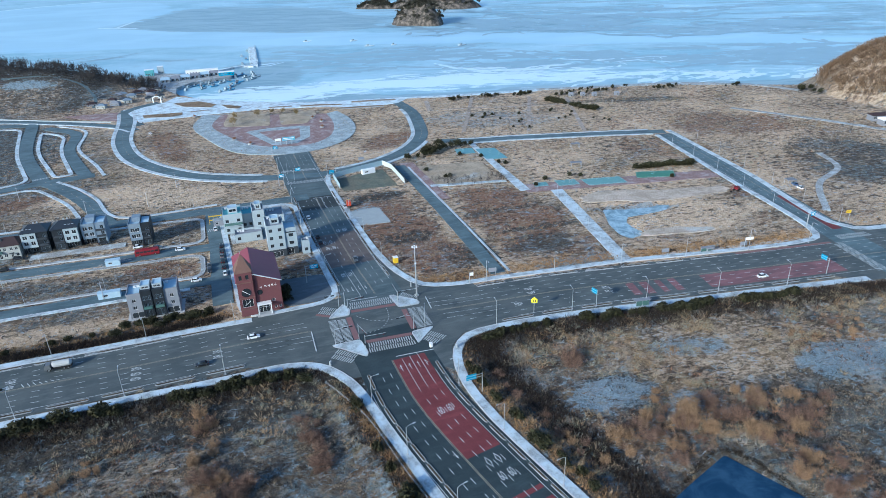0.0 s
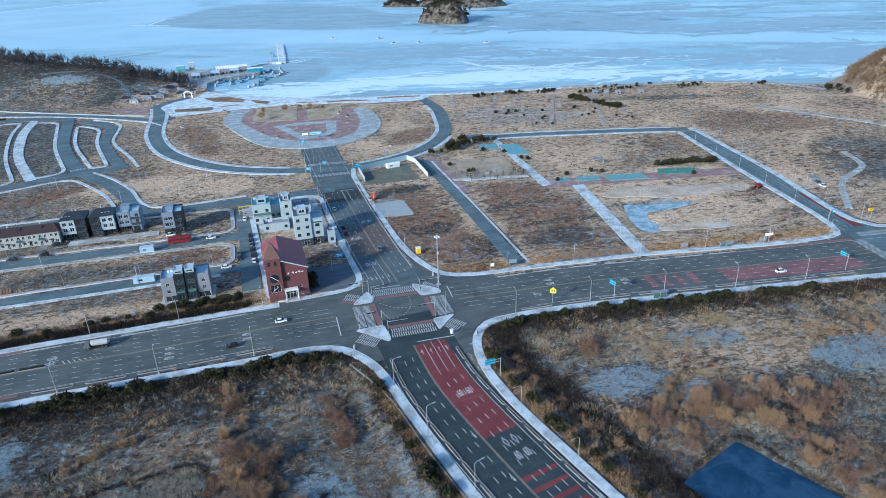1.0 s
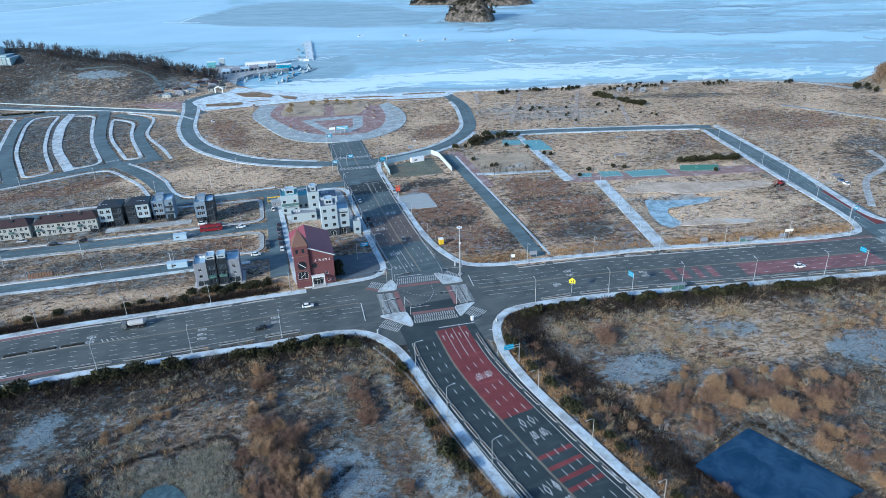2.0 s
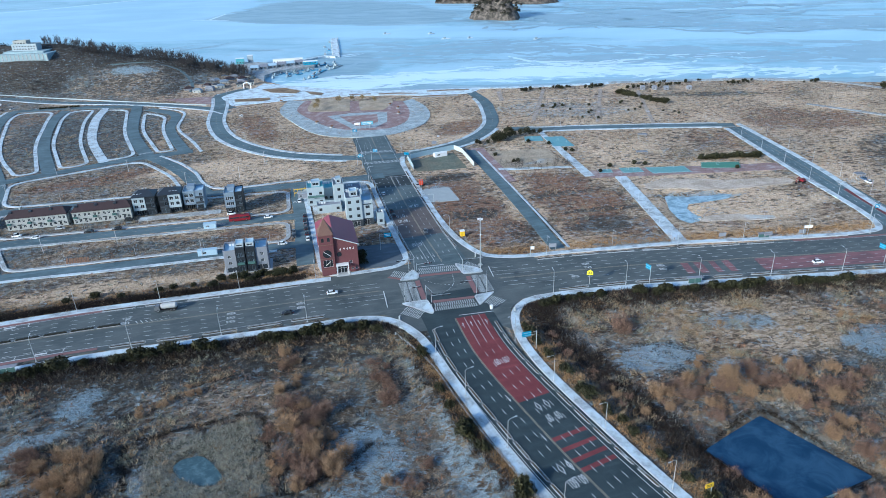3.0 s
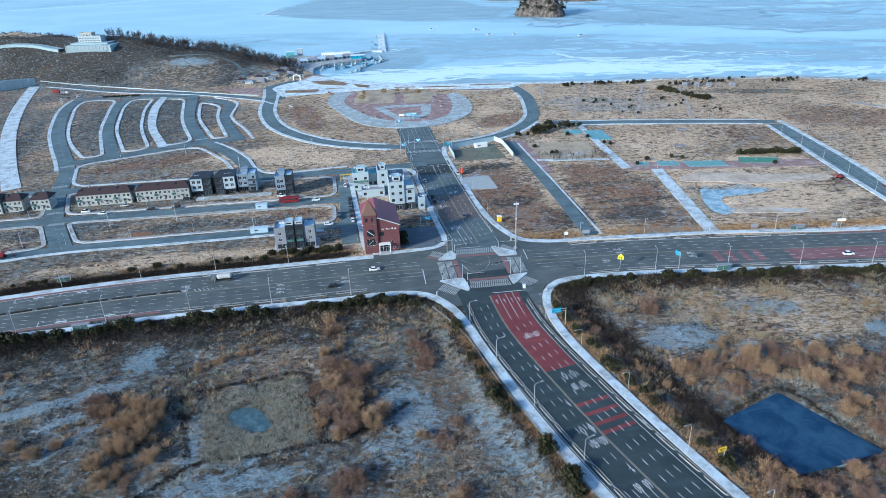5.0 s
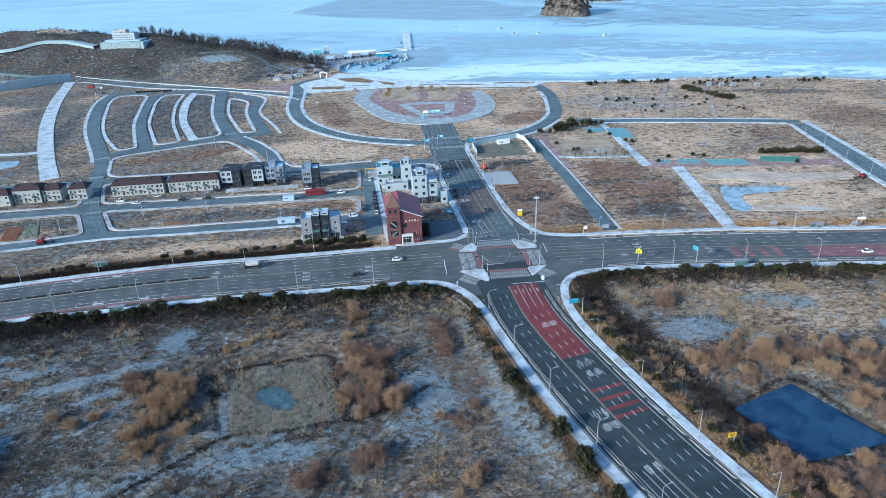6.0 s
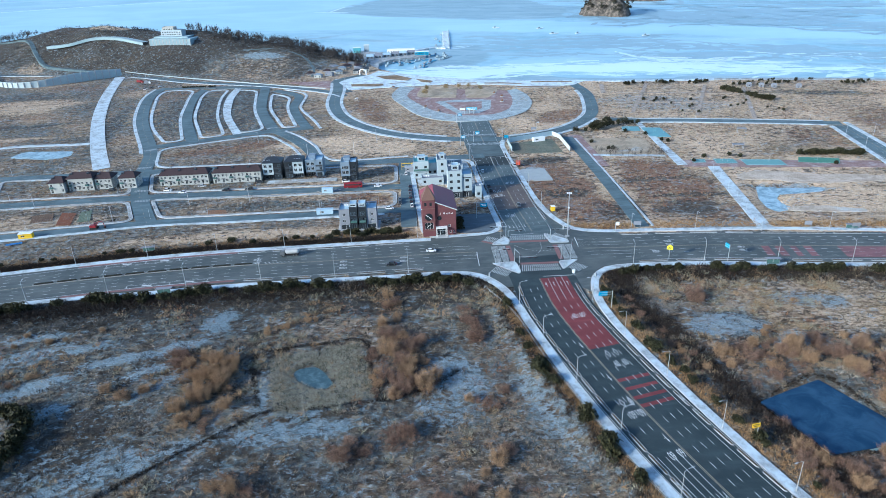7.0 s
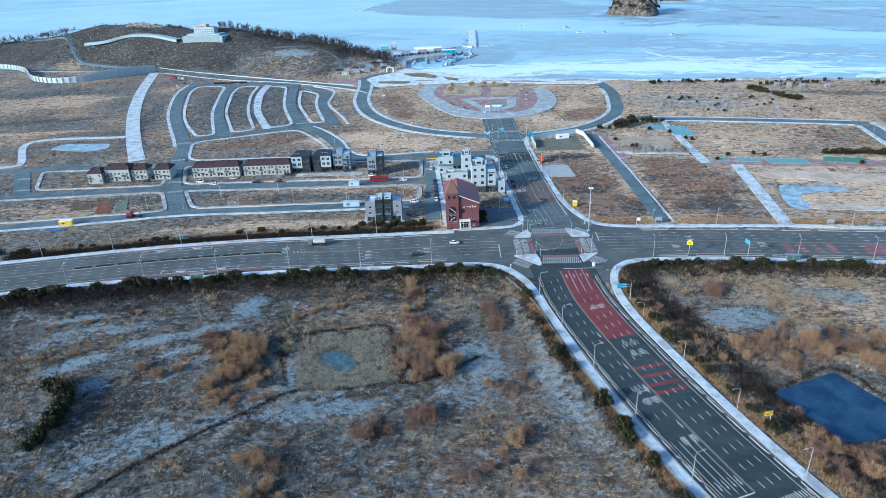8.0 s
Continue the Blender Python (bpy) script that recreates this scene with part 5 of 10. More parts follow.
def window(parent, side, W, D, u, z, w, h, frame_mat=None, glass=None, x0=0.0, y0=0.0, bars=1):
    """Frame and pane set into an opening."""
    (ox, oy), a, n, L = SIDES[side](W, D)
    m = Matrix(((a[0], n[0], 0, x0 + ox), (a[1], n[1], 0, y0 + oy), (0, 0, 1, 0), (0, 0, 0, 1)))
    bm = bmesh.new()
    t = 0.07
    for q in ((u, z, u + w, z + t), (u, z + h - t, u + w, z + h), (u, z + t, u + t, z + h - t), (u + w - t, z + t, u + w, z + h - t)):
        box(bm, q[0], 0.08, q[1], q[2], 0.2, q[3], m=m)
    for k in range(bars):
        c = u + w * (k + 1) / (bars + 1)
        box(bm, c - 0.03, 0.09, z + t, c + 0.03, 0.19, z + h - t, m=m)
    wob = part("window", bm, frame_mat or M_FRAME, parent)
    part("pane", box(bmesh.new(), u + t * 0.5, 0.15, z + t * 0.5, u + w - t * 0.5, 0.215, z + h - t * 0.5, m=m), glass or M_GLASS, wob)
    return wob


def shell(parent, name, mat, W, D, z0, z1, holes, x0=0.0, y0=0.0, frame_mat=None, glass=None, label="", bars=1):
    ob = part(name, walls(bmesh.new(), W, D, z0, z1, holes, x0, y0), mat, parent, label)
    for s, hs in holes.items():
        for h in hs:
            window(parent, s, W, D, *h, frame_mat=frame_mat, glass=glass, x0=x0, y0=y0, bars=bars)
    return ob


def flat_roof(parent, W, D, z, mat, wall_mat, x0=0.0, y0=0.0, up=0.9, t=0.25):
    boxed("roof", (x0 + 0.05, y0 + 0.05, z - 0.25, x0 + W - 0.05, y0 + D - 0.05, z), mat, parent)
    bm = bmesh.new()
    for q in ((x0, y0, x0 + W, y0 + t), (x0, y0 + D - t, x0 + W, y0 + D), (x0, y0 + t, x0 + t, y0 + D - t), (x0 + W - t, y0 + t, x0 + W, y0 + D - t)):
        box(bm, q[0], q[1], z, q[2], q[3], z + up)
    part("parapet", bm, wall_mat, parent)


def hip_roof(parent, W, D, z, rise, mat, over=0.5, x0=0.0, y0=0.0, hip=None, name="roof"):
    bm = bmesh.new()
    hip = D / 2 if hip is None else hip
    e = [(x0 - over, y0 - over), (x0 + W + over, y0 - over), (x0 + W + over, y0 + D + over), (x0 - over, y0 + D + over)]
    lo = [bm.verts.new((*p, z - 0.18)) for p in e]
    md = [bm.verts.new((*p, z)) for p in e]
    r0, r1 = bm.verts.new((x0 + hip, y0 + D / 2, z + rise)), bm.verts.new((x0 + W - hip, y0 + D / 2, z + rise))
    for i in range(4):
        bm.faces.new((lo[i], lo[(i + 1) % 4], md[(i + 1) % 4], md[i]))
    bm.faces.new(lo[::-1])
    bm.faces.new((md[0], md[1], r1, r0))
    bm.faces.new((md[1], md[2], r1))
    bm.faces.new((md[2], md[3], r0, r1))
    bm.faces.new((md[3], md[0], r0))
    return part(name, bm, mat, parent)


# ---- church ----
def church():
    c = thing("church", "red-brown brick church with a pointed tower and maroon roof", "church", pose(48.0, 229.5, 0.1, 0, 0, -12.5) @ Matrix.Diagonal((0.95, 1.0, 0.96, 1)))
    T = 6.2
    # tower
    hs = {"f": [(1.0, 4.0, 4.2, 3.4), (1.0, 16.0, 1.3, 2.0), (3.6, 16.0, 1.3, 2.0)], "l": [(1.0, 16.0, 1.3, 2.0), (3.6, 16.0, 1.3, 2.0)]}
    tower = part("tower", walls(bmesh.new(), T, T, 0, 19.2, hs), M_BRICK, c)
    for s, q in hs.items():
        for h in q:
            window(tower, s, T, T, *h, frame_mat=M_FRAME if h[1] < 10 else M_SPIRE, bars=2 if h[2] > 3 else 0)
    bm = bmesh.new()
    bmesh.ops.create_cone(bm, cap_ends=True, segments=24, radius1=1.9, radius2=1.9, depth=0.16)
    bmesh.ops.transform(bm, matrix=pose(3.1, -0.04, 10.4, 90), verts=bm.verts[:])
    rose = part("round_window", bm, M_GLASS, tower, "round dark window with pale diagonal bars")
    part("glazing_bar", box(bmesh.new(), -1.9, -0.04, -0.1, 1.9, 0.04, 0.1, m=pose(3.1, -0.16, 10.4, 0, 40)), M_FRAME, tower)
    part("glazing_bar", box(bmesh.new(), -1.5, -0.04, -0.08, 1.5, 0.04, 0.08, m=pose(3.1, -0.07, 5.7, 0, -38)), M_FRAME, tower)
    for z in (3.0, 8.0, 14.6, 19.05):
        boxed("string_course", (-0.12, -0.12, z, T + 0.12, T + 0.12, z + 0.28), M_SPIRE, tower)
    bm = bmesh.new()
    base = [bm.verts.new(p) for p in ((-0.3, -0.3, 19.3), (T + 0.3, -0.3, 19.3), (T + 0.3, T + 0.3, 19.3), (-0.3, T + 0.3, 19.3))]
    tip = bm.verts.new((T / 2, T / 2, 26.0))
    for i in range(4):
        bm.faces.new((base[i], base[(i + 1) % 4], tip))
    bm.faces.new(base[::-1])
    part("spire", bm, M_SPIRE, c, "pointed brown slate spire")
    part("cross_finial", tube(box(bmesh.new(), T / 2 - 0.4, T / 2 - 0.05, 26.9, T / 2 + 0.4, T / 2 + 0.05, 27.05), [(T / 2, T / 2, 25.8), (T / 2, T / 2, 27.6)], 0.06), M_STEEL, c)
    # nave: an uneven gable, its ridge beside the tower
    W, D, y0 = 16.6, 25.0, 0.9
    ridge, zl, zr, zt = 6.6, 14.6, 13.4, 17.6
    holes = {"f": [(12.6, 4.3, 1.2, 1.3), (15.0, 1.0, 1.0, 1.2), (13.2, 1.0, 1.0, 1.2)], "l": [(u, z, 1.4, 2.4) for u in (3, 7.5, 12, 16.5) for z in (2.0, 7.0)],
             "r": [(u, z, 1.4, 2.4) for u in (3, 8, 13, 18) for z in (2.0, 7.0)]}
    nave = part("nave", walls(bmesh.new(), W, D, 0, 13.4, holes, 0, y0), M_BRICK, c)
    for s, q in holes.items():
        for h in q:
            window(nave, s, W, D, *h, y0=y0, bars=0)
    for y in (y0, y0 + D - 0.3):
        bm = bmesh.new()
        pr = [(0, 13.4), (W, 13.4), (ridge, zt), (0, zl)]
        f = [bm.verts.new((x, y, z)) for x, z in pr]
        b = [bm.verts.new((x, y + 0.3, z)) for x, z in pr]
        bm.faces.new(f)
        bm.faces.new(b[::-1])
        for i in range(4):
            bm.faces.new((f[i], b[i], b[(i + 1) % 4], f[(i + 1) % 4]))
        part("gable", bm, M_BRICK, nave)
    for nm, x_a, z_a, x_b, z_b in (("roof", ridge, zt, W + 0.7, zr - 0.3), ("roof", -0.5, zl - 0.25, ridge, zt)):
        bm = bmesh.new()
        top = [bm.verts.new(p) for p in ((x_a, y0 - 0.5, z_a + 0.22), (x_b, y0 - 0.5, z_b + 0.22), (x_b, y0 + D + 0.5, z_b + 0.22), (x_a, y0 + D + 0.5, z_a + 0.22))]
        low = [bm.verts.new(v.co - Vector((0, 0, 0.22))) for v in top]
        bm.faces.new(top)
        bm.faces.new(low[::-1])
        for i in range(4):
            bm.faces.new((low[i], low[(i + 1) % 4], top[(i + 1) % 4], top[i]))
        rf = part(nm, bm, M_MAROON, c, "maroon standing-seam metal roof")
        bm = bmesh.new()
        for j in range(26):
            y = y0 - 0.3 + j * 1.0
            v = [bm.verts.new(p) for p in ((x_a, y, z_a + 0.27), (x_b, y, z_b + 0.27), (x_b, y + 0.07, z_b + 0.27), (x_a, y + 0.07, z_a + 0.27))]
            bm.faces.new(v)
        part("seam", bm, M_MAROON, rf)
        bm = bmesh.new()
        s = (Vector((x_b, 0, z_b)) - Vector((x_a, 0, z_a)))
        tube(bm, [(x_a, y0 - 0.52, z_a + 0.1), (x_b, y0 - 0.52, z_b + 0.1)], 0.2, n=4)
        part("barge_board", bm, M_FRAME, rf, "white verge trim")
    bm = bmesh.new()
    bmesh.ops.create_cone(bm, cap_ends=True, segments=20, radius1=1.1, radius2=1.1, depth=0.14)
    bmesh.ops.transform(bm, matrix=pose(8.3, y0 - 0.05, 9.2, 90), verts=bm.verts[:])
    part("round_window", bm, M_GLASS, nave)
    # porch with glazed entrance
    porch = part("porch", box(box(box(bmesh.new(), 6.4, -1.4, 4.4, 12.0, y0, 4.9), 6.5, -1.3, 0, 6.9, -0.9, 4.4), 11.5, -1.3, 0, 11.9, -0.9, 4.4), M_FRAME, c, "white entrance canopy on posts")
    part("door", box(bmesh.new(), 7.2, y0 - 0.12, 0.1, 11.2, y0 - 0.02, 3.6), M_GLASS, porch, "dark glazed double doors")
    bm = bmesh.new()
    for x in (7.2, 8.5, 9.8, 11.1):
        box(bm, x, y0 - 0.16, 0.1, x + 0.1, y0 - 0.04, 3.6)
    box(bm, 7.2, y0 - 0.16, 2.4, 11.2, y0 - 0.04, 2.5)
    part("door_frame", bm, M_FRAME, porch)
    part("step", box(box(bmesh.new(), 6.0, -2.6, 0, 12.6, y0, 0.12), 6.4, -1.9, 0.12, 12.2, y0, 0.24), M_CONC, porch)
    # white lettering on the gable, drawn as plain shapes
    for i, x in enumerate((9.0, 10.9, 12.2, 13.5, 14.8)):
        bm = bmesh.new()
        box(bm, x, y0 - 0.14, 11.0, x + 0.16, y0 - 0.02, 12.0)
        box(bm, x - 0.55, y0 - 0.14, 11.25 + 0.2 * (i % 2), x - 0.1, y0 - 0.02, 11.45 + 0.2 * (i % 2))
        if i % 2:
            box(bm, x - 0.55, y0 - 0.14, 11.75, x - 0.1, y0 - 0.02, 11.93)
        part("sign_lettering", bm, M_SIGNWHITE, nave, "small white letter shape")


church()


# ---- modern houses ----
def grid(us, zs, w, h):
    return [(u, z, w, h) for u in us for z in zs]


def twin_house():
    """Pale villa pair with black centre panels and roof terraces."""
    b = thing("apartment_house", "grey and black twin house with pale roof terraces", "house", pose(11.8, 252.2, 0, 0, 0, -13.5))
    for x0, flip in ((0.0, False), (9.3, True)):
        W, D = 8.9, 9.5
        ux = [1.1, 3.2] if not flip else [4.6, 6.7]
        gx = (0.7, 4.4) if not flip else (4.0, 4.4)
        holes = {"f": grid([1.6] if not flip else [5.9], (4.0, 7.0), 1.4, 1.4) + [(gx[0], 0.3, gx[1], 2.4)], "l": grid((1.5, 5.5), (4.0, 7.0), 1.4, 1.4), "r": grid((1.5, 5.5), (4.0, 7.0), 1.4, 1.4)}
        shell(b, "wall", M_PALE, W, D, 0, 9.9, holes, x0, 0)
        flat_roof(b, W, D, 9.9, M_TERRACE, M_PALE, x0, 0)
        xb = x0 + (5.0 if not flip else 0.0)
        hb = {"f": grid((0.6, 2.1), (4.2, 7.4), 1.2, 1.9) + [(0.8, 0.5, 2.2, 2.4)]}
        shell(b, "centre_panel", M_BLACK, 3.9, 6.0, 0.2, 11.2, hb, xb, -0.45, label="black clad stair bay", frame_mat=M_SLATE)
        flat_roof(b, 3.9, 6.0, 11.2, M_DARK, M_BLACK, xb, -0.45, 0.3)
        shell(b, "roof_room", M_WHITE, 3.4, 5.0, 9.9, 12.6, {"f": [(0.5, 11.5, 2.4, 0.8)]}, xb + 0.2, 1.6)
        flat_roof(b, 3.4, 5.0, 12.6, M_TERRACE, M_WHITE, xb + 0.2, 1.6, 0.3)
        boxed("balcony", (xb + 0.4, -1.5, 4.0, xb + 3.5, -0.45, 4.9), M_BALGLASS, b)
        for k in range(3):
            boxed("air_conditioner", (x0 + 2 + k * 1.3, 7.0, 9.9, x0 + 2.9 + k * 1.3, 7.5, 10.7), M_FRAME, b)
    boxed("plinth", (-1.2, -1.2, -0.1, 19.4, 10.5, 0.12), M_CONC, b)


twin_house()


def black_house(m, W, H, front, label, hip=True, flip=False, bay=None):
    """Three-storey narrow house: window face beside a darker bay, over an open ground storey."""
    b = thing("town_house", label, "house", m, "narrow new houses in a row")
    D = 10.5
    half = W * 0.56
    xw, xb = (W - half, 0.0) if flip else (0.0, half)
    holes = {"f": grid((0.7, half - 2.6), (4.3, 7.3), 1.9, 1.8), "l": grid((1.5, 5.0), (4.4, 7.4), 1.2, 1.4), "r": grid((1.5, 5.0), (4.4, 7.4), 1.2, 1.4), "b": grid((1.0, half - 2.2), (4.4, 7.4), 1.2, 1.4)}
    shell(b, "wall", front, half, D, 3.0, H, holes, xw, 0, frame_mat=M_FRAME)
    hr = {"f": grid((W - half - 2.2,), (4.4, 7.4), 1.5, 1.7) + [(0.7, 0.2, W - half - 1.4, 2.4)], "l": grid((2.0, 6.0), (4.4, 7.6), 1.0, 1.5), "r": grid((2.0, 6.0), (4.4, 7.6), 1.0, 1.5), "b": grid((1.0,), (4.4, 7.4), 1.2, 1.4)}
    shell(b, "side_bay", bay or M_BLACK, W - half, D - 0.4, 0, H + 0.3, hr, xb, 0.3, frame_mat=M_SLATE)
    shell(b, "ground_floor", M_DARK, half, D - 2.0, 0, 3.0, {"f": [(0.8, 0.2, half - 1.6, 2.3)]}, xw, 2.0, frame_mat=M_STEEL, bars=3)
    for k in range(3):
        boxed("pilotis_column", (xw + 0.1 + k * (half - 0.55) / 2, 0.05, 0, xw + 0.45 + k * (half - 0.55) / 2, 0.4, 3.0), M_BLACK, b)
    if hip:
        hip_roof(b, W, D, H + 0.3, 2.4, M_DKROOF, 0.5, hip=W * 0.28)
        for k in range(3):
            boxed("roof_light", (xw + 0.8 + 1.5 * k, D * 0.18, H + 0.9, xw + 1.8 + 1.5 * k, D * 0.3, H + 1.45), M_STEEL, b)
    else:
        flat_roof(b, half, D, H, M_TERRACE, front, xw)
        flat_roof(b, W - half, D - 0.4, H + 0.3, M_TERRACE, bay or M_BLACK, xb, 0.3, 0.5)
        boxed("roof_room", (xw + half * 0.3, D * 0.45, H, xw + half, D - 1, H + 2.2), M_SLATE, b)
    for k in range(2):
        boxed("chimney", (W * 0.42 + 1.6 * k, D * 0.62, H + 1.4, W * 0.42 + 0.6 + 1.6 * k, D * 0.62 + 0.6, H + 3.1), M_CONC, b) if hip else boxed("air_conditioner", (xw + 1 + 1.2 * k, D - 2, H, xw + 1.9 + 1.2 * k, D - 1.5, H + 0.8), M_FRAME, b)
    for z in (3.5, 6.5):
        boxed("balcony", (xb + 0.4, -0.6, z, xb + W - half - 0.4, 0.3, z + 0.8), M_DARK, b)


black_house(pose(-20.3, 345.2, 0, 0, 0, -13.5), 11.2, 10.2, M_WHITE, "white-fronted three-storey house with black bay and dark roof")
black_house(pose(-7.6, 342.2, 0, 0, 0, -13.5), 11.0, 10.2, M_WHITE, "white-fronted three-storey house with black bay and dark roof", flip=True)
black_house(pose(4.6, 340.6, 0, 0, 0, -13.5), 10.4, 9.8, M_SLATE, "blue-grey clad three-storey house with a flat roof", False, bay=M_SLATE)
black_house(pose(23.6, 325.0, 0, 0, 0, -13.5), 9.4, 10.6, M_SLATE, "tall narrow house, pale blue face and black side", False)


def terrace_row(m, W, label, H=6.6):
    """A long two-storey cream terrace with a brown hipped roof."""
    b = thing("terraced_house", label, "house", m, "cream terraces along the street")
    D = 9.5
    n = int(W // 4.6)
    p = W / n
    holes = {"f": [], "b": grid([1.5 + p * i for i in range(n)], (1.2, 4.2), 1.5, 1.3), "l": grid((2, 6), (1.2, 4.2), 1.2, 1.3), "r": grid((2, 6), (1.2, 4.2), 1.2, 1.3)}
    for i in range(n):
        u = p * i
        holes["f"] += [(u + 0.7, 4.0, 1.3, 1.5), (u + p - 1.9, 4.0, 1.2, 1.5), (u + p - 2.0, 1.0, 1.4, 1.5)]
        holes["f"] += [(u + 0.7, 0.2, 1.2, 2.3)]
    shell(b, "wall", M_CREAM, W, D, 0, H, holes)
    hip_roof(b, W, D, H, 2.6, M_BRROOF, 0.6, hip=2.2)
    for i in range(n):
        u = p * i
        if i % 2 == 0:
            boxed("balcony", (u + 0.4, -1.0, 3.1, u + 2.3, 0, 4.0), M_BALGLASS, b)
            boxed("dormer", (u + 1.2, 2.4, H + 0.8, u + 2.6, 4.6, H + 2.3), M_DKROOF, b)
        else:
            boxed("porch_roof", (u + 0.3, -0.9, 2.7, u + 2.2, 0, 2.9), M_DKROOF, b)
        if i % 3 == 1:
            boxed("chimney", (u + 1.0, D * 0.5, H + 1.6, u + 1.6, D * 0.5 + 0.6, H + 3.6), M_CREAM, b)


terrace_row(pose(-79.8, 357.2, 0, 0, 0, -13.5), 28.6, "long two-storey cream terrace with brown hipped roof")
terrace_row(pose(-49.4, 350.0, 0, 0, 0, -13.5), 28.4, "long two-storey cream terrace with brown hipped roof")
terrace_row(pose(-131.5, 368.4, 0, 0, 0, -13.5), 14.6, "two-storey cream house block with stepped brown roof", 7.8)
terrace_row(pose(-141.5, 367.8, 0, 0, 0, -13.5), 8.6, "small cream house wing with a brown roof")
terrace_row(pose(-116.4, 366.0, 0, 0, 0, -13.5), 9.6, "small cream house wing with a brown roof")
terrace_row(pose(-102.6, 361.8, 0, 0, 0, -13.5), 9.6, "detached cream house with a dark gabled roof")


def white_block(m, W, D, H, label, teal=False, base=0.0, room=True, front=None):
    b = thing("apartment_house", label, "house", m, "white flats beside the boulevard")
    n = max(1, int((H - base) // 3.6))
    hz = [base + 1.3 + (H - base) / n * i for i in range(n)]
    us = [1.0, W - 2.6] if W > 6 else [W / 2 - 0.7]
    holes = {"f": grid(us, hz, 1.5, 1.5), "l": grid((1.6, D / 2, D - 3.2), hz, 1.3, 1.5), "r": grid((1.6, D / 2, D - 3.2), hz, 1.3, 1.5), "b": grid(us, hz, 1.4, 1.4)}
    shell(b, "wall", M_WHITE, W, D, base, H, holes, frame_mat=M_DKFRAME)
    if base:
        shell(b, "ground_floor", M_DARK, W + 0.3, D + 0.3, 0, base, {"f": [(1.2, 0.6, 1.6, 1.8), (W - 4, 0.2, 2.6, 2.4)]}, -0.15, -0.15, label="dark grey ground storey")
        boxed("ledge", (-0.25, -0.25, base, W + 0.25, D + 0.25, base + 0.12), M_CONC, b)
    flat_roof(b, W, D, H, M_TEAL if teal else M_PALE, M_WHITE)
    if room:
        x = W * 0.3
        shell(b, "roof_room", M_WHITE, W * 0.5, D * 0.4, H, H + 2.6, {"f": [(0.6, H + 0.6, W * 0.5 - 1.2, 1.4)]}, x, D * 0.3)
        flat_roof(b, W * 0.5, D * 0.4, H + 2.6, M_TERRACE, M_WHITE, x, D * 0.3, 0.3)
    if teal:
        for i in range(1, n):
            z = base + (H - base) / n * i
            boxed("balcony", (0.3, -1.1, z, W - 0.3, 0, z + 0.95), M_BALGLASS, b)
            boxed("balcony_slab", (0.2, -1.2, z - 0.2, W - 0.2, 0, z), M_WHITE, b)
    bm = bmesh.new()
    for i in range(3):
        box(bm, 1 + i * 1.3, D - 2.2, H, 1.9 + i * 1.3, D - 1.6, H + 0.9)
    part("air_conditioner", bm, M_FRAME, b)
    return b


wb = white_block(pose(74.2, 274.6, 0, 0, 0, -13.5), 7.6, 12.5, 14.6, "white four-storey flats over a dark ground storey", base=3.6)
shell(wb, "side_wing", M_WHITE, 5.4, 9.0, 3.6, 12.2, {"f": grid((1.8,), (5.0, 8.8), 2.0, 1.5), "r": grid((2, 6), (5.0, 8.8), 1.3, 1.5)}, 7.6, 0.6, frame_mat=M_DKFRAME)
shell(wb, "wing_base", M_DARK, 5.4, 9.0, 0, 3.6, {"f": [(1.0, 0.3, 2.4, 2.6)]}, 7.6, 0.6)
flat_roof(wb, 5.4, 9.0, 12.2, M_TERRACE, M_WHITE, 7.6, 0.6)
boxed("window_hood", (8.2, 0.25, 10.9, 12.4, 0.62, 11.3), M_DARK, wb)
white_block(pose(64.6, 313.2, 0, 0, 0, -13.5), 9.0, 12.0, 9.4, "white flats with teal roof and glazed balconies", teal=True)
white_block(pose(76.4, 303.2, 0, 0, 0, -13.5), 5.6, 12.0, 12.2, "tall slim white block of flats")
white_block(pose(83.0, 304.0, 0, 0, 0, -13.5), 8.6, 11.0, 7.6, "white flats with a pale flat roof", room=False)
white_block(pose(73.6, 316.0, 0, 0, 0, -13.5), 6.4, 11.0, 6.8, "white flats with a teal roof terrace", teal=True, room=False)
white_block(pose(66.0, 300.0, 0, 0, 0, -13.5), 12.5, 7.0, 3.4, "low white annexe with a flat concrete roof", room=False)
white_block(pose(88.3, 270.4, 0, 0, 0, -13.5), 3.4, 5.5, 5.6, "small white outbuilding beside the flats", room=False)
for x, y, w in ((62.5, 327, 8), (74.5, 330.5, 9), (88, 325, 7)):
    b = thing("site_cabin", "pale site cabin with stacked building material", "cabin", pose(x, y, 0.1, 0, 0, -13.5))
    shell(b, "wall", M_PALE, w, 3.2, 0, 2.8, {"f": [(1, 0.9, 1.4, 1.0), (w - 2.4, 0.2, 1.0, 2.0)]})
    boxed("roof", (-0.2, -0.2, 2.8, w + 0.2, 3.4, 3.0), M_STEEL, b)
b = thing("scaffold", "yellow framed scaffold beside a building site", "scaffold", pose(61.5, 331, 0.1, 0, 0, -13.5))
bm = bmesh.new()
for i in range(6):
    for y in (0, 1.4):
        tube(bm, [(i * 2.0, y, 0), (i * 2.0, y, 4.4)], 0.07, n=4)
part("post", bm, M_YELLOW, b)
for z in (1.9, 3.9):
    boxed("deck", (0, 0, z, 10, 1.4, z + 0.08), M_YELLOW, b)

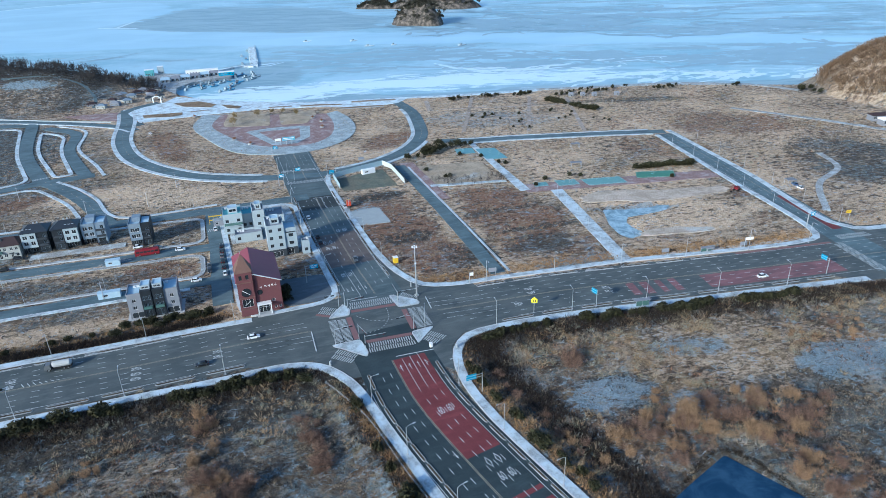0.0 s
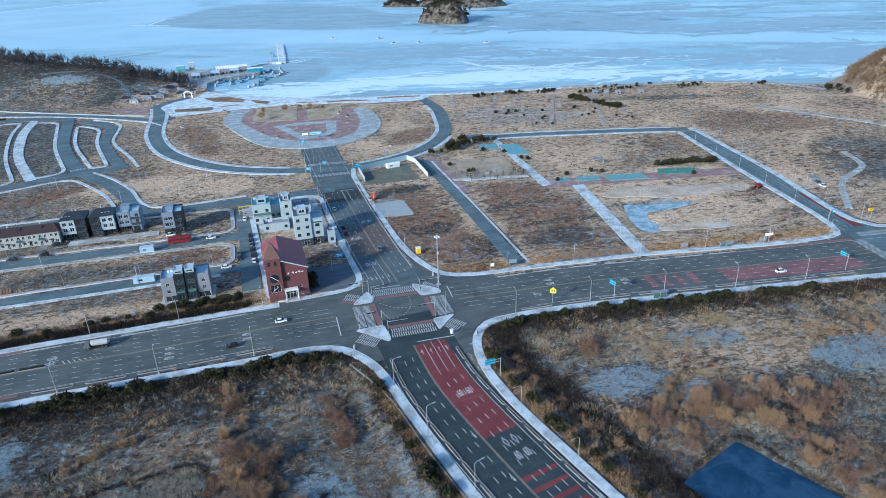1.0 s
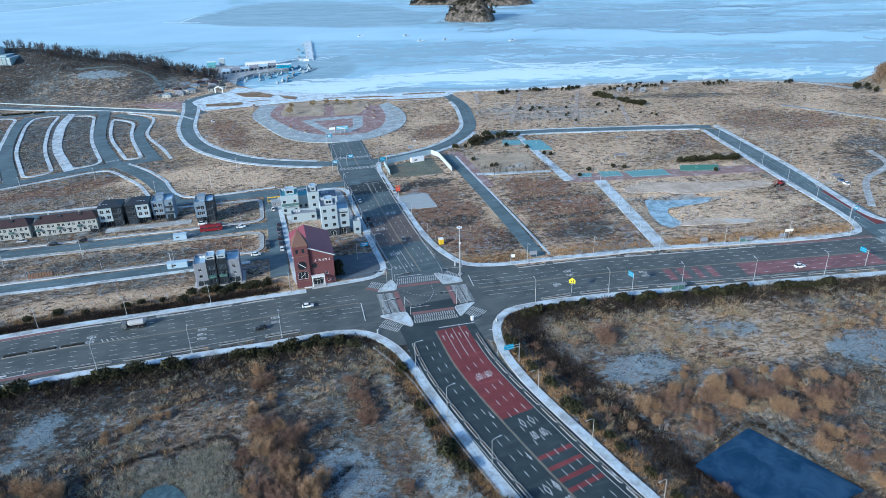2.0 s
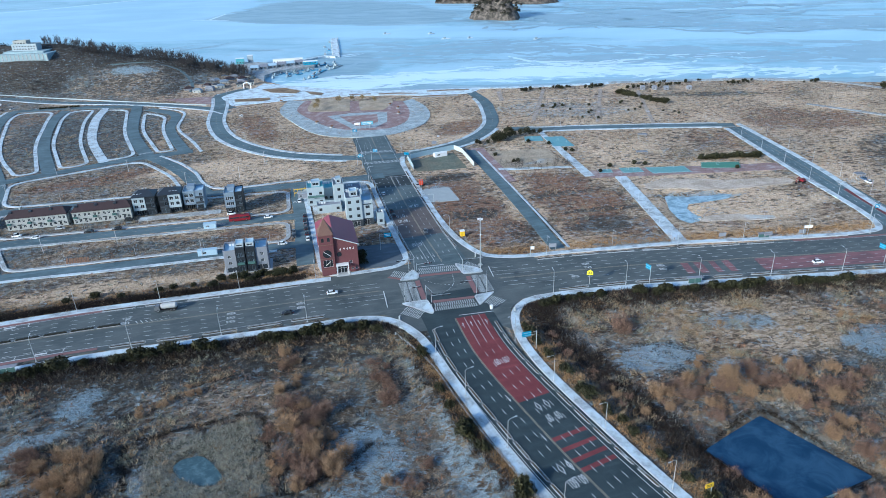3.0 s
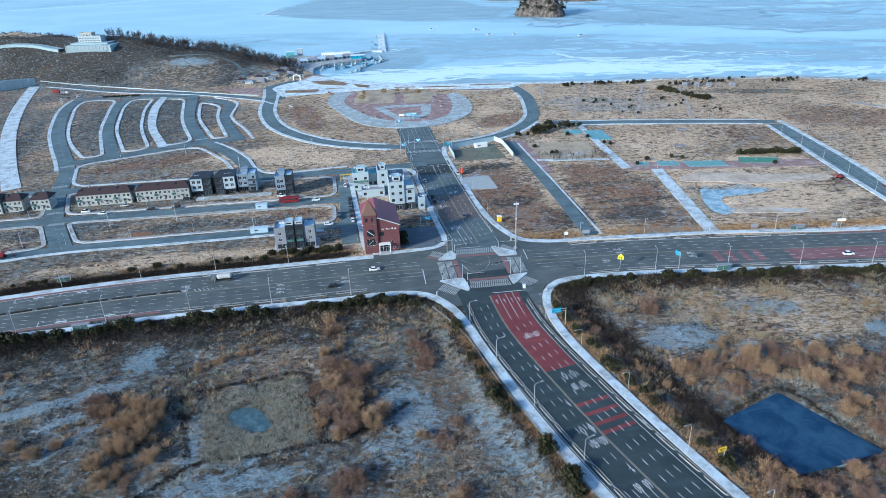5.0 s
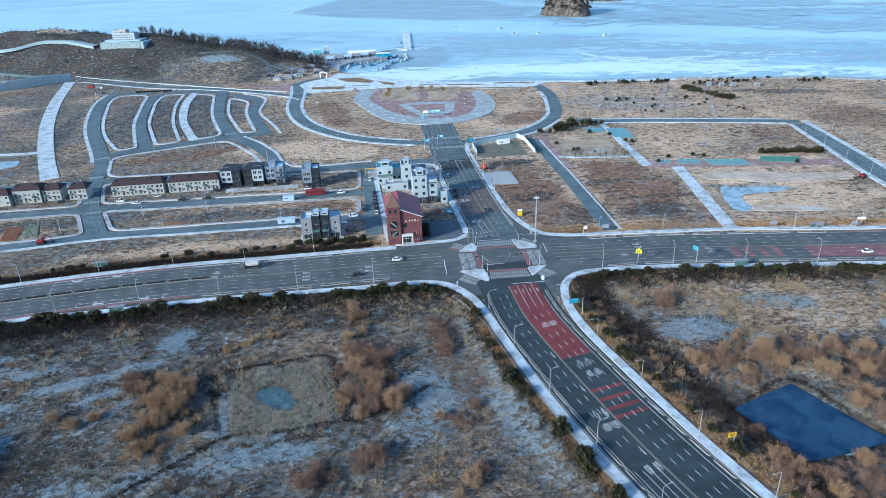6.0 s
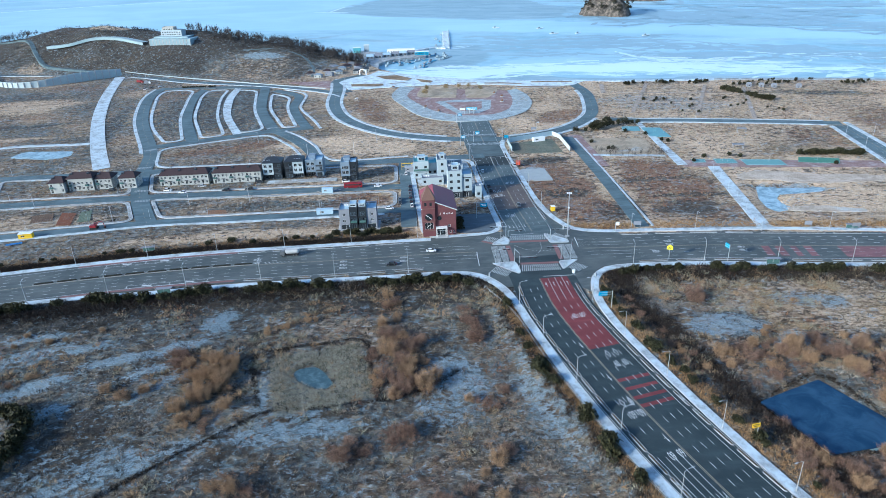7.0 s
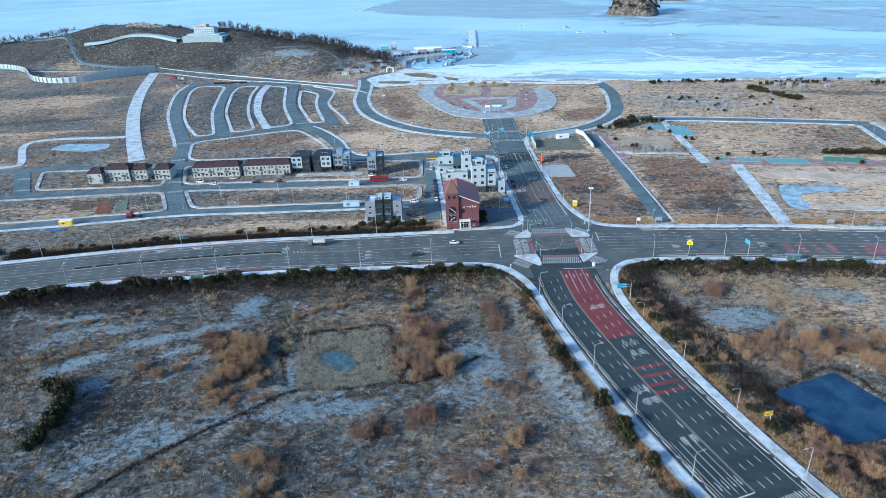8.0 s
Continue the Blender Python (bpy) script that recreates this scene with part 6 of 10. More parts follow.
# ---- building on the hill ----
hz = float(height(np.array([-92.0]), np.array([828.0]))[0])
b = thing("hilltop_building", "long pale building on a walled hilltop platform", "building", pose(-110, 822, hz - 3, 0, 0, -25))
M_RAMPART = plain("pale_rampart", (0.26, 0.35, 0.39), 0.8, wear=0.4, scale=0.25)
boxed("platform", (-10, -10, -8, 42, 22, 0.6), M_RAMPART, b, "pale retaining platform", bevel=0.6)
boxed("upper_platform", (-6, -5, 0.6, 36, 20, 2.4), M_RAMPART, b, bevel=0.3)
for i in range(13):
    boxed("rampart_rib", (-9.6 + 4.2 * i, -10.5, -8, -9.0 + 4.2 * i, -10, 0.4), M_CONC, b)
shell(b, "wall", M_WHITE, 26, 10, 2.4, 8.4, {"f": grid([1.5 + 3 * i for i in range(8)], (3.4, 6.0), 1.8, 1.3)}, 0, 2)
flat_roof(b, 26, 10, 8.4, M_PALE, M_WHITE, 0, 2)
shell(b, "upper_wall", M_CREAM, 14, 8, 8.4, 11.6, {"f": grid([1.5 + 3 * i for i in range(4)], (9.2,), 1.8, 1.3)}, 2, 3)
flat_roof(b, 14, 8, 11.6, M_PALE, M_CREAM, 2, 3)

# ---- vehicles ----
M_TYRE = plain("tyre_rubber", (0.015, 0.015, 0.016), 0.9, wear=0.2)
M_RIM = plain("wheel_rim", (0.35, 0.36, 0.38), 0.35, 0.8)
M_LIGHT = plain("headlamp_lens", (0.6, 0.62, 0.62), 0.15)
M_TAIL = plain("tail_lamp_lens", (0.3, 0.01, 0.01), 0.2)
PAINTS = {n: plain(n + "_car_paint", c, 0.28, 0.1, wear=0.08, spec=0.6) for n, c in
          (("white", (0.72, 0.74, 0.76)), ("black", (0.012, 0.013, 0.016)), ("grey", (0.12, 0.13, 0.14)), ("silver", (0.42, 0.44, 0.46)), ("blue", (0.04, 0.09, 0.2)))}


def wheel(parent, x, y, r=0.33, w=0.22):
    bm = bmesh.new()
    bmesh.ops.create_cone(bm, cap_ends=True, segments=14, radius1=r, radius2=r, depth=w)
    bmesh.ops.transform(bm, matrix=pose(x, y, r, 90), verts=bm.verts[:])
    wh = part("wheel", bm, M_TYRE, parent)
    bm = bmesh.new()
    bmesh.ops.create_cone(bm, cap_ends=True, segments=10, radius1=r * 0.6, radius2=r * 0.6, depth=w + 0.03)
    bmesh.ops.transform(bm, matrix=pose(x, y, r, 90), verts=bm.verts[:])
    part("rim", bm, M_RIM, wh)


def loft(bm, sections):
    """A closed skin over cross-sections, each a list of points."""
    rings = [[bm.verts.new(p) for p in s] for s in sections]
    n = len(rings[0])
    for u, v in zip(rings, rings[1:]):
        for k in range(n):
            bm.faces.new((u[k], u[(k + 1) % n], v[(k + 1) % n], v[k]))
    bm.faces.new(rings[0][::-1])
    bm.faces.new(rings[-1])
    bmesh.ops.recalc_face_normals(bm, faces=bm.faces[:])
    return bm


def car(colour, tall=0.0):
    c = thing("car", colour + " car with dark windows", "car")
    prof = [(-2.2, 0.35, 0.62), (-2.1, 0.25, 0.85), (-1.2, 0.22, 0.92), (1.0, 0.22, 0.92), (1.95, 0.24, 0.78), (2.25, 0.33, 0.6)]
    secs = []
    for x, lo, hi in prof:
        w = 0.9 if abs(x) < 2 else 0.8
        secs.append([(x, -w, lo), (x, w, lo), (x, w, hi - 0.12), (x, w * 0.9, hi + tall * 0.3), (x, -w * 0.9, hi + tall * 0.3), (x, -w, hi - 0.12)])
    part("body", loft(bmesh.new(), secs), PAINTS[colour], c)
    secs = []
    for x, hi, w in ((-1.75, 0.95, 0.8), (-1.2, 1.38, 0.66), (0.35, 1.42, 0.66), (1.15, 0.95, 0.78)):
        secs.append([(x, -0.8, 0.85), (x, 0.8, 0.85), (x, w, hi + tall), (x, -w, hi + tall)])
    part("glazing", loft(bmesh.new(), secs), M_GLASS, c, "dark tinted windows")
    part("roof", box(bmesh.new(), -1.2, -0.64, 1.38 + tall, 0.35, 0.64, 1.46 + tall, 0.03), PAINTS[colour], c)
    for x in (-1.35, 1.4):
        for y in (-0.82, 0.82):
            wheel(c, x, y)
    for y in (-0.6, 0.6):
        boxed("headlight", (2.16, y - 0.18, 0.6, 2.27, y + 0.18, 0.74), M_LIGHT, c)
        boxed("tail_light", (-2.25, y - 0.18, 0.62, -2.14, y + 0.18, 0.78), M_TAIL, c)
    return c


stock = {}


def place_car(colour, x, y, rz, z=0.12, tall=0.0):
    m = pose(x, y, z, 0, 0, rz)
    if (colour, tall) in stock:
        return copy_thing(stock[colour, tall], m)
    c = car(colour, tall)
    c.matrix_basis = m
    stock[colour, tall] = c
    return c


for col, x, y, rz, tall in (("black", 59.0, 300, 77, 0), ("black", 57.4, 293.7, 77, 0.2), ("grey", 56.2, 288.5, 77, 0), ("black", 55.0, 283, 77, 0.2), ("black", 53.8, 276.6, 77, 0), ("white", 52.6, 270, 77, 0.2),
                            ("grey", 48.6, 281, 257, 0.2), ("black", 47.6, 276.5, 257, 0), ("white", 62.0, 322, 77, 0.2), ("white", 41.8, 307.2, -14, 0), ("white", 25.6, 322, -14, 0.2), ("white", -75.1, 346.2, -14, 0.3),
                            ("white", -66.5, 338.8, 166, 0), ("silver", -55.8, 346.2, -14, 0), ("black", -42.5, 334, 166, 0), ("black", -23.5, 341, -14, 0.2), ("black", -29.5, 330.6, 166, 0.2), ("black", -107, 358.8, -14, 0.3),
                            ("black", 12.4, 336.4, -14, 0.2), ("white", 106.1, 309, 77, 0), ("black", 100.5, 283.4, 77, 0.2), ("black", 99.2, 276.5, 77, 0), ("white", 40.5, 270.5, -13, 0), ("grey", 33, 316, -14, 0.2),
                            ("white", 47.0, 212.4, -12.6, 0), ("white", 343, 191, 70, 0.2), ("blue", 346, 196, 70, 0), ("white", 235.5, 138.8, -21, 0.2), ("black", 27, 205.4, 167, 0), ("silver", 128, 312, 257, 0),
                            ("grey", -60.2, 656.2, 150, 0), ("white", -120, 676, 80, 0.2), ("black", -114, 681, 80, 0.2), ("white", -106, 683, 30, 0), ("white", 70, 540, 100, 0), ("grey", 105, 250, 257, 0.2)):
    place_car(col, x, y, rz, 0.25 if 46 < x < 48 and y < 213 or x > 230 and y < 140 or x == 27 else 0.17, tall)


def box_truck(m, label, body, load, length=8.4, tank=False):
    c = thing("truck", label, "truck", m)
    boxed("chassis", (-length / 2, -1.0, 0.6, length / 2, 1.0, 0.9), M_TYRE, c)
    secs = [[(x, -1.15, 0.75), (x, 1.15, 0.75), (x, 1.1, h), (x, -1.1, h)] for x, h in ((length / 2 - 2.0, 2.6), (length / 2 - 0.5, 2.6), (length / 2, 1.7))]
    cab = part("cab", loft(bmesh.new(), secs), body, c)
    boxed("windscreen", (length / 2 - 0.42, -0.95, 1.7, length / 2 - 0.1, 0.95, 2.35), M_GLASS, cab)
    if tank:
        secs = []
        for x, r in ((-length / 2, 0.7), (-length / 2 + 0.5, 1.1), (length / 2 - 2.9, 1.1), (length / 2 - 2.4, 0.7)):
            secs.append([(x, 1.1 * r * math.cos(a * math.pi / 6), 2.0 + r * math.sin(a * math.pi / 6)) for a in range(12)])
        part("tank", loft(bmesh.new(), secs), load, c)
    else:
        boxed("cargo_box", (-length / 2, -1.15, 0.95, length / 2 - 2.3, 1.15, 3.1), load, c, bevel=0.06)
    for x in (length / 2 - 1.3, -length / 2 + 2.4, -length / 2 + 1.1):
        for y in (-1.0, 1.0):
            wheel(c, x, y, 0.48, 0.3)
    return c


box_truck(pose(-14.5, 231.2, 0.25, 0, 0, 166), "white tanker truck with a dark cab on the main road", PAINTS["grey"], M_CONC, tank=True)
box_truck(pose(130.6, 313.0, 0.17, 0, 0, 70), "red and yellow food truck beside the boulevard", M_YELLOW, plain("orange_red_paint", (0.42, 0.06, 0.03), 0.45), 6.0)


def bus():
    c = thing("bus", "red coach parked along the residential street", "bus", pose(28.0, 311.0, 0.15, 0, 0, -14))
    secs = []
    for x, h in ((-5.2, 2.6), (-5.0, 3.1), (5.0, 3.1), (5.3, 2.4)):
        secs.append([(x, -1.2, 0.4), (x, 1.2, 0.4), (x, 1.2, h - 0.2), (x, 1.0, h), (x, -1.0, h), (x, -1.2, h - 0.2)])
    part("body", loft(bmesh.new(), secs), M_RED, c)
    for y in (-1.215, 1.215):
        for k in range(6):
            boxed("window", (-4.6 + k * 1.6, y - 0.012, 1.7, -3.2 + k * 1.6, y + 0.012, 2.5), M_GLASS, c)
    boxed("windscreen", (5.08, -1.0, 1.5, 5.26, 1.0, 2.5), M_GLASS, c)
    for x in (-3.2, 3.4):
        for y in (-1.08, 1.08):
            wheel(c, x, y, 0.5, 0.3)
    boxed("roof_unit", (-2.0, -0.7, 3.1, 1.2, 0.7, 3.35), M_RED, c)


bus()


def digger(m, label):
    c = thing("excavator", label, "excavator", m)
    for y in (-1.0, 1.0):
        secs = [[(x, y - 0.3, z0), (x, y + 0.3, z0), (x, y + 0.3, z1), (x, y - 0.3, z1)] for x, z0, z1 in ((-1.9, 0.3, 0.6), (-1.6, 0, 0.85), (1.6, 0, 0.85), (1.9, 0.3, 0.6))]
        part("track", loft(bmesh.new(), secs), M_TYRE, c)
    boxed("house", (-1.8, -1.2, 1.0, 1.3, 1.2, 2.1), M_RED, c, bevel=0.08)
    cab = boxed("cab", (0.1, 0.1, 2.1, 1.4, 1.2, 3.0), M_RED, c, bevel=0.06)
    boxed("cab_window", (0.3, 0.05, 2.3, 1.46, 1.26, 2.85), M_GLASS, cab)
    boom = part("boom", tube(bmesh.new(), [(1.2, -0.4, 1.6), (3.2, -0.4, 4.0), (5.0, -0.4, 3.6)], 0.24, 0.18), M_RED, c)
    part("arm", tube(bmesh.new(), [(5.0, -0.4, 3.7), (5.6, -0.4, 1.2)], 0.18, 0.14), M_RED, boom)
    boxed("bucket", (5.0, -0.9, 0.3, 6.0, 0.1, 1.2), M_TYRE, boom, bevel=0.08)


digger(pose(-107.3, 299.6, 0.12, 0, 0, -12), "small red excavator parked beside the street")
digger(pose(314.2, 209.3, -0.2, 0, 0, 190), "orange-red excavator on a heap of earth")


# ---- poles, lamps and signs ----
def street_lamp(h=9.5, arm=2.2):
    c = thing("street_lamp", "grey steel street lamp with a single curved arm", "street lamp", group="street lamps")
    part("pole", tube(bmesh.new(), [(0, 0, 0), (0, 0, h * 0.5), (0, 0, h)], 0.13, 0.08), M_STEEL, c)
    part("arm", tube(bmesh.new(), [(0, 0, h - 0.1), (0.6, 0, h + 0.35), (arm, 0, h + 0.5)], 0.06), M_STEEL, c)
    boxed("lamp_head", (arm - 0.2, -0.17, h + 0.42, arm + 0.7, 0.17, h + 0.58), M_STEEL, c, bevel=0.04)
    boxed("base_plate", (-0.3, -0.3, -0.05, 0.3, 0.3, 0.14), M_CONC, c)
    return c


lamp = street_lamp()
first = True


def lamps_along(line, d, s0, s1, step, flip=False, scale=1.0):
    global first
    ln = shift(line, d)
    cum = measure_line(ln)
    s = s0
    while s < min(s1, cum[-1]):
        p, u = at(ln, s, cum)
        ang = math.degrees(math.atan2(u[1], u[0])) + (-90 if d > 0 else 90)
        m = pose(p[0], p[1], 0.15, 0, 0, ang)
        if first:
            lamp.matrix_basis = m
            first = False
        else:
            o = copy_thing(lamp, m)
            o.scale = (scale,) * 3
        s += step


cc = measure_line(CROSS_F)
X = lambda x: float(np.interp(x, CROSS_F[:, 0], cc))
lamps_along(CROSS_F, -16.6, X(-150), X(50), 31)
lamps_along(CROSS_F, 16.8, X(-140), X(44), 31)
lamps_along(CROSS_F, 16.6, X(140), X(285), 30)
lamps_along(CROSS_F, -16.6, X(126), X(262), 30)
lamps_along(SOUTH_F[::-1], 14.2, 42, 190, 26)
lamps_along(SOUTH_F[::-1], -14.2, 40, 190, 26)
lamps_along(BOUL_F, 13.0, 36, 200, 30)
lamps_along(BOUL_F, -13.0, 40, 190, 30)
lamps_along(LOOP_L, 6.5, 10, 400, 34, scale=0.65)
lamps_along(EAST_F, 9.2, 60, 230, 28, scale=0.85)
lamps_along(EAST_F, -9.2, 62, 230, 28, scale=0.85)
for ln in (R1_L, R2_L, R3_L):
    lamps_along(ln, 5.6, 100, 420, 30, scale=0.62)
lamps_along(NS1_L, 6.0, 150, 380, 34, scale=0.62)
lamps_along(PARK_L, 5.8, 10, 150, 26, scale=0.6)
lamps_along(RIM_L, -5.5, 130, 520, 30, scale=0.62)
lamps_along(curve([(233, 266), (198, 182)]), 0.9, 4, 90, 16, scale=0.5)


def signal_pole(m, arm=6.0, h=6.6):
    c = thing("traffic_light", "pale steel traffic signal pole with an overhead arm", "traffic light", m, "signals at the crossing")
    part("pole", tube(bmesh.new(), [(0, 0, 0), (0, 0, h)], 0.14, 0.11), M_STEEL, c)
    part("arm", tube(bmesh.new(), [(0, 0, h - 0.5), (arm, 0, h - 0.1)], 0.09, 0.06), M_STEEL, c)
    for k in (0.62, 0.95):
        sg = boxed("signal_head", (arm * k - 0.65, -0.16, h - 0.75, arm * k + 0.65, 0.12, h - 0.3), M_BLACK, c, bevel=0.04)
        for i in range(4):
            bm = bmesh.new()
            bmesh.ops.create_cone(bm, cap_ends=True, segments=10, radius1=0.12, radius2=0.12, depth=0.06)
            bmesh.ops.transform(bm, matrix=pose(arm * k - 0.48 + 0.32 * i, -0.18, h - 0.52, 90), verts=bm.verts[:])
            part("lens", bm, M_TAIL if i == 0 else M_GLASS, sg)
    boxed("walk_signal", (-0.18, -0.3, 2.6, 0.18, -0.12, 3.3), M_BLACK, c)
    return c


for x, y, rz in ((80.3, 211.4, 60), (82.6, 208.3, -12), (78.2, 189.4, -90), (70.0, 191.4, -12), (101.2, 202.8, 80), (97.9, 184.6, 170), (101.6, 182.8, 60), (108.8, 201.2, 170), (83.6, 213.6, 168), (77.0, 181.4, -20)):
    signal_pole(pose(x, y, 0.3, 0, 0, rz), 5.2 + (int(x * 10) % 3))

c = thing("high_mast", "tall pale high-mast light pole at the corner", "light mast", pose(111.6, 206.4, 0.15))
part("pole", tube(bmesh.new(), [(0, 0, 0), (0, 0, 11), (0, 0, 21.5)], 0.34, 0.16, 8), M_STEEL, c)
boxed("foundation", (-0.7, -0.7, -0.2, 0.7, 0.7, 0.35), M_CONC, c)
hd = part("lamp_ring", tube(bmesh.new(), [(-1.0, 0, 21.3), (1.0, 0, 21.3)], 0.08), M_STEEL, c)
for k in range(6):
    a = k * math.pi / 3
    boxed("floodlight", (math.cos(a) * 0.9 - 0.25, math.sin(a) * 0.9 - 0.25, 21.1, math.cos(a) * 0.9 + 0.25, math.sin(a) * 0.9 + 0.25, 21.5), M_SIGNWHITE, hd)
boxed("camera_box", (-0.3, -0.5, 14.0, 0.3, 0.0, 14.6), M_SIGNWHITE, c)


def bars(parent, name, rows, y, mat):
    """Unreadable writing as plain bars."""
    bm = bmesh.new()
    for x0, z0, x1, z1 in rows:
        box(bm, x0, y - 0.02, z0, x1, y + 0.02, z1)
    part(name, bm, mat, parent)


def gantry(m, w=3.4, h=2.0, up=5.6, arm=3.6, face=None, cat="road sign", label="blue direction sign on a steel cantilever pole"):
    c = thing("road_sign", label, cat, m)
    part("pole", tube(bmesh.new(), [(0, 0, 0), (0, 0, up + h)], 0.16, 0.12), M_STEEL, c)
    part("arm", tube(tube(bmesh.new(), [(0, 0, up + h * 0.75), (arm + w / 2, 0, up + h * 0.75)], 0.08), [(0, 0, up + h * 0.3), (arm + w / 2, 0, up + h * 0.3)], 0.08), M_STEEL, c)
    pn = boxed("panel", (arm - w / 2, -0.2, up, arm + w / 2, -0.12, up + h), face or M_BLUE, c, bevel=0.02)
    bars(pn, "lettering", [(arm - w * 0.4, up + h * 0.62, arm - w * 0.05, up + h * 0.78), (arm + w * 0.05, up + h * 0.62, arm + w * 0.4, up + h * 0.78), (arm - w * 0.3, up + h * 0.25, arm + w * 0.3, up + h * 0.4),
                            (arm - 0.08, up + h * 0.4, arm + 0.08, up + h * 0.62)], -0.22, M_SIGNWHITE)
    return c


gantry(pose(97.6, 140.6, 0.15, 0, 0, 180 - 10), up=5.4)
gantry(pose(79.0, 242.0, 0.15, 0, 0, -12), up=6.0)
gantry(pose(163.2, 159.0, 0.15, 0, 0, 90), up=5.4, arm=1.6, w=2.8)
gantry(pose(259.0, 126.0, 0.15, 0, 0, 80), up=5.4, arm=2.6, w=2.8)
gantry(pose(297.6, 158.8, 0.15, 0, 0, -10), up=5.2, arm=2.6, w=2.8)
gantry(pose(252.6, 159.8, 0.15, 0, 0, -22), w=3.6, h=1.3, up=4.4, arm=1.9, face=M_SIGNWHITE, label="white direction board on a steel pole")
gantry(pose(134.6, 202.8, 0.15, 0, 0, -20), w=1.5, h=1.5, up=3.4, arm=0.9, face=M_SIGNWHITE, label="small white square sign on a steel pole")
gantry(pose(122, 372, 0.15, 0, 0, -12), up=5.2, arm=2.6, w=3.0)
gantry(pose(110.5, 366, 0.15, 0, 0, -12), up=5.2, arm=2.0, w=3.0)
gantry(pose(141.5, 354, 0.15, 0, 0, 168), up=5.2, arm=2.4, w=3.0)
gantry(pose(126.5, 425, 0.15, 0, 0, -12), up=5.2, arm=2.4, w=3.0)


def yellow_sign(m, w=2.4, h=2.4, up=4.2, label="yellow warning sign on a steel pole"):
    c = thing("warning_sign", label, "road sign", m)
    part("pole", tube(bmesh.new(), [(0, 0, 0), (0, 0, up + h)], 0.12), M_STEEL, c)
    bm = bmesh.new()
    pr = [(-w / 2, 0), (w / 2, 0), (w / 2, h * 0.6), (0, h), (-w / 2, h * 0.6)]
    f = [bm.verts.new((x, -0.2, up + z)) for x, z in pr]
    k = [bm.verts.new((x, -0.12, up + z)) for x, z in pr]
    bm.faces.new(f)
    bm.faces.new(k[::-1])
    for i in range(5):
        bm.faces.new((f[i], k[i], k[(i + 1) % 5], f[(i + 1) % 5]))
    pn = part("panel", bm, plain("yellow_green_sign", (0.62, 0.62, 0.03), 0.5, wear=0.08), c)
    bars(pn, "pictogram", [(-w * 0.25, up + h * 0.15, -w * 0.08, up + h * 0.55), (w * 0.08, up + h * 0.15, w * 0.25, up + h * 0.55)], -0.22, M_BLACK)


yellow_sign(pose(141.6, 169.6, 0.15, 0, 0, -40))
for x, y, rz in ((99.6, 64.0, -5), (321.0, 152.0, -25)):
    c = thing("warning_sign", "yellow rectangular road sign on a steel pole", "road sign", pose(x, y, 0.15, 0, 0, rz))
    part("pole", tube(bmesh.new(), [(0, 0, 0), (0, 0, 5.4)], 0.12), M_STEEL, c)
    pn = boxed("panel", (-2.2, -0.2, 3.8, 0.3, -0.12, 5.3), M_YELLOW, c)
    bars(pn, "lettering", [(-1.9, 4.7, 0.0, 4.9), (-1.7, 4.2, -0.2, 4.4)], -0.22, M_BLACK)
for x, y, rz in ((253.0, 160.6, -20), (238.0, 166.2, -20), (219.6, 175.4, -20), (146.6, 203.4, -20), (169.7, 379.5, -15)):
    c = thing("notice_board", "white notice board on two steel posts", "notice board", pose(x, y, 0.15, 0, 0, rz))
    for k in (-1.4, 1.4):
        part("post", tube(bmesh.new(), [(k, 0, 0), (k, 0, 3.4)], 0.08), M_STEEL, c)
    boxed("panel", (-1.7, -0.1, 1.5, 1.7, 0.1, 3.3), M_PALE, c)


def shelter(m, label="pale bus shelter with a flat roof"):
    c = thing("bus_shelter", label, "bus shelter", m)
    for x in (-2.6, 0, 2.6):
        part("post", tube(bmesh.new(), [(x, 0.8, 0), (x, 0.8, 2.6)], 0.07), M_STEEL, c)
    boxed("roof", (-3.2, -0.7, 2.6, 3.2, 1.1, 2.78), M_PALE, c, bevel=0.03)
    boxed("back_panel", (-2.6, 0.76, 0.4, 2.6, 0.84, 2.3), M_BALGLASS, c)
    boxed("bench", (-2.0, 0.2, 0.4, 2.0, 0.6, 0.48), M_STEEL, c)


shelter(pose(-77.3, 258.4, 0.15, 0, 0, -8))
shelter(pose(178.4, 150.4, 0.15, 0, 0, 159))
shelter(pose(236.6, 166.6, 0.15, 0, 0, -20))
shelter(pose(-66.8, 212.4, 0.15, 0, 0, 170))
for x, y, w, rz, mat, lab in ((117.6, 237.0, 2.0, -12, M_YELLOW, "small yellow kiosk beside the pavement"), (-141.8, 298.6, 6.4, -6, M_YELLOW, "yellow cabin with a pale roof beside a field"), (96.9, 171.0, 0.9, 0, M_SIGNWHITE, "small white control cabinet on the kerb"),
                              (159.2, 355.4, 8.5, -2, M_SIGNWHITE, "white site container inside the fence"), (3.0, 276.6, 8.5, -13.5, M_TERRACE, "long pale container lying beside the street"), (9.8, 308.4, 6.0, -13.5, M_TERRACE, "pale container beside heaped rubble")):
    c = thing("kiosk", lab, "cabin", pose(x, y, 0.1, 0, 0, rz))
    d, h = min(w, 2.6), 2.5 if w > 1 else 1.4
    shell(c, "wall", mat, w, d, 0, h, {"f": [(w * 0.2, 0.9, w * 0.25, 0.9)]} if w > 2 else {})
    boxed("roof", (-0.1, -0.1, h, w + 0.1, d + 0.1, h + 0.16), M_SIGNWHITE if mat is M_YELLOW else mat, c)
c = thing("tarpaulin", "blue tarpaulin spread on the grass", "tarpaulin", pose(-142.5, 293.0, -0.05))
bm = bmesh.new()
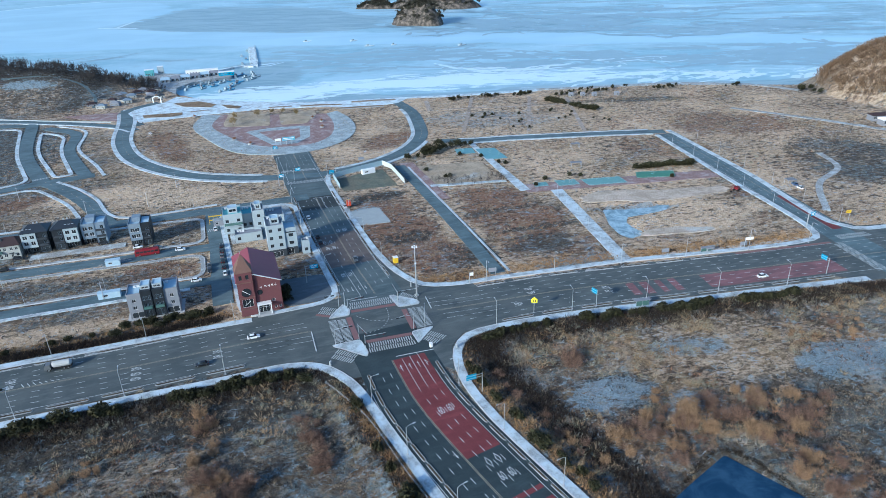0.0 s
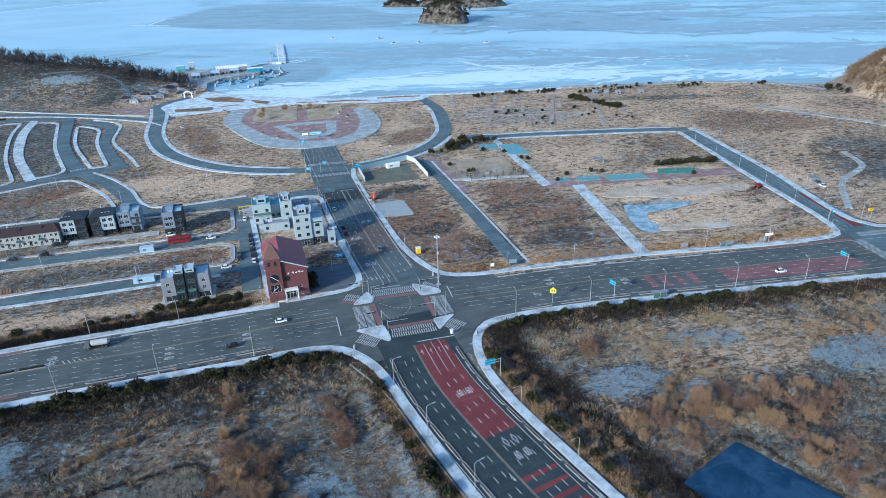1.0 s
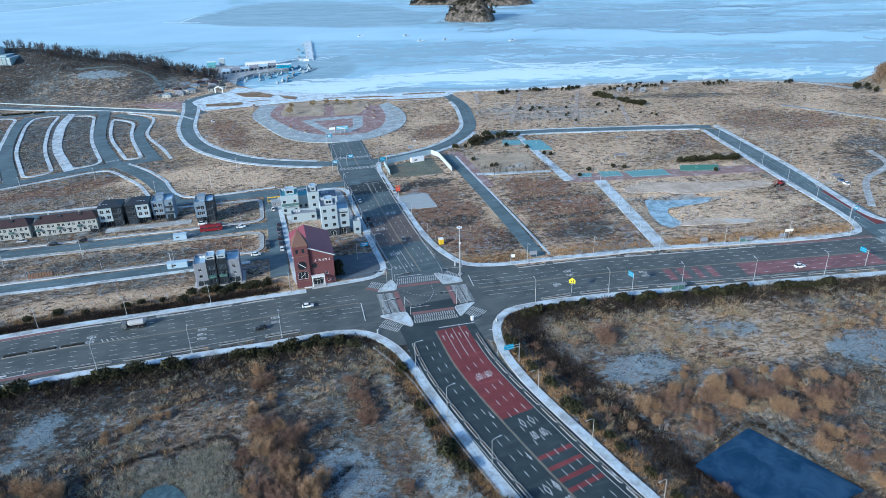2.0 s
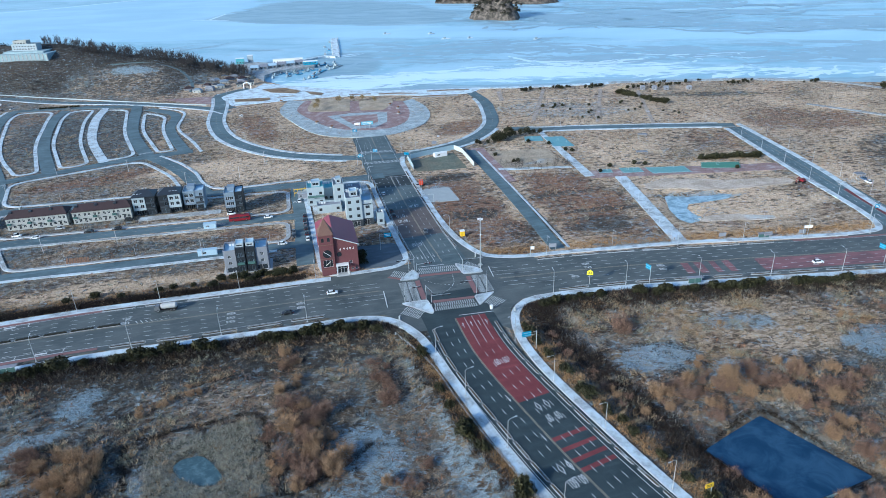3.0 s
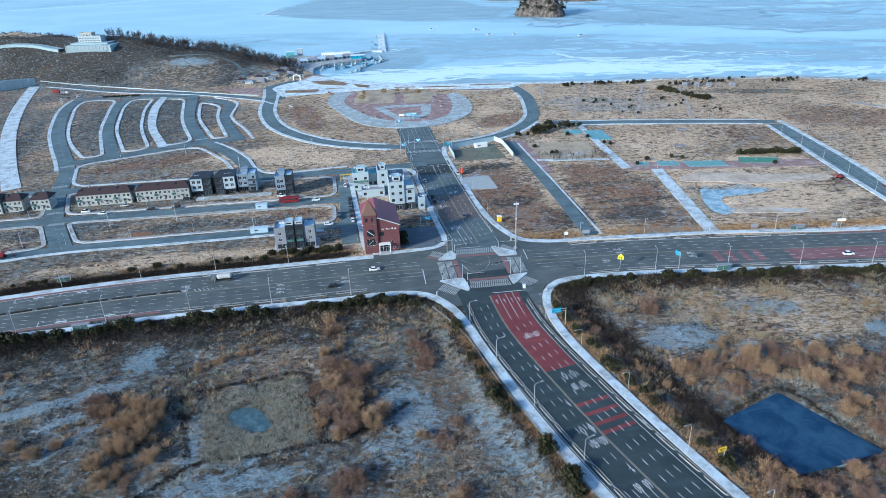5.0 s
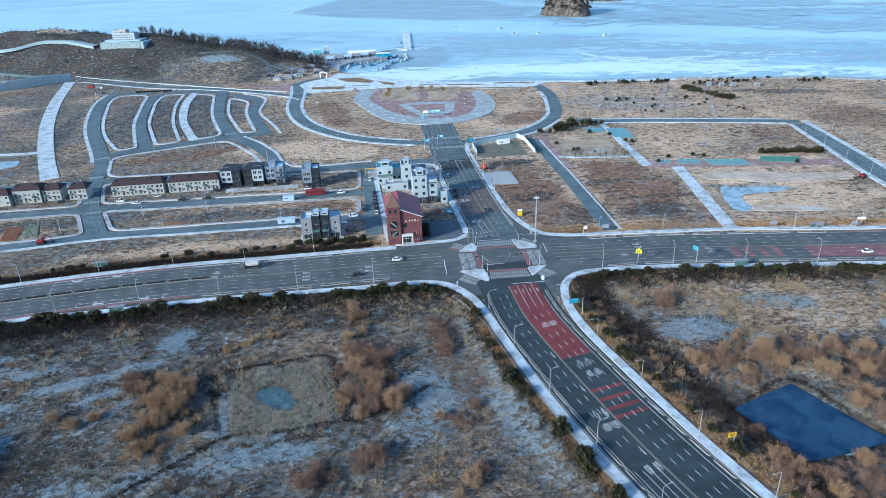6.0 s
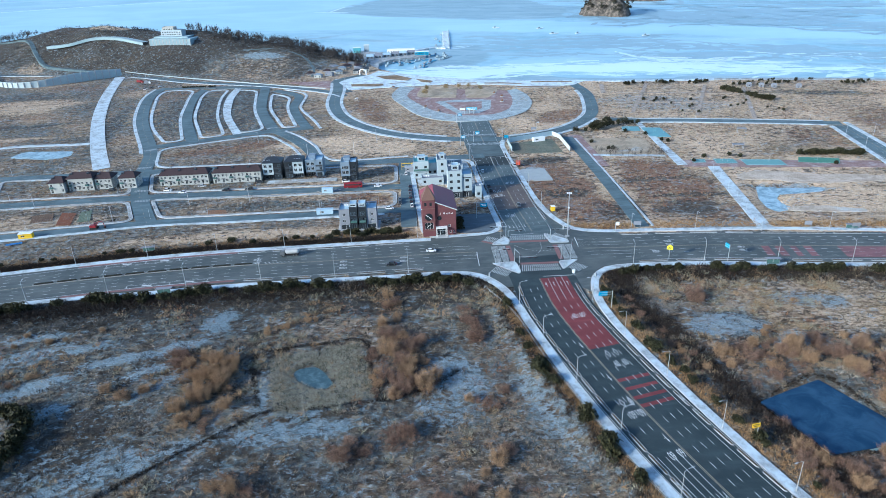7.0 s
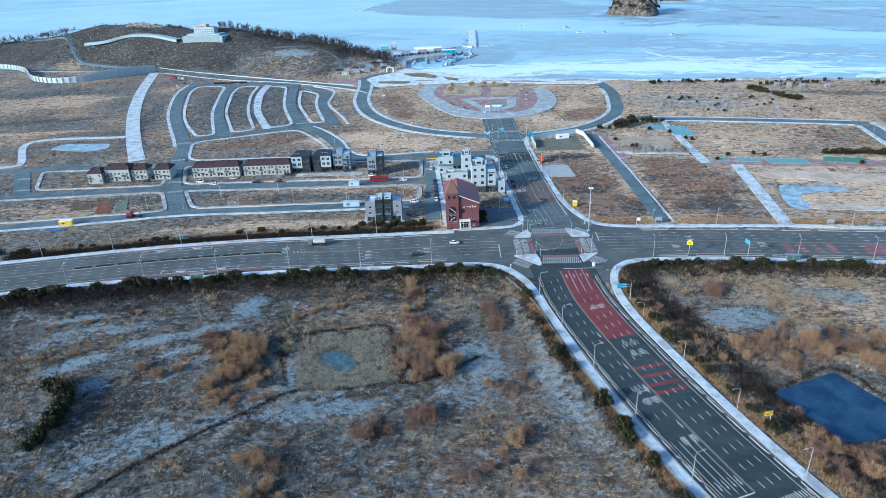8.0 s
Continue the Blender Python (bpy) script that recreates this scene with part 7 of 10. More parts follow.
bmesh.ops.create_grid(bm, x_segments=8, y_segments=5, size=1.0)
for v in bm.verts:
    v.co = Vector((v.co.x * 3.6, v.co.y * 1.2, 0.25 + 0.16 * math.sin(v.co.x * 9) * math.cos(v.co.y * 5)))
part("sheet", bm, plain("blue_tarpaulin", (0.03, 0.16, 0.42), 0.5), c)

# ---- plaza, park and waterside ----
def sheet(name, poly, z, mat, label, category="pavement", r=0.0, depth=0.3, parent=None):
    line = rounded(poly, r, 4) if r else np.array(poly, float)
    ob = part(name, prism(bmesh.new(), [tuple(p) for p in line], z - depth, z), mat, parent)
    if parent is None:
        tagged(ob, label, category, kind="structure")
    PATCHES.append(line)
    return ob


M_GREYDECK = paving("grey_block_paving", (0.33, 0.385, 0.41), (0.39, 0.455, 0.49), 0.4)
M_TEALCOURT = plain("teal_court_surface", (0.13, 0.27, 0.28), 0.7, wear=0.5, scale=0.5)
M_GREENCOURT = plain("green_court_surface", (0.07, 0.19, 0.14), 0.7, wear=0.3, scale=0.5)
M_POOL = plain("pale_blue_play_surface", (0.13, 0.28, 0.32), 0.6, wear=0.35, scale=0.4)
M_SNOWPAVE = paving("snowy_promenade_paving", (0.40, 0.45, 0.49), (0.55, 0.65, 0.72), 0.62)
M_LAWN = soil("dry_lawn", (0.44, 0.375, 0.29), (0.30, 0.255, 0.195), (0.34, 0.265, 0.19), (0.42, 0.47, 0.5), 0.58)
M_LOT = tarmac("shaded_parking_asphalt", (0.075, 0.092, 0.112), (0.10, 0.12, 0.14))

promenade = sheet("promenade", [(70, 583), (65, 641), (100, 648), (116, 668), (139, 636), (158, 610), (202, 570), (247, 547), (279, 533), (320, 512), (396, 482), (392, 475), (318, 505), (284, 524), (268, 513), (238, 519), (205, 545), (159, 568), (118, 577)], 0.10, M_SNOWPAVE, "snow-dusted promenade paving along the shore")
ring_out = curve([(118, 577), (101.5, 540), (101.5, 503), (109, 452), (127, 431), (156, 422.5), (185, 435), (202, 457), (212, 488), (214, 520)], 3.0)
ring_in = curve([(130, 566), (115, 535), (116, 500), (124, 463), (139, 445), (160, 439), (178, 450), (190, 470), (198, 492), (203, 516)], 3.0)


def resampled(line, n):
    cum = measure_line(line)
    s = np.linspace(0, cum[-1], n)
    return np.stack([np.interp(s, cum, line[:, 0]), np.interp(s, cum, line[:, 1])], 1)


ro, ri = resampled(ring_out, 60), resampled(ring_in, 60)
ob = tagged(part("plaza_walk", slab(bmesh.new(), ri, ro, 0.19, 0.4), M_GREYDECK), "pale grey paved walk round the plaza", "pavement", kind="structure")
ROADS.append((ro, 4))
plaza = sheet("plaza", [tuple(p) for p in ri], 0.15, M_PINK, "plaza floor of faded pink block paving")
sheet("plaza_stage", [(131, 500), (150, 500), (170, 492), (177, 486), (166, 458), (152, 447), (136, 452)], 0.20, M_GREYDECK, "pale grey paved centre of the plaza")
sheet("plaza_centre", [(139, 494), (168, 485), (160, 462), (150, 455), (141, 459)], 0.24, M_PINK, "pink paved inner triangle of the plaza")
for poly in ([(122, 524), (124, 536), (138, 568), (154, 562), (166, 548), (152, 507)], [(160, 504), (170, 537), (200, 535), (195, 518), (178, 496)]):
    bed = sheet("lawn_bed", poly, 0.30, M_LAWN, "low kerbed bed of dry lawn on the plaza", "lawn", 3)
M_BEDSOIL = soil("brown_bed_soil", (0.27, 0.205, 0.14), (0.15, 0.115, 0.085), (0.21, 0.15, 0.10), (0.42, 0.47, 0.5), 0.66)
for poly in ([(107, 638), (128, 633), (138, 610), (131, 601), (112, 618)], [(76, 608), (106, 597), (104, 588), (96, 586), (75, 597)], [(141, 606), (154, 588), (149, 580), (142, 588)], [(112, 596), (127, 593.5), (126.5, 591), (111.5, 593)],
             [(196, 557), (212, 551), (227, 539), (226, 536), (210, 546), (195, 553)], [(217, 529), (236, 522), (254, 513), (253, 509.5), (234, 517), (216, 525)], [(238, 543), (256, 537), (273, 527), (272, 523.5), (254, 532), (237, 539)], [(172, 569), (190, 561), (189, 558), (171, 566)]):
    line = rounded(poly, 1.2, 3)
    ccw = np.cross(line[1] - line[0], np.mean(line, 0) - line[0]) > 0
    ln = line if ccw else line[::-1]
    bed = sheet("planting_bed", [tuple(q) for q in ln], 0.42, M_BEDSOIL, "long kerbed bed of dry brown grass on the promenade", "planting bed")
    part("kerb", slab(bmesh.new(), shift(ln, 0.1, True), shift(ln, -0.35, True), 0.50, 0.5, True), M_STRIPKERB, bed)
# parking asphalt whose dark tone also stands in for the church shadow
sheet("church_yard", [(64.5, 227.5), (84, 223.5), (88, 246), (68, 251)], 0.14, M_LOT, "asphalt yard beside the church, toned dark for its shadow", "parking", 4)
sheet("house_yard", [(-18, 342.5), (22, 332.5), (20.6, 327), (-19.4, 337)], 0.16, M_PAVE_BARE, "pale paved forecourt of new houses", "pavement", 1)
sheet("building_yard", [(64, 300), (86, 295), (90, 264), (100, 312), (104, 335), (72, 343)], 0.10, M_PAVE_BARE, "concrete yard between white flats", "pavement", 1)
sheet("park_paving", [(188, 362), (196, 359), (181, 291), (170, 295)], 0.10, M_PINK, "band of pink block paving beside the lane")
sheet("park_walk", [(247.5, 372), (251, 370), (224.5, 275), (219, 277.5)], 0.12, M_PAVE, "pale straight park path")
sheet("park_walk", [(183, 316), (223, 297.5), (222.5, 294.5), (182, 312.5)], 0.115, M_PAVE, "pale straight park path")
sheet("park_band", [(223, 286), (262, 269.5), (330, 240), (326, 228.5), (258, 257), (221, 273)], 0.09, M_PINK, "long pink paved exercise strip in the park")
sheet("play_ground", [(244, 359), (256, 353.5), (250, 330.5), (237.5, 336.5)], 0.14, M_POOL, "pale blue rubber play surface", "playground", 1)
sheet("play_ground", [(233, 367), (244, 362.3), (239.5, 352), (228.5, 357)], 0.14, M_POOL, "pale blue rubber play surface", "playground", 1)
for poly, mt, lab in (([(232.5, 283.5), (240, 280.5), (237, 274.5), (229.5, 277.5)], M_TEALCOURT, "teal exercise court"), ([(245, 279.5), (256, 274.5), (253, 266), (241.5, 271)], M_TEALCOURT, "teal exercise court"), ([(258.5, 272.3), (280, 262.8), (276.5, 252.5), (255.5, 261.8)], M_TEALCOURT, "faded teal sports court"),
                      ([(293.5, 263), (313.3, 252), (306, 243.8), (286, 254.8)], M_GREENCOURT, "green sports court")):
    c = sheet("sports_court", poly, 0.15, mt, lab + " with white lines", "sports court")
    ln = shift(np.array(poly, float), 0.8 if np.cross(np.array(poly[1]) - poly[0], np.array(poly[2]) - poly[1]) > 0 else -0.8, True)
    part("court_line", slab(bmesh.new(), shift(ln, 0.15, True), ln, 0.165, 0.02, True), M_WHITE_LINE, c)
sheet("lawn", [(190, 352), (232, 335), (220, 298), (182, 316)], 0.04, M_LAWN, "dry frosted park lawn", "lawn", 3)
for a, b, w in (((262, 400), (330, 490), 3), ((300, 372), (372, 462), 3), ((285, 470), (378, 420), 3), ((262, 440), (350, 396), 2.5), ((330, 345), (395, 440), 3), ((292, 505), (275, 470), 4)):
    u = (np.array(b) - a) / np.linalg.norm(np.array(b) - a)
    n = np.array([-u[1], u[0]]) * w / 2
    sheet("park_walk", [tuple(a + n), tuple(a - n), tuple(b - n), tuple(b + n)], 0.11, M_SANDPATH, "pale sandy park path")
road("path", "pale gravel track across the field", [(325, 165), (360, 190), (395, 200), (412, 222)], 3.5, M_PAVE_BARE, category="path", z=0.06)
road("path", "pale narrow farm track", [(470, 330), (488, 270), (500, 215), (520, 160)], 5, M_PAVE_BARE, category="path", z=0.07)
road("path", "pale gravel shore road", [(396, 482), (450, 452), (508, 424), (560, 372), (568, 335)], 7, M_PAVE_BARE, category="path", z=0.08)
road("path", "worn dark track beside the lane", [(176, 300), (171, 272), (158, 214)], 2.0, M_ASPHALT, category="path", z=0.05)

M_SAND = soil("pale_sandy_track", (0.56, 0.49, 0.42), (0.38, 0.325, 0.27), (0.46, 0.39, 0.31), (0.50, 0.53, 0.55), 0.56)
for poly in ([(237.2, 249.2), (252.5, 252.6), (267.7, 244.8), (281.4, 232.8), (301.5, 224.6), (315.6, 216.2), (309.5, 210.6), (291.6, 215.9), (275.2, 220.3), (261.9, 224.8), (250.4, 236.8), (235.2, 242.2)], [(230.1, 199.4), (247.1, 195.2), (262.9, 183.8), (260.7, 180.9), (241.4, 188.7), (227.4, 195.4)]):
    rw = np.random.RandomState(len(poly))
    ln = rounded(poly, 6.0, 5)
    ln = ln + rw.normal(0, 0.45, ln.shape)
    sheet("sandy_track", [tuple(p) for p in ln], 0.13, M_SAND, "pale trampled sandy ground on the pit plot", "path")
# water
k = Mat("frozen_pond", 0.35, 0, 0.12)
k.colour(k.mix(k.band(k.noise(0.12, 6, 0.65, distort=0.8), 0.35, 0.7), (0.010, 0.034, 0.078), (0.032, 0.074, 0.135)))
M_POND = k.bump(k.noise(1.2, 4), 0.06, 0.05).m
k = Mat("milky_ice", 0.3, 0, 0.4)
k.colour(k.mix(k.band(k.noise(0.2, 7, 0.7, distort=1.0), 0.35, 0.65), (0.10, 0.17, 0.21), (0.36, 0.47, 0.54)))
M_ICE = k.m
k = Mat("teal_pool_ice", 0.4, 0, 0.15)
k.colour(k.mix(k.band(k.noise(0.5, 6, 0.7), 0.4, 0.7), (0.045, 0.080, 0.098), (0.11, 0.165, 0.19)))
M_POOLICE = k.m
for poly, z, mat, lab in ((POND_E, -2.5, M_POND, "dark blue frozen pond among scrub"), (POND_W, -2.55, M_POOLICE, "small milky frozen pool in reeds"), (PIT, -1.30, M_ICE, "pale ice in an excavated pit")):
    sheet("pond", [tuple((np.array(p) - np.mean(poly, 0)) * 1.0 + np.mean(poly, 0)) for p in poly], z, mat, lab, "water", 2.0 if poly is POND_W else 1.0, 0.2)

# gate board at the plaza
c = thing("gate_sign", "blue and white welcome board on posts at the plaza", "sign board", pose(146, 447, 0.2, 0, 0, -14))
for x in (-1.6, 1.6):
    part("post", tube(bmesh.new(), [(x, 0, 0), (x, 0, 3.2)], 0.2), M_STEEL, c)
pn = boxed("board", (-4.4, -0.3, 3.0, 4.4, 0.3, 5.4), plain("blue_board", (0.12, 0.34, 0.46), 0.5), c, bevel=0.05)
bars(pn, "lettering", [(-3.8, 4.4, -0.4, 4.8), (0.2, 4.4, 3.8, 4.8), (-3.0, 3.5, 3.0, 3.8)], -0.33, M_SIGNWHITE)
boxed("side_board", (-9.4, -0.2, 3.4, -5.2, 0.2, 5.0), M_SIGNWHITE, c)
for x in (-9.0, -5.6):
    part("post", tube(bmesh.new(), [(x, 0, 0), (x, 0, 3.6)], 0.14), M_STEEL, c)
c = thing("entrance_arch", "white arch gate at the harbour road", "arch", pose(96, 652, 0.1, 0, 0, -35) @ Matrix.Scale(0.72, 4))
for x in (-5, 5):
    boxed("pillar", (x - 0.6, -0.6, 0, x + 0.6, 0.6, 6.5), M_SIGNWHITE, c, bevel=0.05)
part("beam", tube(bmesh.new(), [(-5.6, 0, 6.2), (-2.5, 0, 7.6), (0, 0, 8.0), (2.5, 0, 7.6), (5.6, 0, 6.2)], 0.6, n=6), M_SIGNWHITE, c)


# hoarding round the building site
def hoarding(pts, h, mat, label, step=2.4):
    c = thing("site_fence", label, "fence")
    for a, b in zip(pts, pts[1:]):
        a, b = np.array(a, float), np.array(b, float)
        L = np.linalg.norm(b - a)
        n = max(1, int(L / step))
        ang = math.degrees(math.atan2(*(b - a)[::-1]))
        for i in range(n):
            p = a + (b - a) * i / n
            w = L / n
            m = pose(p[0], p[1], 0, 0, 0, ang)
            part("panel", box(bmesh.new(), 0.04, -0.03, 0.05, w - 0.04, 0.03, h + 0.06 * (i % 2), m=m), mat, c)
            part("post", box(bmesh.new(), -0.06, 0.03, -0.1, 0.06, 0.15, h - 0.1, m=m), M_STEEL, c)
    return c


hoarding([(138, 341), (142.5, 361), (155, 363.5), (178, 366)], 3.0, plain("white_hoarding", (0.33, 0.44, 0.50), 0.5, wear=0.2), "pale blue-white sheet fence round a building plot")
hoarding([(178, 366), (179, 356), (172.5, 327)], 3.0, plain("white_hoarding_side", (0.45, 0.50, 0.53), 0.5, wear=0.2), "white sheet fence along the lane")

# bare building plot inside the fence, and a concrete slab beside it
sheet("building_plot", [(142, 357.5), (138, 336), (168, 327), (174, 359)], 0.05, soil("greenish_site_soil", (0.17, 0.19, 0.155), (0.11, 0.13, 0.115), (0.19, 0.165, 0.125), (0.36, 0.42, 0.46), 0.62), "greenish bare soil of a fenced building plot", "plot", 2)
sheet("concrete_slab", [(128, 305), (143, 302), (139, 280), (124, 285)], 0.06, plain("frosted_slab", (0.30, 0.33, 0.34), 0.85, wear=0.4, scale=0.25), "pale frosted concrete slab on waste ground", "slab", 2)


def draped(name, label, pts, w, mat, category="road", up=0.35):
    """A roadway laid over rising ground, with a skirt down into it."""
    line = curve(pts, 5.0)
    l, r = shift(line, w / 2), shift(line, -w / 2)
    z = np.max([height(q[:, 0], q[:, 1]) for q in (l, line, r)], 0) + up
    z = np.convolve(np.pad(z, 2, mode="edge"), np.ones(5) / 5, "valid") + 0.25
    bm = bmesh.new()
    rows = [[bm.verts.new((p[0], p[1], zz - d)) for p, d in ((a, 3.0), (a, 0), (b, 0), (b, 3.0))] for a, b, zz in zip(l, r, z)]
    for a, b in zip(rows, rows[1:]):
        for i in range(3):
            bm.faces.new((a[i], a[i + 1], b[i + 1], b[i]))
    bmesh.ops.recalc_face_normals(bm, faces=bm.faces)
    PATCHES.append(np.concatenate([l, r[::-1]]))
    return tagged(part(name, bm, mat), label, category, kind="structure")


draped("road", "grey road climbing to the hilltop building", [(-243, 880), (-217, 868), (-190, 864), (-158, 848), (-128, 824)], 9, M_RAMPART, up=-0.2)
draped("road", "narrow grey road along the foot of the hill", [(-340, 985), (-300, 950), (-274, 922), (-258, 878), (-243, 845), (-213, 820), (-186, 800)], 5, M_LANE)
draped("path", "pale farm track curving round a clearing on the hill", [(-20, 764), (10, 758), (30.6, 746.8), (43.6, 732), (49.2, 707), (49.5, 687), (44, 664)], 2.6, M_LANE, "path", up=-0.15)
M_PARAPET = plain("pale_parapet", (0.30, 0.36, 0.39), 0.8, wear=0.25, scale=0.4)
pw = curve([(-150, 780), (-95, 733), (-39, 681), (11, 633), (50, 599)], 6.0)
ob = tagged(part("parapet_wall", slab(bmesh.new(), shift(pw, 0.4), pw, np.maximum(0.8, height(pw[:, 0], pw[:, 1]) + 0.8), 1.6), M_PARAPET), "low pale parapet wall along the hill-foot road", "wall", kind="structure")
# retaining wall on the western rise
M_BLUECONC = plain("weathered_concrete", (0.35, 0.42, 0.455), 0.85, wear=0.4, scale=0.35)
wl = curve([(-400, 900), (-349, 888), (-312, 850), (-280, 775), (-250, 748), (-229, 744), (-210, 750), (-190, 757), (-170, 765), (-153, 772)], 6.0)
wall_top = np.interp(wl[:, 0], [-240, -210, -190, -170, -153], [5.5, 8.0, 11.0, 9.5, 7.5])
wall_top = np.convolve(np.pad(wall_top, 3, mode="edge"), np.ones(7) / 7, "valid")
ob = tagged(part("retaining_wall", slab(bmesh.new(), shift(wl, 0.6), wl, wall_top, 12.0), M_BLUECONC), "tall winding concrete retaining wall with buttress ribs", "retaining wall", kind="structure")
cum = measure_line(wl)
for s in np.arange(4, cum[-1], 7.0):
    p, u = at(wl, s, cum)
    part("rib", box(bmesh.new(), -0.4, -0.9, -0.5, 0.4, 0.0, float(np.interp(s, cum, wall_top)) - 0.3, m=pose(p[0], p[1], 0, 0, 0, math.degrees(math.atan2(u[1], u[0])))), M_CONC, ob)
sheet("terrace_pond", [(-188, 462), (-160, 446), (-146, 449), (-146, 462), (-180, 474)], 0.05, M_ICE, "pale frozen basin on the terrace", "water", 4)

# ploughed vegetable plots by the western houses
for poly, col, lab in (([(-142, 321), (-131, 320.5), (-132.5, 332), (-143, 331)], (0.15, 0.10, 0.07), "bare brown vegetable plot"), ([(-128, 312.5), (-120.5, 310), (-120.5, 327), (-128.5, 331)], (0.2, 0.085, 0.05), "ridged rust-brown vegetable plot"),
                       ([(-118, 313), (-111.5, 313), (-113, 329), (-118.5, 328.5)], (0.16, 0.2, 0.15), "green netted vegetable plot"), ([(-52, 305), (-42.5, 302), (-42, 296.5), (-52, 299)], (0.26, 0.15, 0.09), "rows of brown timber and soil ridges")):
    p = np.array(poly, float)
    c = thing("vegetable_plot", lab, "garden plot")
    mt = plain("tilled_soil", col, 0.95, wear=0.45, scale=1.2)
    for i in range(9):
        t0, t1 = (i + 0.1) / 9, (i + 0.8) / 9
        a0, a1, b0, b1 = p[0] + (p[1] - p[0]) * t0, p[0] + (p[1] - p[0]) * t1, p[3] + (p[2] - p[3]) * t0, p[3] + (p[2] - p[3]) * t1
        bm = bmesh.new()
        slab(bm, np.array([a0, b0]), np.array([a1, b1]), 0.16, 0.4)
        part("ridge", bm, mt, c)

# ---- pier, quay and boats ----
M_BOAT = plain("boat_hull", (0.30, 0.37, 0.41), 0.5)
M_BOATBLUE = plain("blue_boat_hull", (0.08, 0.28, 0.45), 0.5)
sheet("quay", [(100, 652), (108, 644), (116, 672), (126, 716), (146, 736), (190, 742), (188, 756), (150, 792), (122, 822), (106, 800), (112, 720)], -0.4, M_PAVE_BARE, "grey concrete harbour quay", "quay", 4, 4.5)
pl = curve([(150, 775), (175, 790), (200, 803), (222, 809), (232, 800)], 5)
tagged(part("pier", slab(bmesh.new(), shift(pl, 3.2), shift(pl, -3.2), -1.6, 3.0), M_SNOWPAVE), "snow-covered low stone causeway", "pier", kind="structure")
c = thing("jetty", "pale floating jetty with moored boats", "jetty", pose(232, 800, -2.6, 0, 0, -16))
for k in range(9):
    boxed("pontoon", (-4, k * 18, -1.2, 4, k * 18 + 17, 0.9), M_SNOWPAVE, c, bevel=0.2)
for k in range(8):
    part("mooring_post", tube(bmesh.new(), [(-4.6 + 9.2 * (k % 2), k * 20 + 6, -2), (-4.6 + 9.2 * (k % 2), k * 20 + 6, 4.5)], 0.4), M_STEEL, c)


def boat(m, L, hull, label):
    c = thing("fishing_boat", label, "boat", m, "small fishing boats")
    secs = []
    for x, w, lo, hi in ((-0.5, 0.16, 0.1, 0.95), (-0.3, 0.19, 0, 0.85), (0.15, 0.18, 0, 0.9), (0.5, 0.01, 0.4, 1.3)):
        secs.append([(x * L, -w * L * 0.6, lo), (x * L, w * L * 0.6, lo), (x * L, w * L, hi), (x * L, -w * L, hi)])
    part("hull", loft(bmesh.new(), secs), hull, c)
    cb = boxed("cabin", (-0.3 * L, -0.1 * L, 0.8, -0.05 * L, 0.1 * L, 2.6), M_PALE if hull is M_BOATBLUE else M_BOAT, c, bevel=0.08)
    boxed("cabin_window", (-0.28 * L, -0.105 * L, 1.7, -0.04 * L, 0.105 * L, 2.2), M_GLASS, cb)
    part("mast", tube(bmesh.new(), [(-0.1 * L, 0, 2.5), (-0.1 * L, 0, 4.6)], 0.06), M_STEEL, c)


for i, (x, y, rz, L) in enumerate(((140, 724, 30, 9), (148, 728, 20, 8), (156, 731, 15, 10), (164, 733, 25, 8), (172, 735, 10, 9), (180, 735, 40, 8), (134, 712, 60, 8), (152, 720, 35, 9), (162, 724, 0, 8), (174, 726, 15, 9), (184, 728, -10, 8), (194, 748, 80, 9), (150, 708, 25, 8), (163, 714, 10, 9), (205, 742, 20, 11), (208, 728, 30, 10), (198, 755, 10, 12), (196, 768, 15, 10), (215, 748, 40, 9), (190, 720, -10, 11), (180, 706, -20, 9), (226, 830, 80, 10), (240, 860, 75, 10), (243, 890, 80, 11), (262, 930, 75, 9),
                                   (176, 700, 40, 9), (168, 690, 55, 10), (160, 682, 60, 8), (186, 712, 30, 10), (200, 724, 70, 8), (214, 736, 10, 11), (206, 760, 60, 9), (218, 764, 45, 8), (190, 782, 80, 9), (172, 684, 20, 8), (234, 818, 85, 9), (248, 872, 80, 9),
                                   (360, 960, -20, 12), (415, 918, 10, 12), (409, 856, -15, 13), (440, 842, 5, 9), (508, 776, 0, 12))):
    boat(pose(x, y, -3.5, 0, 0, rz), L, M_SIGNWHITE if x > 340 else M_BOATBLUE if i % 3 == 1 else M_BOAT, "small blue fishing boat on the ice" if i % 3 == 1 and x < 340 else "small white fishing boat on the ice")
for i in range(6):
    x, y = 118 + 10.5 * i, 752 + 1.5 * i
    b = thing("market_stall", "harbour stall with a pale pitched roof", "stall", pose(x, y, -0.4, 0, 0, -12), "row of harbour stalls")
    shell(b, "wall", M_SLATE, 9.0, 12.0, 0, 3.0, {"f": [(1, 0.3, 2.6, 2.2), (5.2, 0.3, 2.6, 2.2)]})
    hip_roof(b, 9.0, 12.0, 3.0, 1.8, M_TERRACE if i % 2 == 0 else M_PALE, 0.4, hip=0.5)
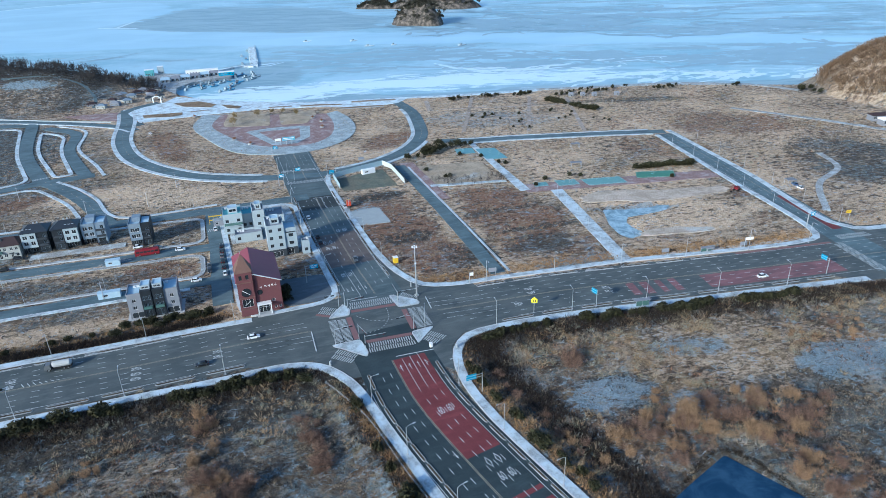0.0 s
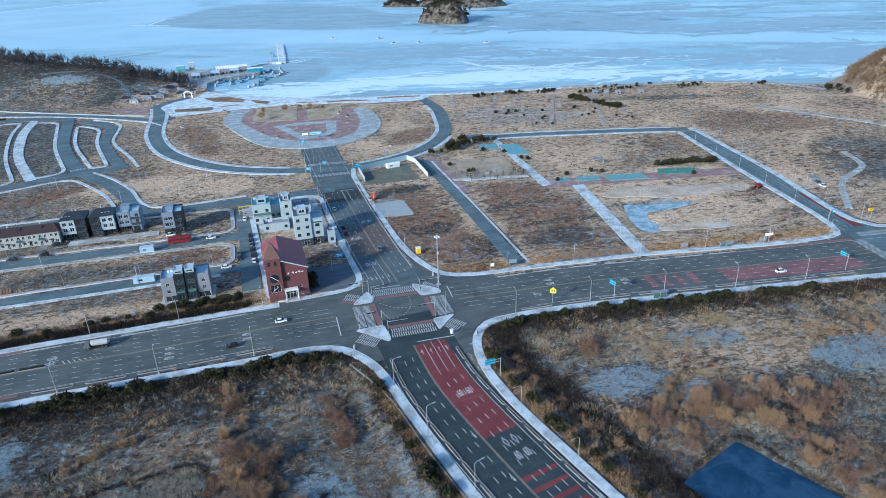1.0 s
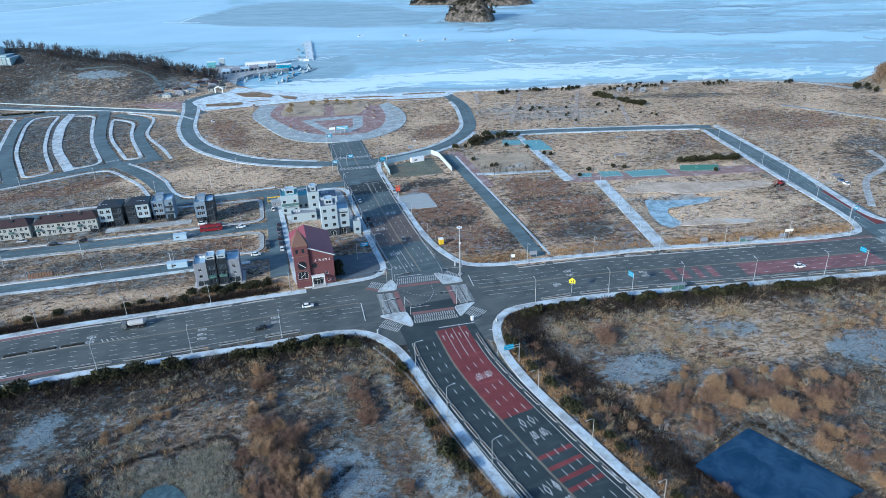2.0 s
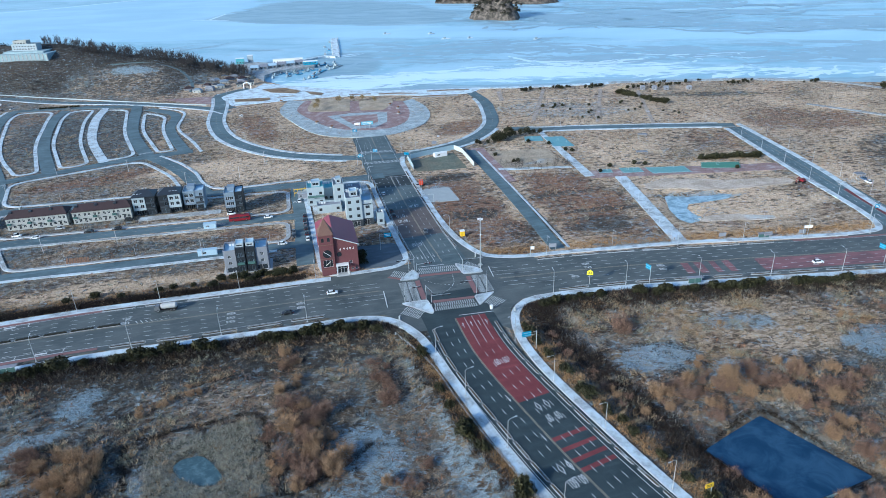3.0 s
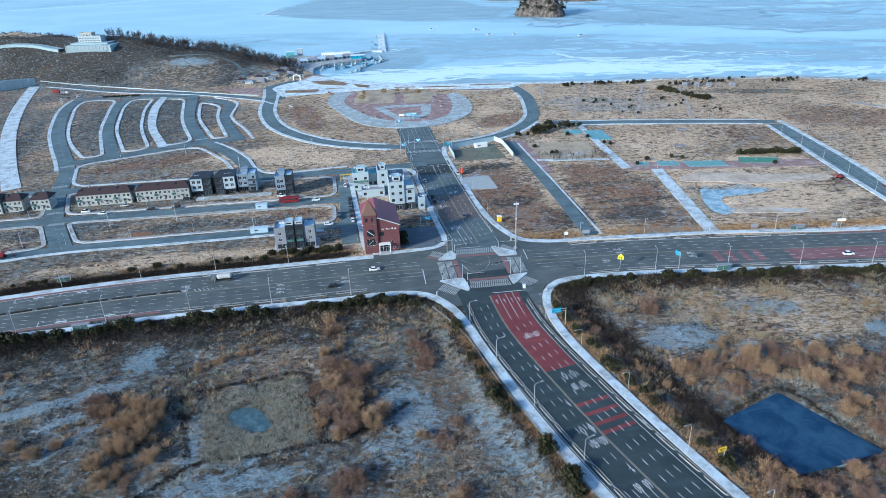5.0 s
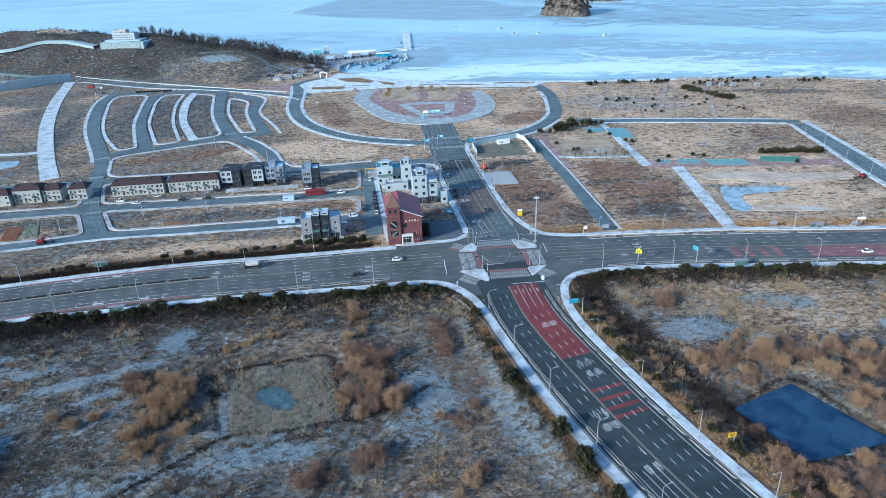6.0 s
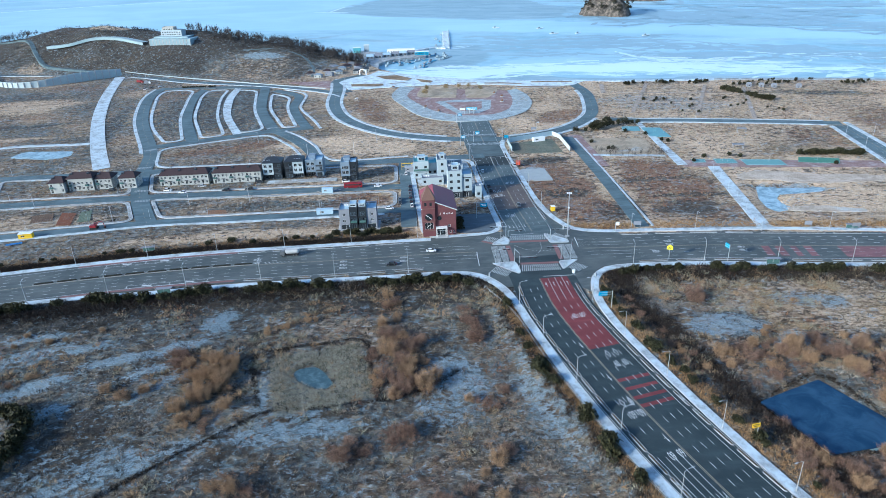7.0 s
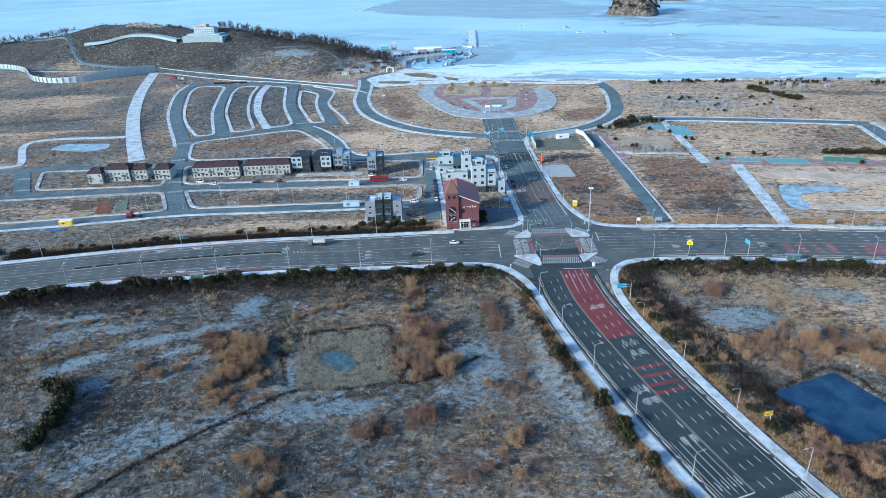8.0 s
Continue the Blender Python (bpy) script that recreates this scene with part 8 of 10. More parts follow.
for x, y, w, d, h, mt, lab in ((150, 782, 34, 5, 4.5, M_SIGNWHITE, "long white harbour shed"), (112, 806, 9, 7, 6, M_TEAL, "small teal harbour building"), (126, 808, 6, 6, 8, M_WHITE, "white harbour lookout tower"), (178, 752, 16, 7, 3.5, M_BLUE, "blue harbour store with pale roof")):
    b = thing("harbour_building", lab, "building", pose(x, y, -0.4, 0, 0, -14))
    shell(b, "wall", mt, w, d, 0, h, {"f": grid([1.2 + 3 * i for i in range(int(w // 3))], (1.2,), 1.4, 1.3)})
    boxed("roof", (-0.3, -0.3, h, w + 0.3, d + 0.3, h + 0.3), M_SIGNWHITE, b)
for i, (x, y, w, d) in enumerate(((58, 664, 8, 5), (70, 668, 7, 6), (96, 694, 9, 6), (102, 706, 8, 6), (90, 712, 8, 6), (72, 700, 7, 5), (58, 680, 7, 5), (100, 670, 6, 5), (64, 716, 9, 6), (46, 660, 8, 5), (40, 672, 8, 6), (52, 690, 9, 6), (64, 702, 10, 7), (76, 688, 8, 6), (84, 700, 9, 6), (66, 676, 8, 7), (92, 680, 7, 6), (78, 712, 12, 6), (50, 706, 8, 6), (88, 664, 7, 5))):
    b = thing("village_house", "small house with a pale low roof in the fishing village", "house", pose(x, y, 0.0, 0, 0, -30 + 23 * (i % 3)), "fishing village houses")
    shell(b, "wall", M_CREAM if i % 2 else M_PALE, w, d, 0, 3.0, {"f": [(1, 1, 1.2, 1.2), (w - 2.4, 0.2, 1.1, 2.1)]})
    hip_roof(b, w, d, 3.0, 1.6, (M_PALE, M_SLATE, M_BRROOF, M_DARK)[i % 4], 0.4)
sheet("gravel_field", [(18, 648), (62, 634), (82, 596), (66, 590), (40, 615)], 0.06, M_PINK, "faded pink gravel field below the hill", "field", 3)
for i, (x, y) in enumerate(((399, 440), (407, 434), (415, 428), (432, 418))):
    b = thing("shore_hut", "small white gabled hut near the shore", "hut", pose(x, y, 0, 0, 0, -25), "shore huts")
    shell(b, "wall", M_PALE, 3.6, 3.6, 0, 2.2, {"f": [(1.2, 0.2, 1.2, 1.8)]})
    hip_roof(b, 3.6, 3.6, 2.2, 1.4, M_PALE, 0.3, hip=0.1)
for x, y, w in ((512, 243, 14), (505, 232, 9), (516, 228, 8)):
    b = thing("farm_shed", "low white and rust farm shed at the hill foot", "shed", pose(x, y, 1.0, 0, 0, -30))
    shell(b, "wall", M_PALE, w, 7, -1.5, 3.0, {"f": [(1, 0.2, 2.4, 2.4)]})
    hip_roof(b, w, 7, 3.0, 1.5, M_SIGNWHITE if w < 12 else M_BRROOF, 0.4, hip=0.5)
for x, y, w, d in ((269, 292, 7, 3), (296, 322, 6, 3), (343, 198, 5, 4)):
    b = thing("park_shelter", "small pale flat-roofed park shelter", "shelter", pose(x, y, 0.05, 0, 0, -25))
    for px in (0.3, w - 0.3):
        for py in (0.3, d - 0.3):
            part("post", tube(bmesh.new(), [(px, py, 0), (px, py, 2.6)], 0.1), M_STEEL, b)
    boxed("roof", (0, 0, 2.6, w, d, 2.85), M_PALE, b)

# ---- islands in the flats ----
def island(cx, cy, ra, rb, rz, h, label, seed):
    n, r = 40, 14
    verts, faces = [], []
    R = np.random.RandomState(seed)
    ph = R.uniform(0, 6.28, 6)
    for j in range(r + 1):
        t = j / r
        for i in range(n):
            a = 2 * math.pi * i / n
            e = 1 + 0.12 * math.sin(3 * a + ph[0]) + 0.07 * math.sin(5 * a + ph[1])
            x, y = ra * t * e * math.cos(a), rb * t * e * math.sin(a)
            z = h * math.cos(t * math.pi / 2) ** 0.7 * (1 + 0.1 * math.sin(x * 0.06 + ph[2]) + 0.06 * math.sin(y * 0.13 + ph[3])) if t < 0.93 else h * 0.2 * (1 - t) / 0.07
            c, s = math.cos(radians(rz)), math.sin(radians(rz))
            verts.append((cx + x * c - y * s, cy + x * s + y * c, z - 4.2))
    for j in range(r):
        for i in range(n):
            faces.append((j * n + i, (j + 1) * n + i, (j + 1) * n + (i + 1) % n, j * n + (i + 1) % n))
    ob = mesh_of("island", verts, faces, M_ROCK)
    ob.data.polygons.foreach_set("use_smooth", [True] * len(faces))
    return tagged(ob, label, "island", kind="structure"), verts


k = Mat("island_rock", 0.95)
k.colour(k.mix(k.band(k.noise(0.15, 6, 0.7), 0.4, 0.65), (0.045, 0.042, 0.038), (0.17, 0.145, 0.125)))
M_ROCK = k.bump(k.noise(0.4, 5, 0.7), 1.0, 1.5).m
ISLES = []
for a in ((588, 1030, 46, 38, -60, 34, "wooded rocky island with pale cliffs in the flats", 1), (760, 1262, 95, 55, -50, 30, "long wooded island behind the nearer one", 2), (662, 1332, 42, 22, -40, 13, "low wooded islet with a pale beach", 3)):
    ISLES.append((a, island(*a)[1]))


# ---- railings, bollards and small street furniture ----
def railing(pts, h, label, step=3.0):
    c = thing("railing", label, "railing")
    ln = curve(pts, 2.0)
    cum = measure_line(ln)
    for s in np.arange(0, cum[-1], step):
        p, _ = at(ln, s, cum)
        part("post", tube(bmesh.new(), [(p[0], p[1], 0), (p[0], p[1], h + 0.15)], 0.06, n=4), M_STEEL, c)
    for z in (h, h * 0.5):
        part("rail", tube(bmesh.new(), [(p[0], p[1], z + 0.1) for p in ln], 0.05, n=4), M_STEEL, c)


railing([(-143, 470), (-160, 474), (-200, 482)], 1.2, "pale steel railing along the terrace path")
railing([(58.2, 172), (61.6, 150), (60.6, 120), (61.2, 80), (63.6, 46)], 1.0, "low steel railing behind the pavement", 4.0)
railing([(128, 314), (137, 352)], 1.1, "low steel railing along the boulevard pavement", 2.6)


def bollard(x, y):
    c = thing("bollard", "short grey steel bollard on a traffic island", "bollard", pose(x, y, 0.3), "bollards at the crossing")
    part("post", tube(bmesh.new(), [(0, 0, 0), (0, 0, 0.85)], 0.09, 0.08), M_STEEL, c)
    part("cap", tube(bmesh.new(), [(0, 0, 0.85), (0, 0, 0.93)], 0.1, 0.05), M_SIGNWHITE, c)


for x, y in ((83.2, 215.2), (83.8, 212.6), (79.4, 209.0), (103.4, 210.6), (105.6, 207.6), (107.6, 204.8), (71.4, 190.2), (74.6, 189.4), (77.4, 184.6), (98.4, 182.6), (101.2, 182.2), (97.2, 178.6)):
    bollard(x, y)
for x, y, rz in ((84.8, 224.5, 80), (113.4, 214.5, 60), (63.6, 181.0, 30), (104.6, 166.0, 40), (115.4, 212.6, 0)):
    c = thing("control_cabinet", "grey steel signal control cabinet on the pavement", "cabinet", pose(x, y, 0.15, 0, 0, rz))
    boxed("body", (-0.4, -0.3, 0, 0.4, 0.3, 1.5), M_STEEL, c, bevel=0.03)
    boxed("door", (-0.34, -0.32, 0.15, 0.34, -0.29, 1.4), M_PALE, c)
    boxed("plinth", (-0.45, -0.35, -0.1, 0.45, 0.35, 0.08), M_CONC, c)
# utility poles across the western plots
for x, y in ((-30, 312), (-62, 318), (5, 276), (-100, 309), (-60, 436), (-20, 431), (-85, 412), (10, 384), (40, 378), (-145, 345), (60, 402)):
    c = thing("utility_pole", "slim grey concrete utility pole", "utility pole", pose(x, y, -0.2), "utility poles")
    part("pole", tube(bmesh.new(), [(0, 0, 0), (0, 0, 8.5)], 0.16, 0.1), M_CONC, c)
    part("crossarm", tube(bmesh.new(), [(-0.8, 0, 7.9), (0.8, 0, 7.9)], 0.06, n=4), M_STEEL, c)
# works vehicles at the top of the terraces
box_truck(pose(-128, 716, 0.1, 0, 0, -30), "red works truck parked on bare ground", M_RED, M_RED, 7.0)
box_truck(pose(-120, 706, 0.1, 0, 0, -10), "white works truck parked on bare ground", PAINTS["white"], M_PALE, 6.5)
c = thing("flag_pole", "white flag pole beside the loop road", "flag pole", pose(172.5, 380.5, 0))
part("pole", tube(bmesh.new(), [(0, 0, 0), (0, 0, 7)], 0.08, 0.05), M_STEEL, c)
bm = bmesh.new()
bmesh.ops.create_grid(bm, x_segments=6, y_segments=2, size=1.0)
for v in bm.verts:
    v.co = Vector((0.9 + v.co.x * 0.85, 0.12 * math.sin(v.co.x * 4), 6.2 + v.co.y * 0.5))
bmesh.ops.solidify(bm, geom=bm.faces[:], thickness=0.02)
part("flag", bm, M_SIGNWHITE, c)
# play and exercise equipment in the park
for i, (x, y) in enumerate(((247, 346), (250, 340), (235, 360), (247, 274), (250, 271), (266, 266), (272, 263), (236, 279), (298, 254))):
    c = thing("exercise_frame", "small steel exercise frame in the park", "playground equipment", pose(x, y, 0.15, 0, 0, 37 * i), "park equipment")
    for px in (-0.7, 0.7):
        part("upright", tube(bmesh.new(), [(px, 0, 0), (px, 0, 1.9)], 0.06), M_STEEL, c)
    part("bar", tube(bmesh.new(), [(-0.8, 0, 1.85), (0.8, 0, 1.85)], 0.05), M_YELLOW if i % 2 else M_STEEL, c)
    boxed("seat", (-0.4, -0.5, 0.45, 0.4, 0.1, 0.53), M_TEAL, c)

# ---- plants ----
GX0, GY0, GX1, GY1 = -420, -20, 720, 930
FREE = np.ones((GY1 - GY0, GX1 - GX0), bool)


def stamp(line, r):
    cum = measure_line(line)
    for s in np.arange(0, cum[-1] + 1, max(1.0, r * 0.5)):
        x, y = np.interp(s, cum, line[:, 0]) - GX0, np.interp(s, cum, line[:, 1]) - GY0
        x0, x1, y0, y1 = int(x - r), int(x + r) + 2, int(y - r), int(y + r) + 2
        if x1 <= 0 or y1 <= 0 or x0 >= FREE.shape[1] or y0 >= FREE.shape[0]:
            continue
        x0, y0 = max(0, x0), max(0, y0)
        sub = FREE[y0:y1, x0:x1]
        yy, xx = np.mgrid[y0:y0 + sub.shape[0], x0:x0 + sub.shape[1]]
        sub[np.hypot(xx + 0.5 - x, yy + 0.5 - y) < r] = False


for ln, r in ROADS:
    stamp(np.asarray(ln), r - 2.4 if r > 3.6 else r)
gy, gx = np.mgrid[GY0:GY1, GX0:GX1] + 0.5
for poly in PATCHES:
    q = np.array(poly)
    j0, i0 = np.maximum(0, (q.min(0) - (GX0 + 2, GY0 + 2)).astype(int))
    j1, i1 = np.maximum(0, (q.max(0) - (GX0 - 2, GY0 - 2)).astype(int))
    FREE[i0:i1, j0:j1] &= ~inside(gx[i0:i1, j0:j1], gy[i0:i1, j0:j1], [tuple(p) for p in poly])
for x, y, r in ((57, 238, 12), (60, 248, 10), (22, 254, 9), (14, 256, 8), (-66, 358, 8), (-55, 356, 9), (-73, 360, 8), (-36, 352, 8), (-27, 350, 8), (-44, 354, 8), (-14, 348, 7), (-2, 346, 7), (10, 344, 7), (28, 329, 7), (80, 278, 9), (84, 284, 8), (72, 306, 10), (86, 306, 9), (-125, 370, 9), (-136, 371, 6), (-111, 369, 6), (-98, 365, 6)):
    FREE &= np.hypot(gx - x, gy - y) > r


CGRID = cover_of(gx[::2, ::2], gy[::2, ::2])
HGRID = height(gx[::2, ::2], gy[::2, ::2])
SGRID = near_line(gx[::2, ::2], gy[::2, ::2], CROSS)[2] < 0


def chan(x, y, c):
    i, j = np.clip(((y - GY0) / 2).astype(int), 0, CGRID.shape[0] - 1), np.clip(((x - GX0) / 2).astype(int), 0, CGRID.shape[1] - 1)
    return CGRID[i, j, c]


def lie(x, y):
    """Height of the ground at points, from a metre grid where it covers them."""
    x, y = np.asarray(x, float), np.asarray(y, float)
    if np.any((x < GX0 + 1) | (x > GX1 - 4) | (y < GY0 + 1) | (y > GY1 - 4)):
        return height(x, y)
    u, v = (x - GX0 - 0.5) / 2, (y - GY0 - 0.5) / 2
    i, j = np.floor(v).astype(int), np.floor(u).astype(int)
    a, b = u - j, v - i
    return (HGRID[i, j] * (1 - a) + HGRID[i, j + 1] * a) * (1 - b) + (HGRID[i + 1, j] * (1 - a) + HGRID[i + 1, j + 1] * a) * b




def free(x, y):
    i, j = np.clip((y - GY0).astype(int), 0, FREE.shape[0] - 1), np.clip((x - GX0).astype(int), 0, FREE.shape[1] - 1)
    return FREE[i, j]


def leaf_mat(name, dark, light, frost=0.0, rough=0.9):
    k = Mat(name, rough, 0, 0.15)
    r = k.island()
    c = k.mix(r, dark, light)
    if frost:
        c = k.mix(k.times(k.band(k.noise(0.08, 5, 0.65), 0.5, 0.7), frost), c, (0.34, 0.40, 0.47))
    k.colour(c)
    return k.m


M_STRAW = leaf_mat("straw_grass", (0.15, 0.12, 0.085), (0.44, 0.36, 0.25), 0.5)
M_SCRUB = leaf_mat("dark_scrub", (0.020, 0.022, 0.023), (0.078, 0.070, 0.062), 0.35)
M_RUST = leaf_mat("rust_weed", (0.11, 0.058, 0.036), (0.40, 0.22, 0.125), 0.15)
M_TWIG = leaf_mat("bare_twig", (0.060, 0.041, 0.034), (0.30, 0.198, 0.148))
M_TWIGGOLD = leaf_mat("golden_reed", (0.105, 0.070, 0.044), (0.435, 0.295, 0.18))
M_BARETREE = leaf_mat("grey_brown_branch", (0.030, 0.029, 0.031), (0.105, 0.098, 0.096))
M_WOODS = leaf_mat("winter_wood_crown", (0.06, 0.042, 0.028), (0.20, 0.135, 0.085))
M_EVERGREEN = leaf_mat("evergreen_leaf", (0.007, 0.010, 0.006), (0.052, 0.050, 0.024), 0, 0.6)
M_BARK = plain("bark", (0.09, 0.07, 0.055), 0.95, wear=0.4)


def tri_mesh(name, v, mat):
    """A mesh of loose triangles, three rows of v each."""
    me = bpy.data.meshes.new(name)
    n = len(v) // 3
    me.vertices.add(len(v))
    me.vertices.foreach_set("co", np.asarray(v, np.float32).ravel())
    me.loops.add(len(v))
    me.loops.foreach_set("vertex_index", np.arange(len(v), dtype=np.int32))
    me.polygons.add(n)
    me.polygons.foreach_set("loop_start", np.arange(n, dtype=np.int32) * 3)
    me.update(calc_edges=True)
    me.materials.append(mat)
    return me


def blades(base, k, h, w, spread, lean, rs):
    """k bent blades round each base point: triangles as rows of vertices."""
    n = len(base)
    hh = rs.uniform(h[0], h[1], n)
    p = np.repeat(base, k, 0)
    a = rs.uniform(0, 2 * math.pi, n * k)
    r = spread * np.sqrt(rs.uniform(0, 1, n * k)) * np.repeat(hh, k)
    p = p + np.stack([np.cos(a) * r, np.sin(a) * r, np.zeros(n * k)], 1)
    H = np.repeat(hh, k) * rs.uniform(0.6, 1.15, n * k)
    L = H * rs.uniform(lean[0], lean[1], n * k)
    b = a + rs.normal(0, 0.8, n * k)
    tip = p + np.stack([np.cos(b) * L, np.sin(b) * L, H], 1)
    W = w * np.repeat(hh, k) * rs.uniform(0.6, 1.4, n * k) / 2
    c = rs.uniform(0, 2 * math.pi, n * k)
    s = np.stack([np.cos(c) * W, np.sin(c) * W, np.full(n * k, -0.05)], 1)
    s2 = s * np.array([-1, -1, 1])
    return np.stack([p + s, p + s2, tip], 1).reshape(-1, 3)


def scatter(n, x0, x1, y0, y1, prob, seed):
    rs = np.random.RandomState(seed)
    x, y = rs.uniform(x0, x1, n), rs.uniform(y0, y1, n)
    keep = free(x, y) & (rs.uniform(0, 1, n) < prob(x, y))
    x, y = x[keep], y[keep]
    return np.stack([x, y, lie(x, y)], 1)


def stuff(name, v, mat, label, category):
    return tagged(new(name, tri_mesh(name, v, mat)), label, category, kind="stuff")


def south(x, y):
    i, j = np.clip(((y - GY0) / 2).astype(int), 0, SGRID.shape[0] - 1), np.clip(((x - GX0) / 2).astype(int), 0, SGRID.shape[1] - 1)
    return SGRID[i, j]


def clump(x, y, f, seed, lo=-0.1, hi=0.5):
    return ease(rough(x, y, f, seed) + 0.6 * rough(x, y, f * 3.1, seed + 1), lo, hi)


wet = lambda x, y: ~inside(x, y, POND_E) & ~inside(x, y, POND_W) & ~inside(x, y, PIT)
rs = np.random.RandomState(5)
# open wet fields in the foreground: mats of straw, dark scrub, rust weeds
fs = scatter(150000, -170, 300, 20, 235, lambda x, y: south(x, y) * wet(x, y) * (0.06 + 0.5 * clump(x, y, 0.10, 41, -0.1, 0.7)) * (1 - 0.75 * np.clip(chan(x, y, 2), 0, 1)), 11)
v1 = blades(fs, 10, (0.3, 0.75), 0.17, 1.0, (0.6, 1.9), rs)
fn = scatter(150000, -330, 520, 222, 560, lambda x, y: ~south(x, y) * wet(x, y) * (0.04 + 0.42 * clump(x, y, 0.13, 43, 0.0, 0.8)) * (1.0 - 0.75 * ease(chan(x, y, 0), 0.7, 0.95)) * (1 - 0.8 * np.clip(chan(x, y, 2), 0, 1)), 12)
v2 = blades(fn, 6, (0.35, 0.9), 0.26, 1.0, (0.5, 1.6), rs)
stuff("dry_grass", np.concatenate([v1, v2]), M_STRAW, "matted straw-coloured dead grass, partly frosted", "grass")
d1 = scatter(100000, -170, 300, 20, 235, lambda x, y: south(x, y) * wet(x, y) * (0.05 + 0.35 * clump(x, y, 0.08, 51, -0.1, 0.6) + 0.3 * chan(x, y, 3)) * (1 - 0.8 * np.clip(chan(x, y, 2), 0, 1)), 13)
d2 = scatter(70000, -330, 560, 222, 700, lambda x, y: ~south(x, y) * wet(x, y) * (0.02 + 0.25 * clump(x, y, 0.1, 53, 0.1, 0.8) + 0.35 * chan(x, y, 3)), 14)
stuff("low_scrub", np.concatenate([blades(d1, 8, (0.35, 1.2), 0.2, 0.7, (0.1, 0.8), rs), blades(d2, 6, (0.4, 1.2), 0.28, 0.7, (0.1, 0.8), rs)]), M_SCRUB, "low dark leafless scrub on the wasteland", "scrub")
w1 = scatter(60000, -170, 300, 20, 235, lambda x, y: south(x, y) * wet(x, y) * 0.3 * clump(x, y, 0.06, 61, 0.25, 0.9), 15)
w2 = scatter(70000, -330, 520, 222, 700, lambda x, y: ~south(x, y) * wet(x, y) * (0.03 * clump(x, y, 0.1, 63, 0.2, 0.8) + 0.5 * chan(x, y, 1)), 16)
stuff("rust_weeds", np.concatenate([blades(w1, 8, (0.4, 1.1), 0.2, 0.7, (0.15, 0.9), rs), blades(w2, 6, (0.4, 1.1), 0.28, 0.7, (0.15, 0.9), rs)]), M_RUST, "rust-brown dead weeds covering vacant plots", "weeds")
# rounded tussocks
t1 = scatter(9000, 100, 300, 70, 160, lambda x, y: south(x, y) * wet(x, y) * 0.5 * clump(x, y, 0.07, 71, -0.1, 0.6) * (1 - np.clip(chan(x, y, 2), 0, 1)), 18)
t2 = scatter(17000, -160, 62, 55, 208, lambda x, y: south(x, y) * wet(x, y) * (0.10 + 0.30 * ease(y, 120, 175)) * clump(x, y, 0.07, 73, -0.25, 0.7) * (1 - 0.8 * np.clip(chan(x, y, 2), 0, 1)), 19)
t3 = scatter(30000, -320, 540, 225, 560, lambda x, y: ~south(x, y) * wet(x, y) * (0.34 * clump(x, y, 0.06, 75, -0.1, 0.6)) * (1 - 0.8 * ease(chan(x, y, 0), 0.8, 1.0)), 20)
for j, (dark, light, lab) in enumerate((((0.17, 0.13, 0.08), (0.48, 0.38, 0.25), "rounded straw-coloured grass tussocks"), ((0.14, 0.14, 0.105), (0.38, 0.37, 0.28), "rounded grey-green frosted grass tussocks"), ((0.16, 0.10, 0.055), (0.42, 0.29, 0.16), "rounded tawny grass tussocks"))):
    ta, tb = np.concatenate([t1[j::3], t2[j::3]]), t3[j::3]
    stuff("grass_tussocks", np.concatenate([blades(ta, 34, (0.6, 1.5), 0.13, 0.95, (0.5, 1.4), rs), blades(tb, 14, (0.6, 1.3), 0.2, 0.9, (0.6, 1.5), rs)]), leaf_mat("tussock_straw", dark, light, 0.3), lab, "grass")
# dark thicket on the banks below the roads
bk = []
for line, wd, n in ((shift(CROSS_F, -24.5), 3.2, 17000), (shift(SOUTH_F, -32.0), 3.0, 8000), (shift(SOUTH_F, 20.5), 1.6, 2500), (shift(CROSS_F, 21.6)[CROSS_F[:, 0] < 36], 1.2, 7000)):
    cum = measure_line(line)
    s = rs.uniform(0, cum[-1], n)
    x, y = np.interp(s, cum, line[:, 0]) + rs.normal(0, wd, n), np.interp(s, cum, line[:, 1]) + rs.normal(0, wd, n)
    k = free(x, y) & (y > 20)
    bk.append(np.stack([x[k], y[k], lie(x[k], y[k])], 1))
stuff("bank_thicket", blades(np.concatenate(bk), 9, (0.6, 1.6), 0.14, 0.6, (0.1, 0.7), rs), leaf_mat("dark_bank_twig", (0.014, 0.013, 0.013), (0.055, 0.043, 0.036)), "dark leafless thicket on the road banks", "thicket")
# dark ditch growth across the wet field and round the reed bed
dt = []
for line, wd in ((curve([(-95, 90), (-68, 106), (-38.7, 119.7), (-32.1, 122.6), (-10.8, 118.5), (13.7, 117.5), (31.6, 124)], 3), 0.55), (curve([(-33.5, 126), (-34, 142), (-33, 157)], 3), 0.5), (curve([(-30, 158), (-12, 156), (4.6, 152.4), (4.2, 135), (3, 118)], 3), 0.5), (curve([(112.6, 80), (126, 82.6), (140, 84.2), (143.6, 66), (146.2, 50.6)], 3), 0.6), (curve([(112.6, 80), (114.5, 66), (115.8, 53), (130, 51), (146.2, 50.2)], 3), 0.7)):
    cum = measure_line(line)
    n = int(cum[-1] * 15)
    s = rs.uniform(0, cum[-1], n)
    x, y = np.interp(s, cum, line[:, 0]) + rs.normal(0, wd, n), np.interp(s, cum, line[:, 1]) + rs.normal(0, wd, n)
    dt.append(np.stack([x, y, lie(x, y)], 1))
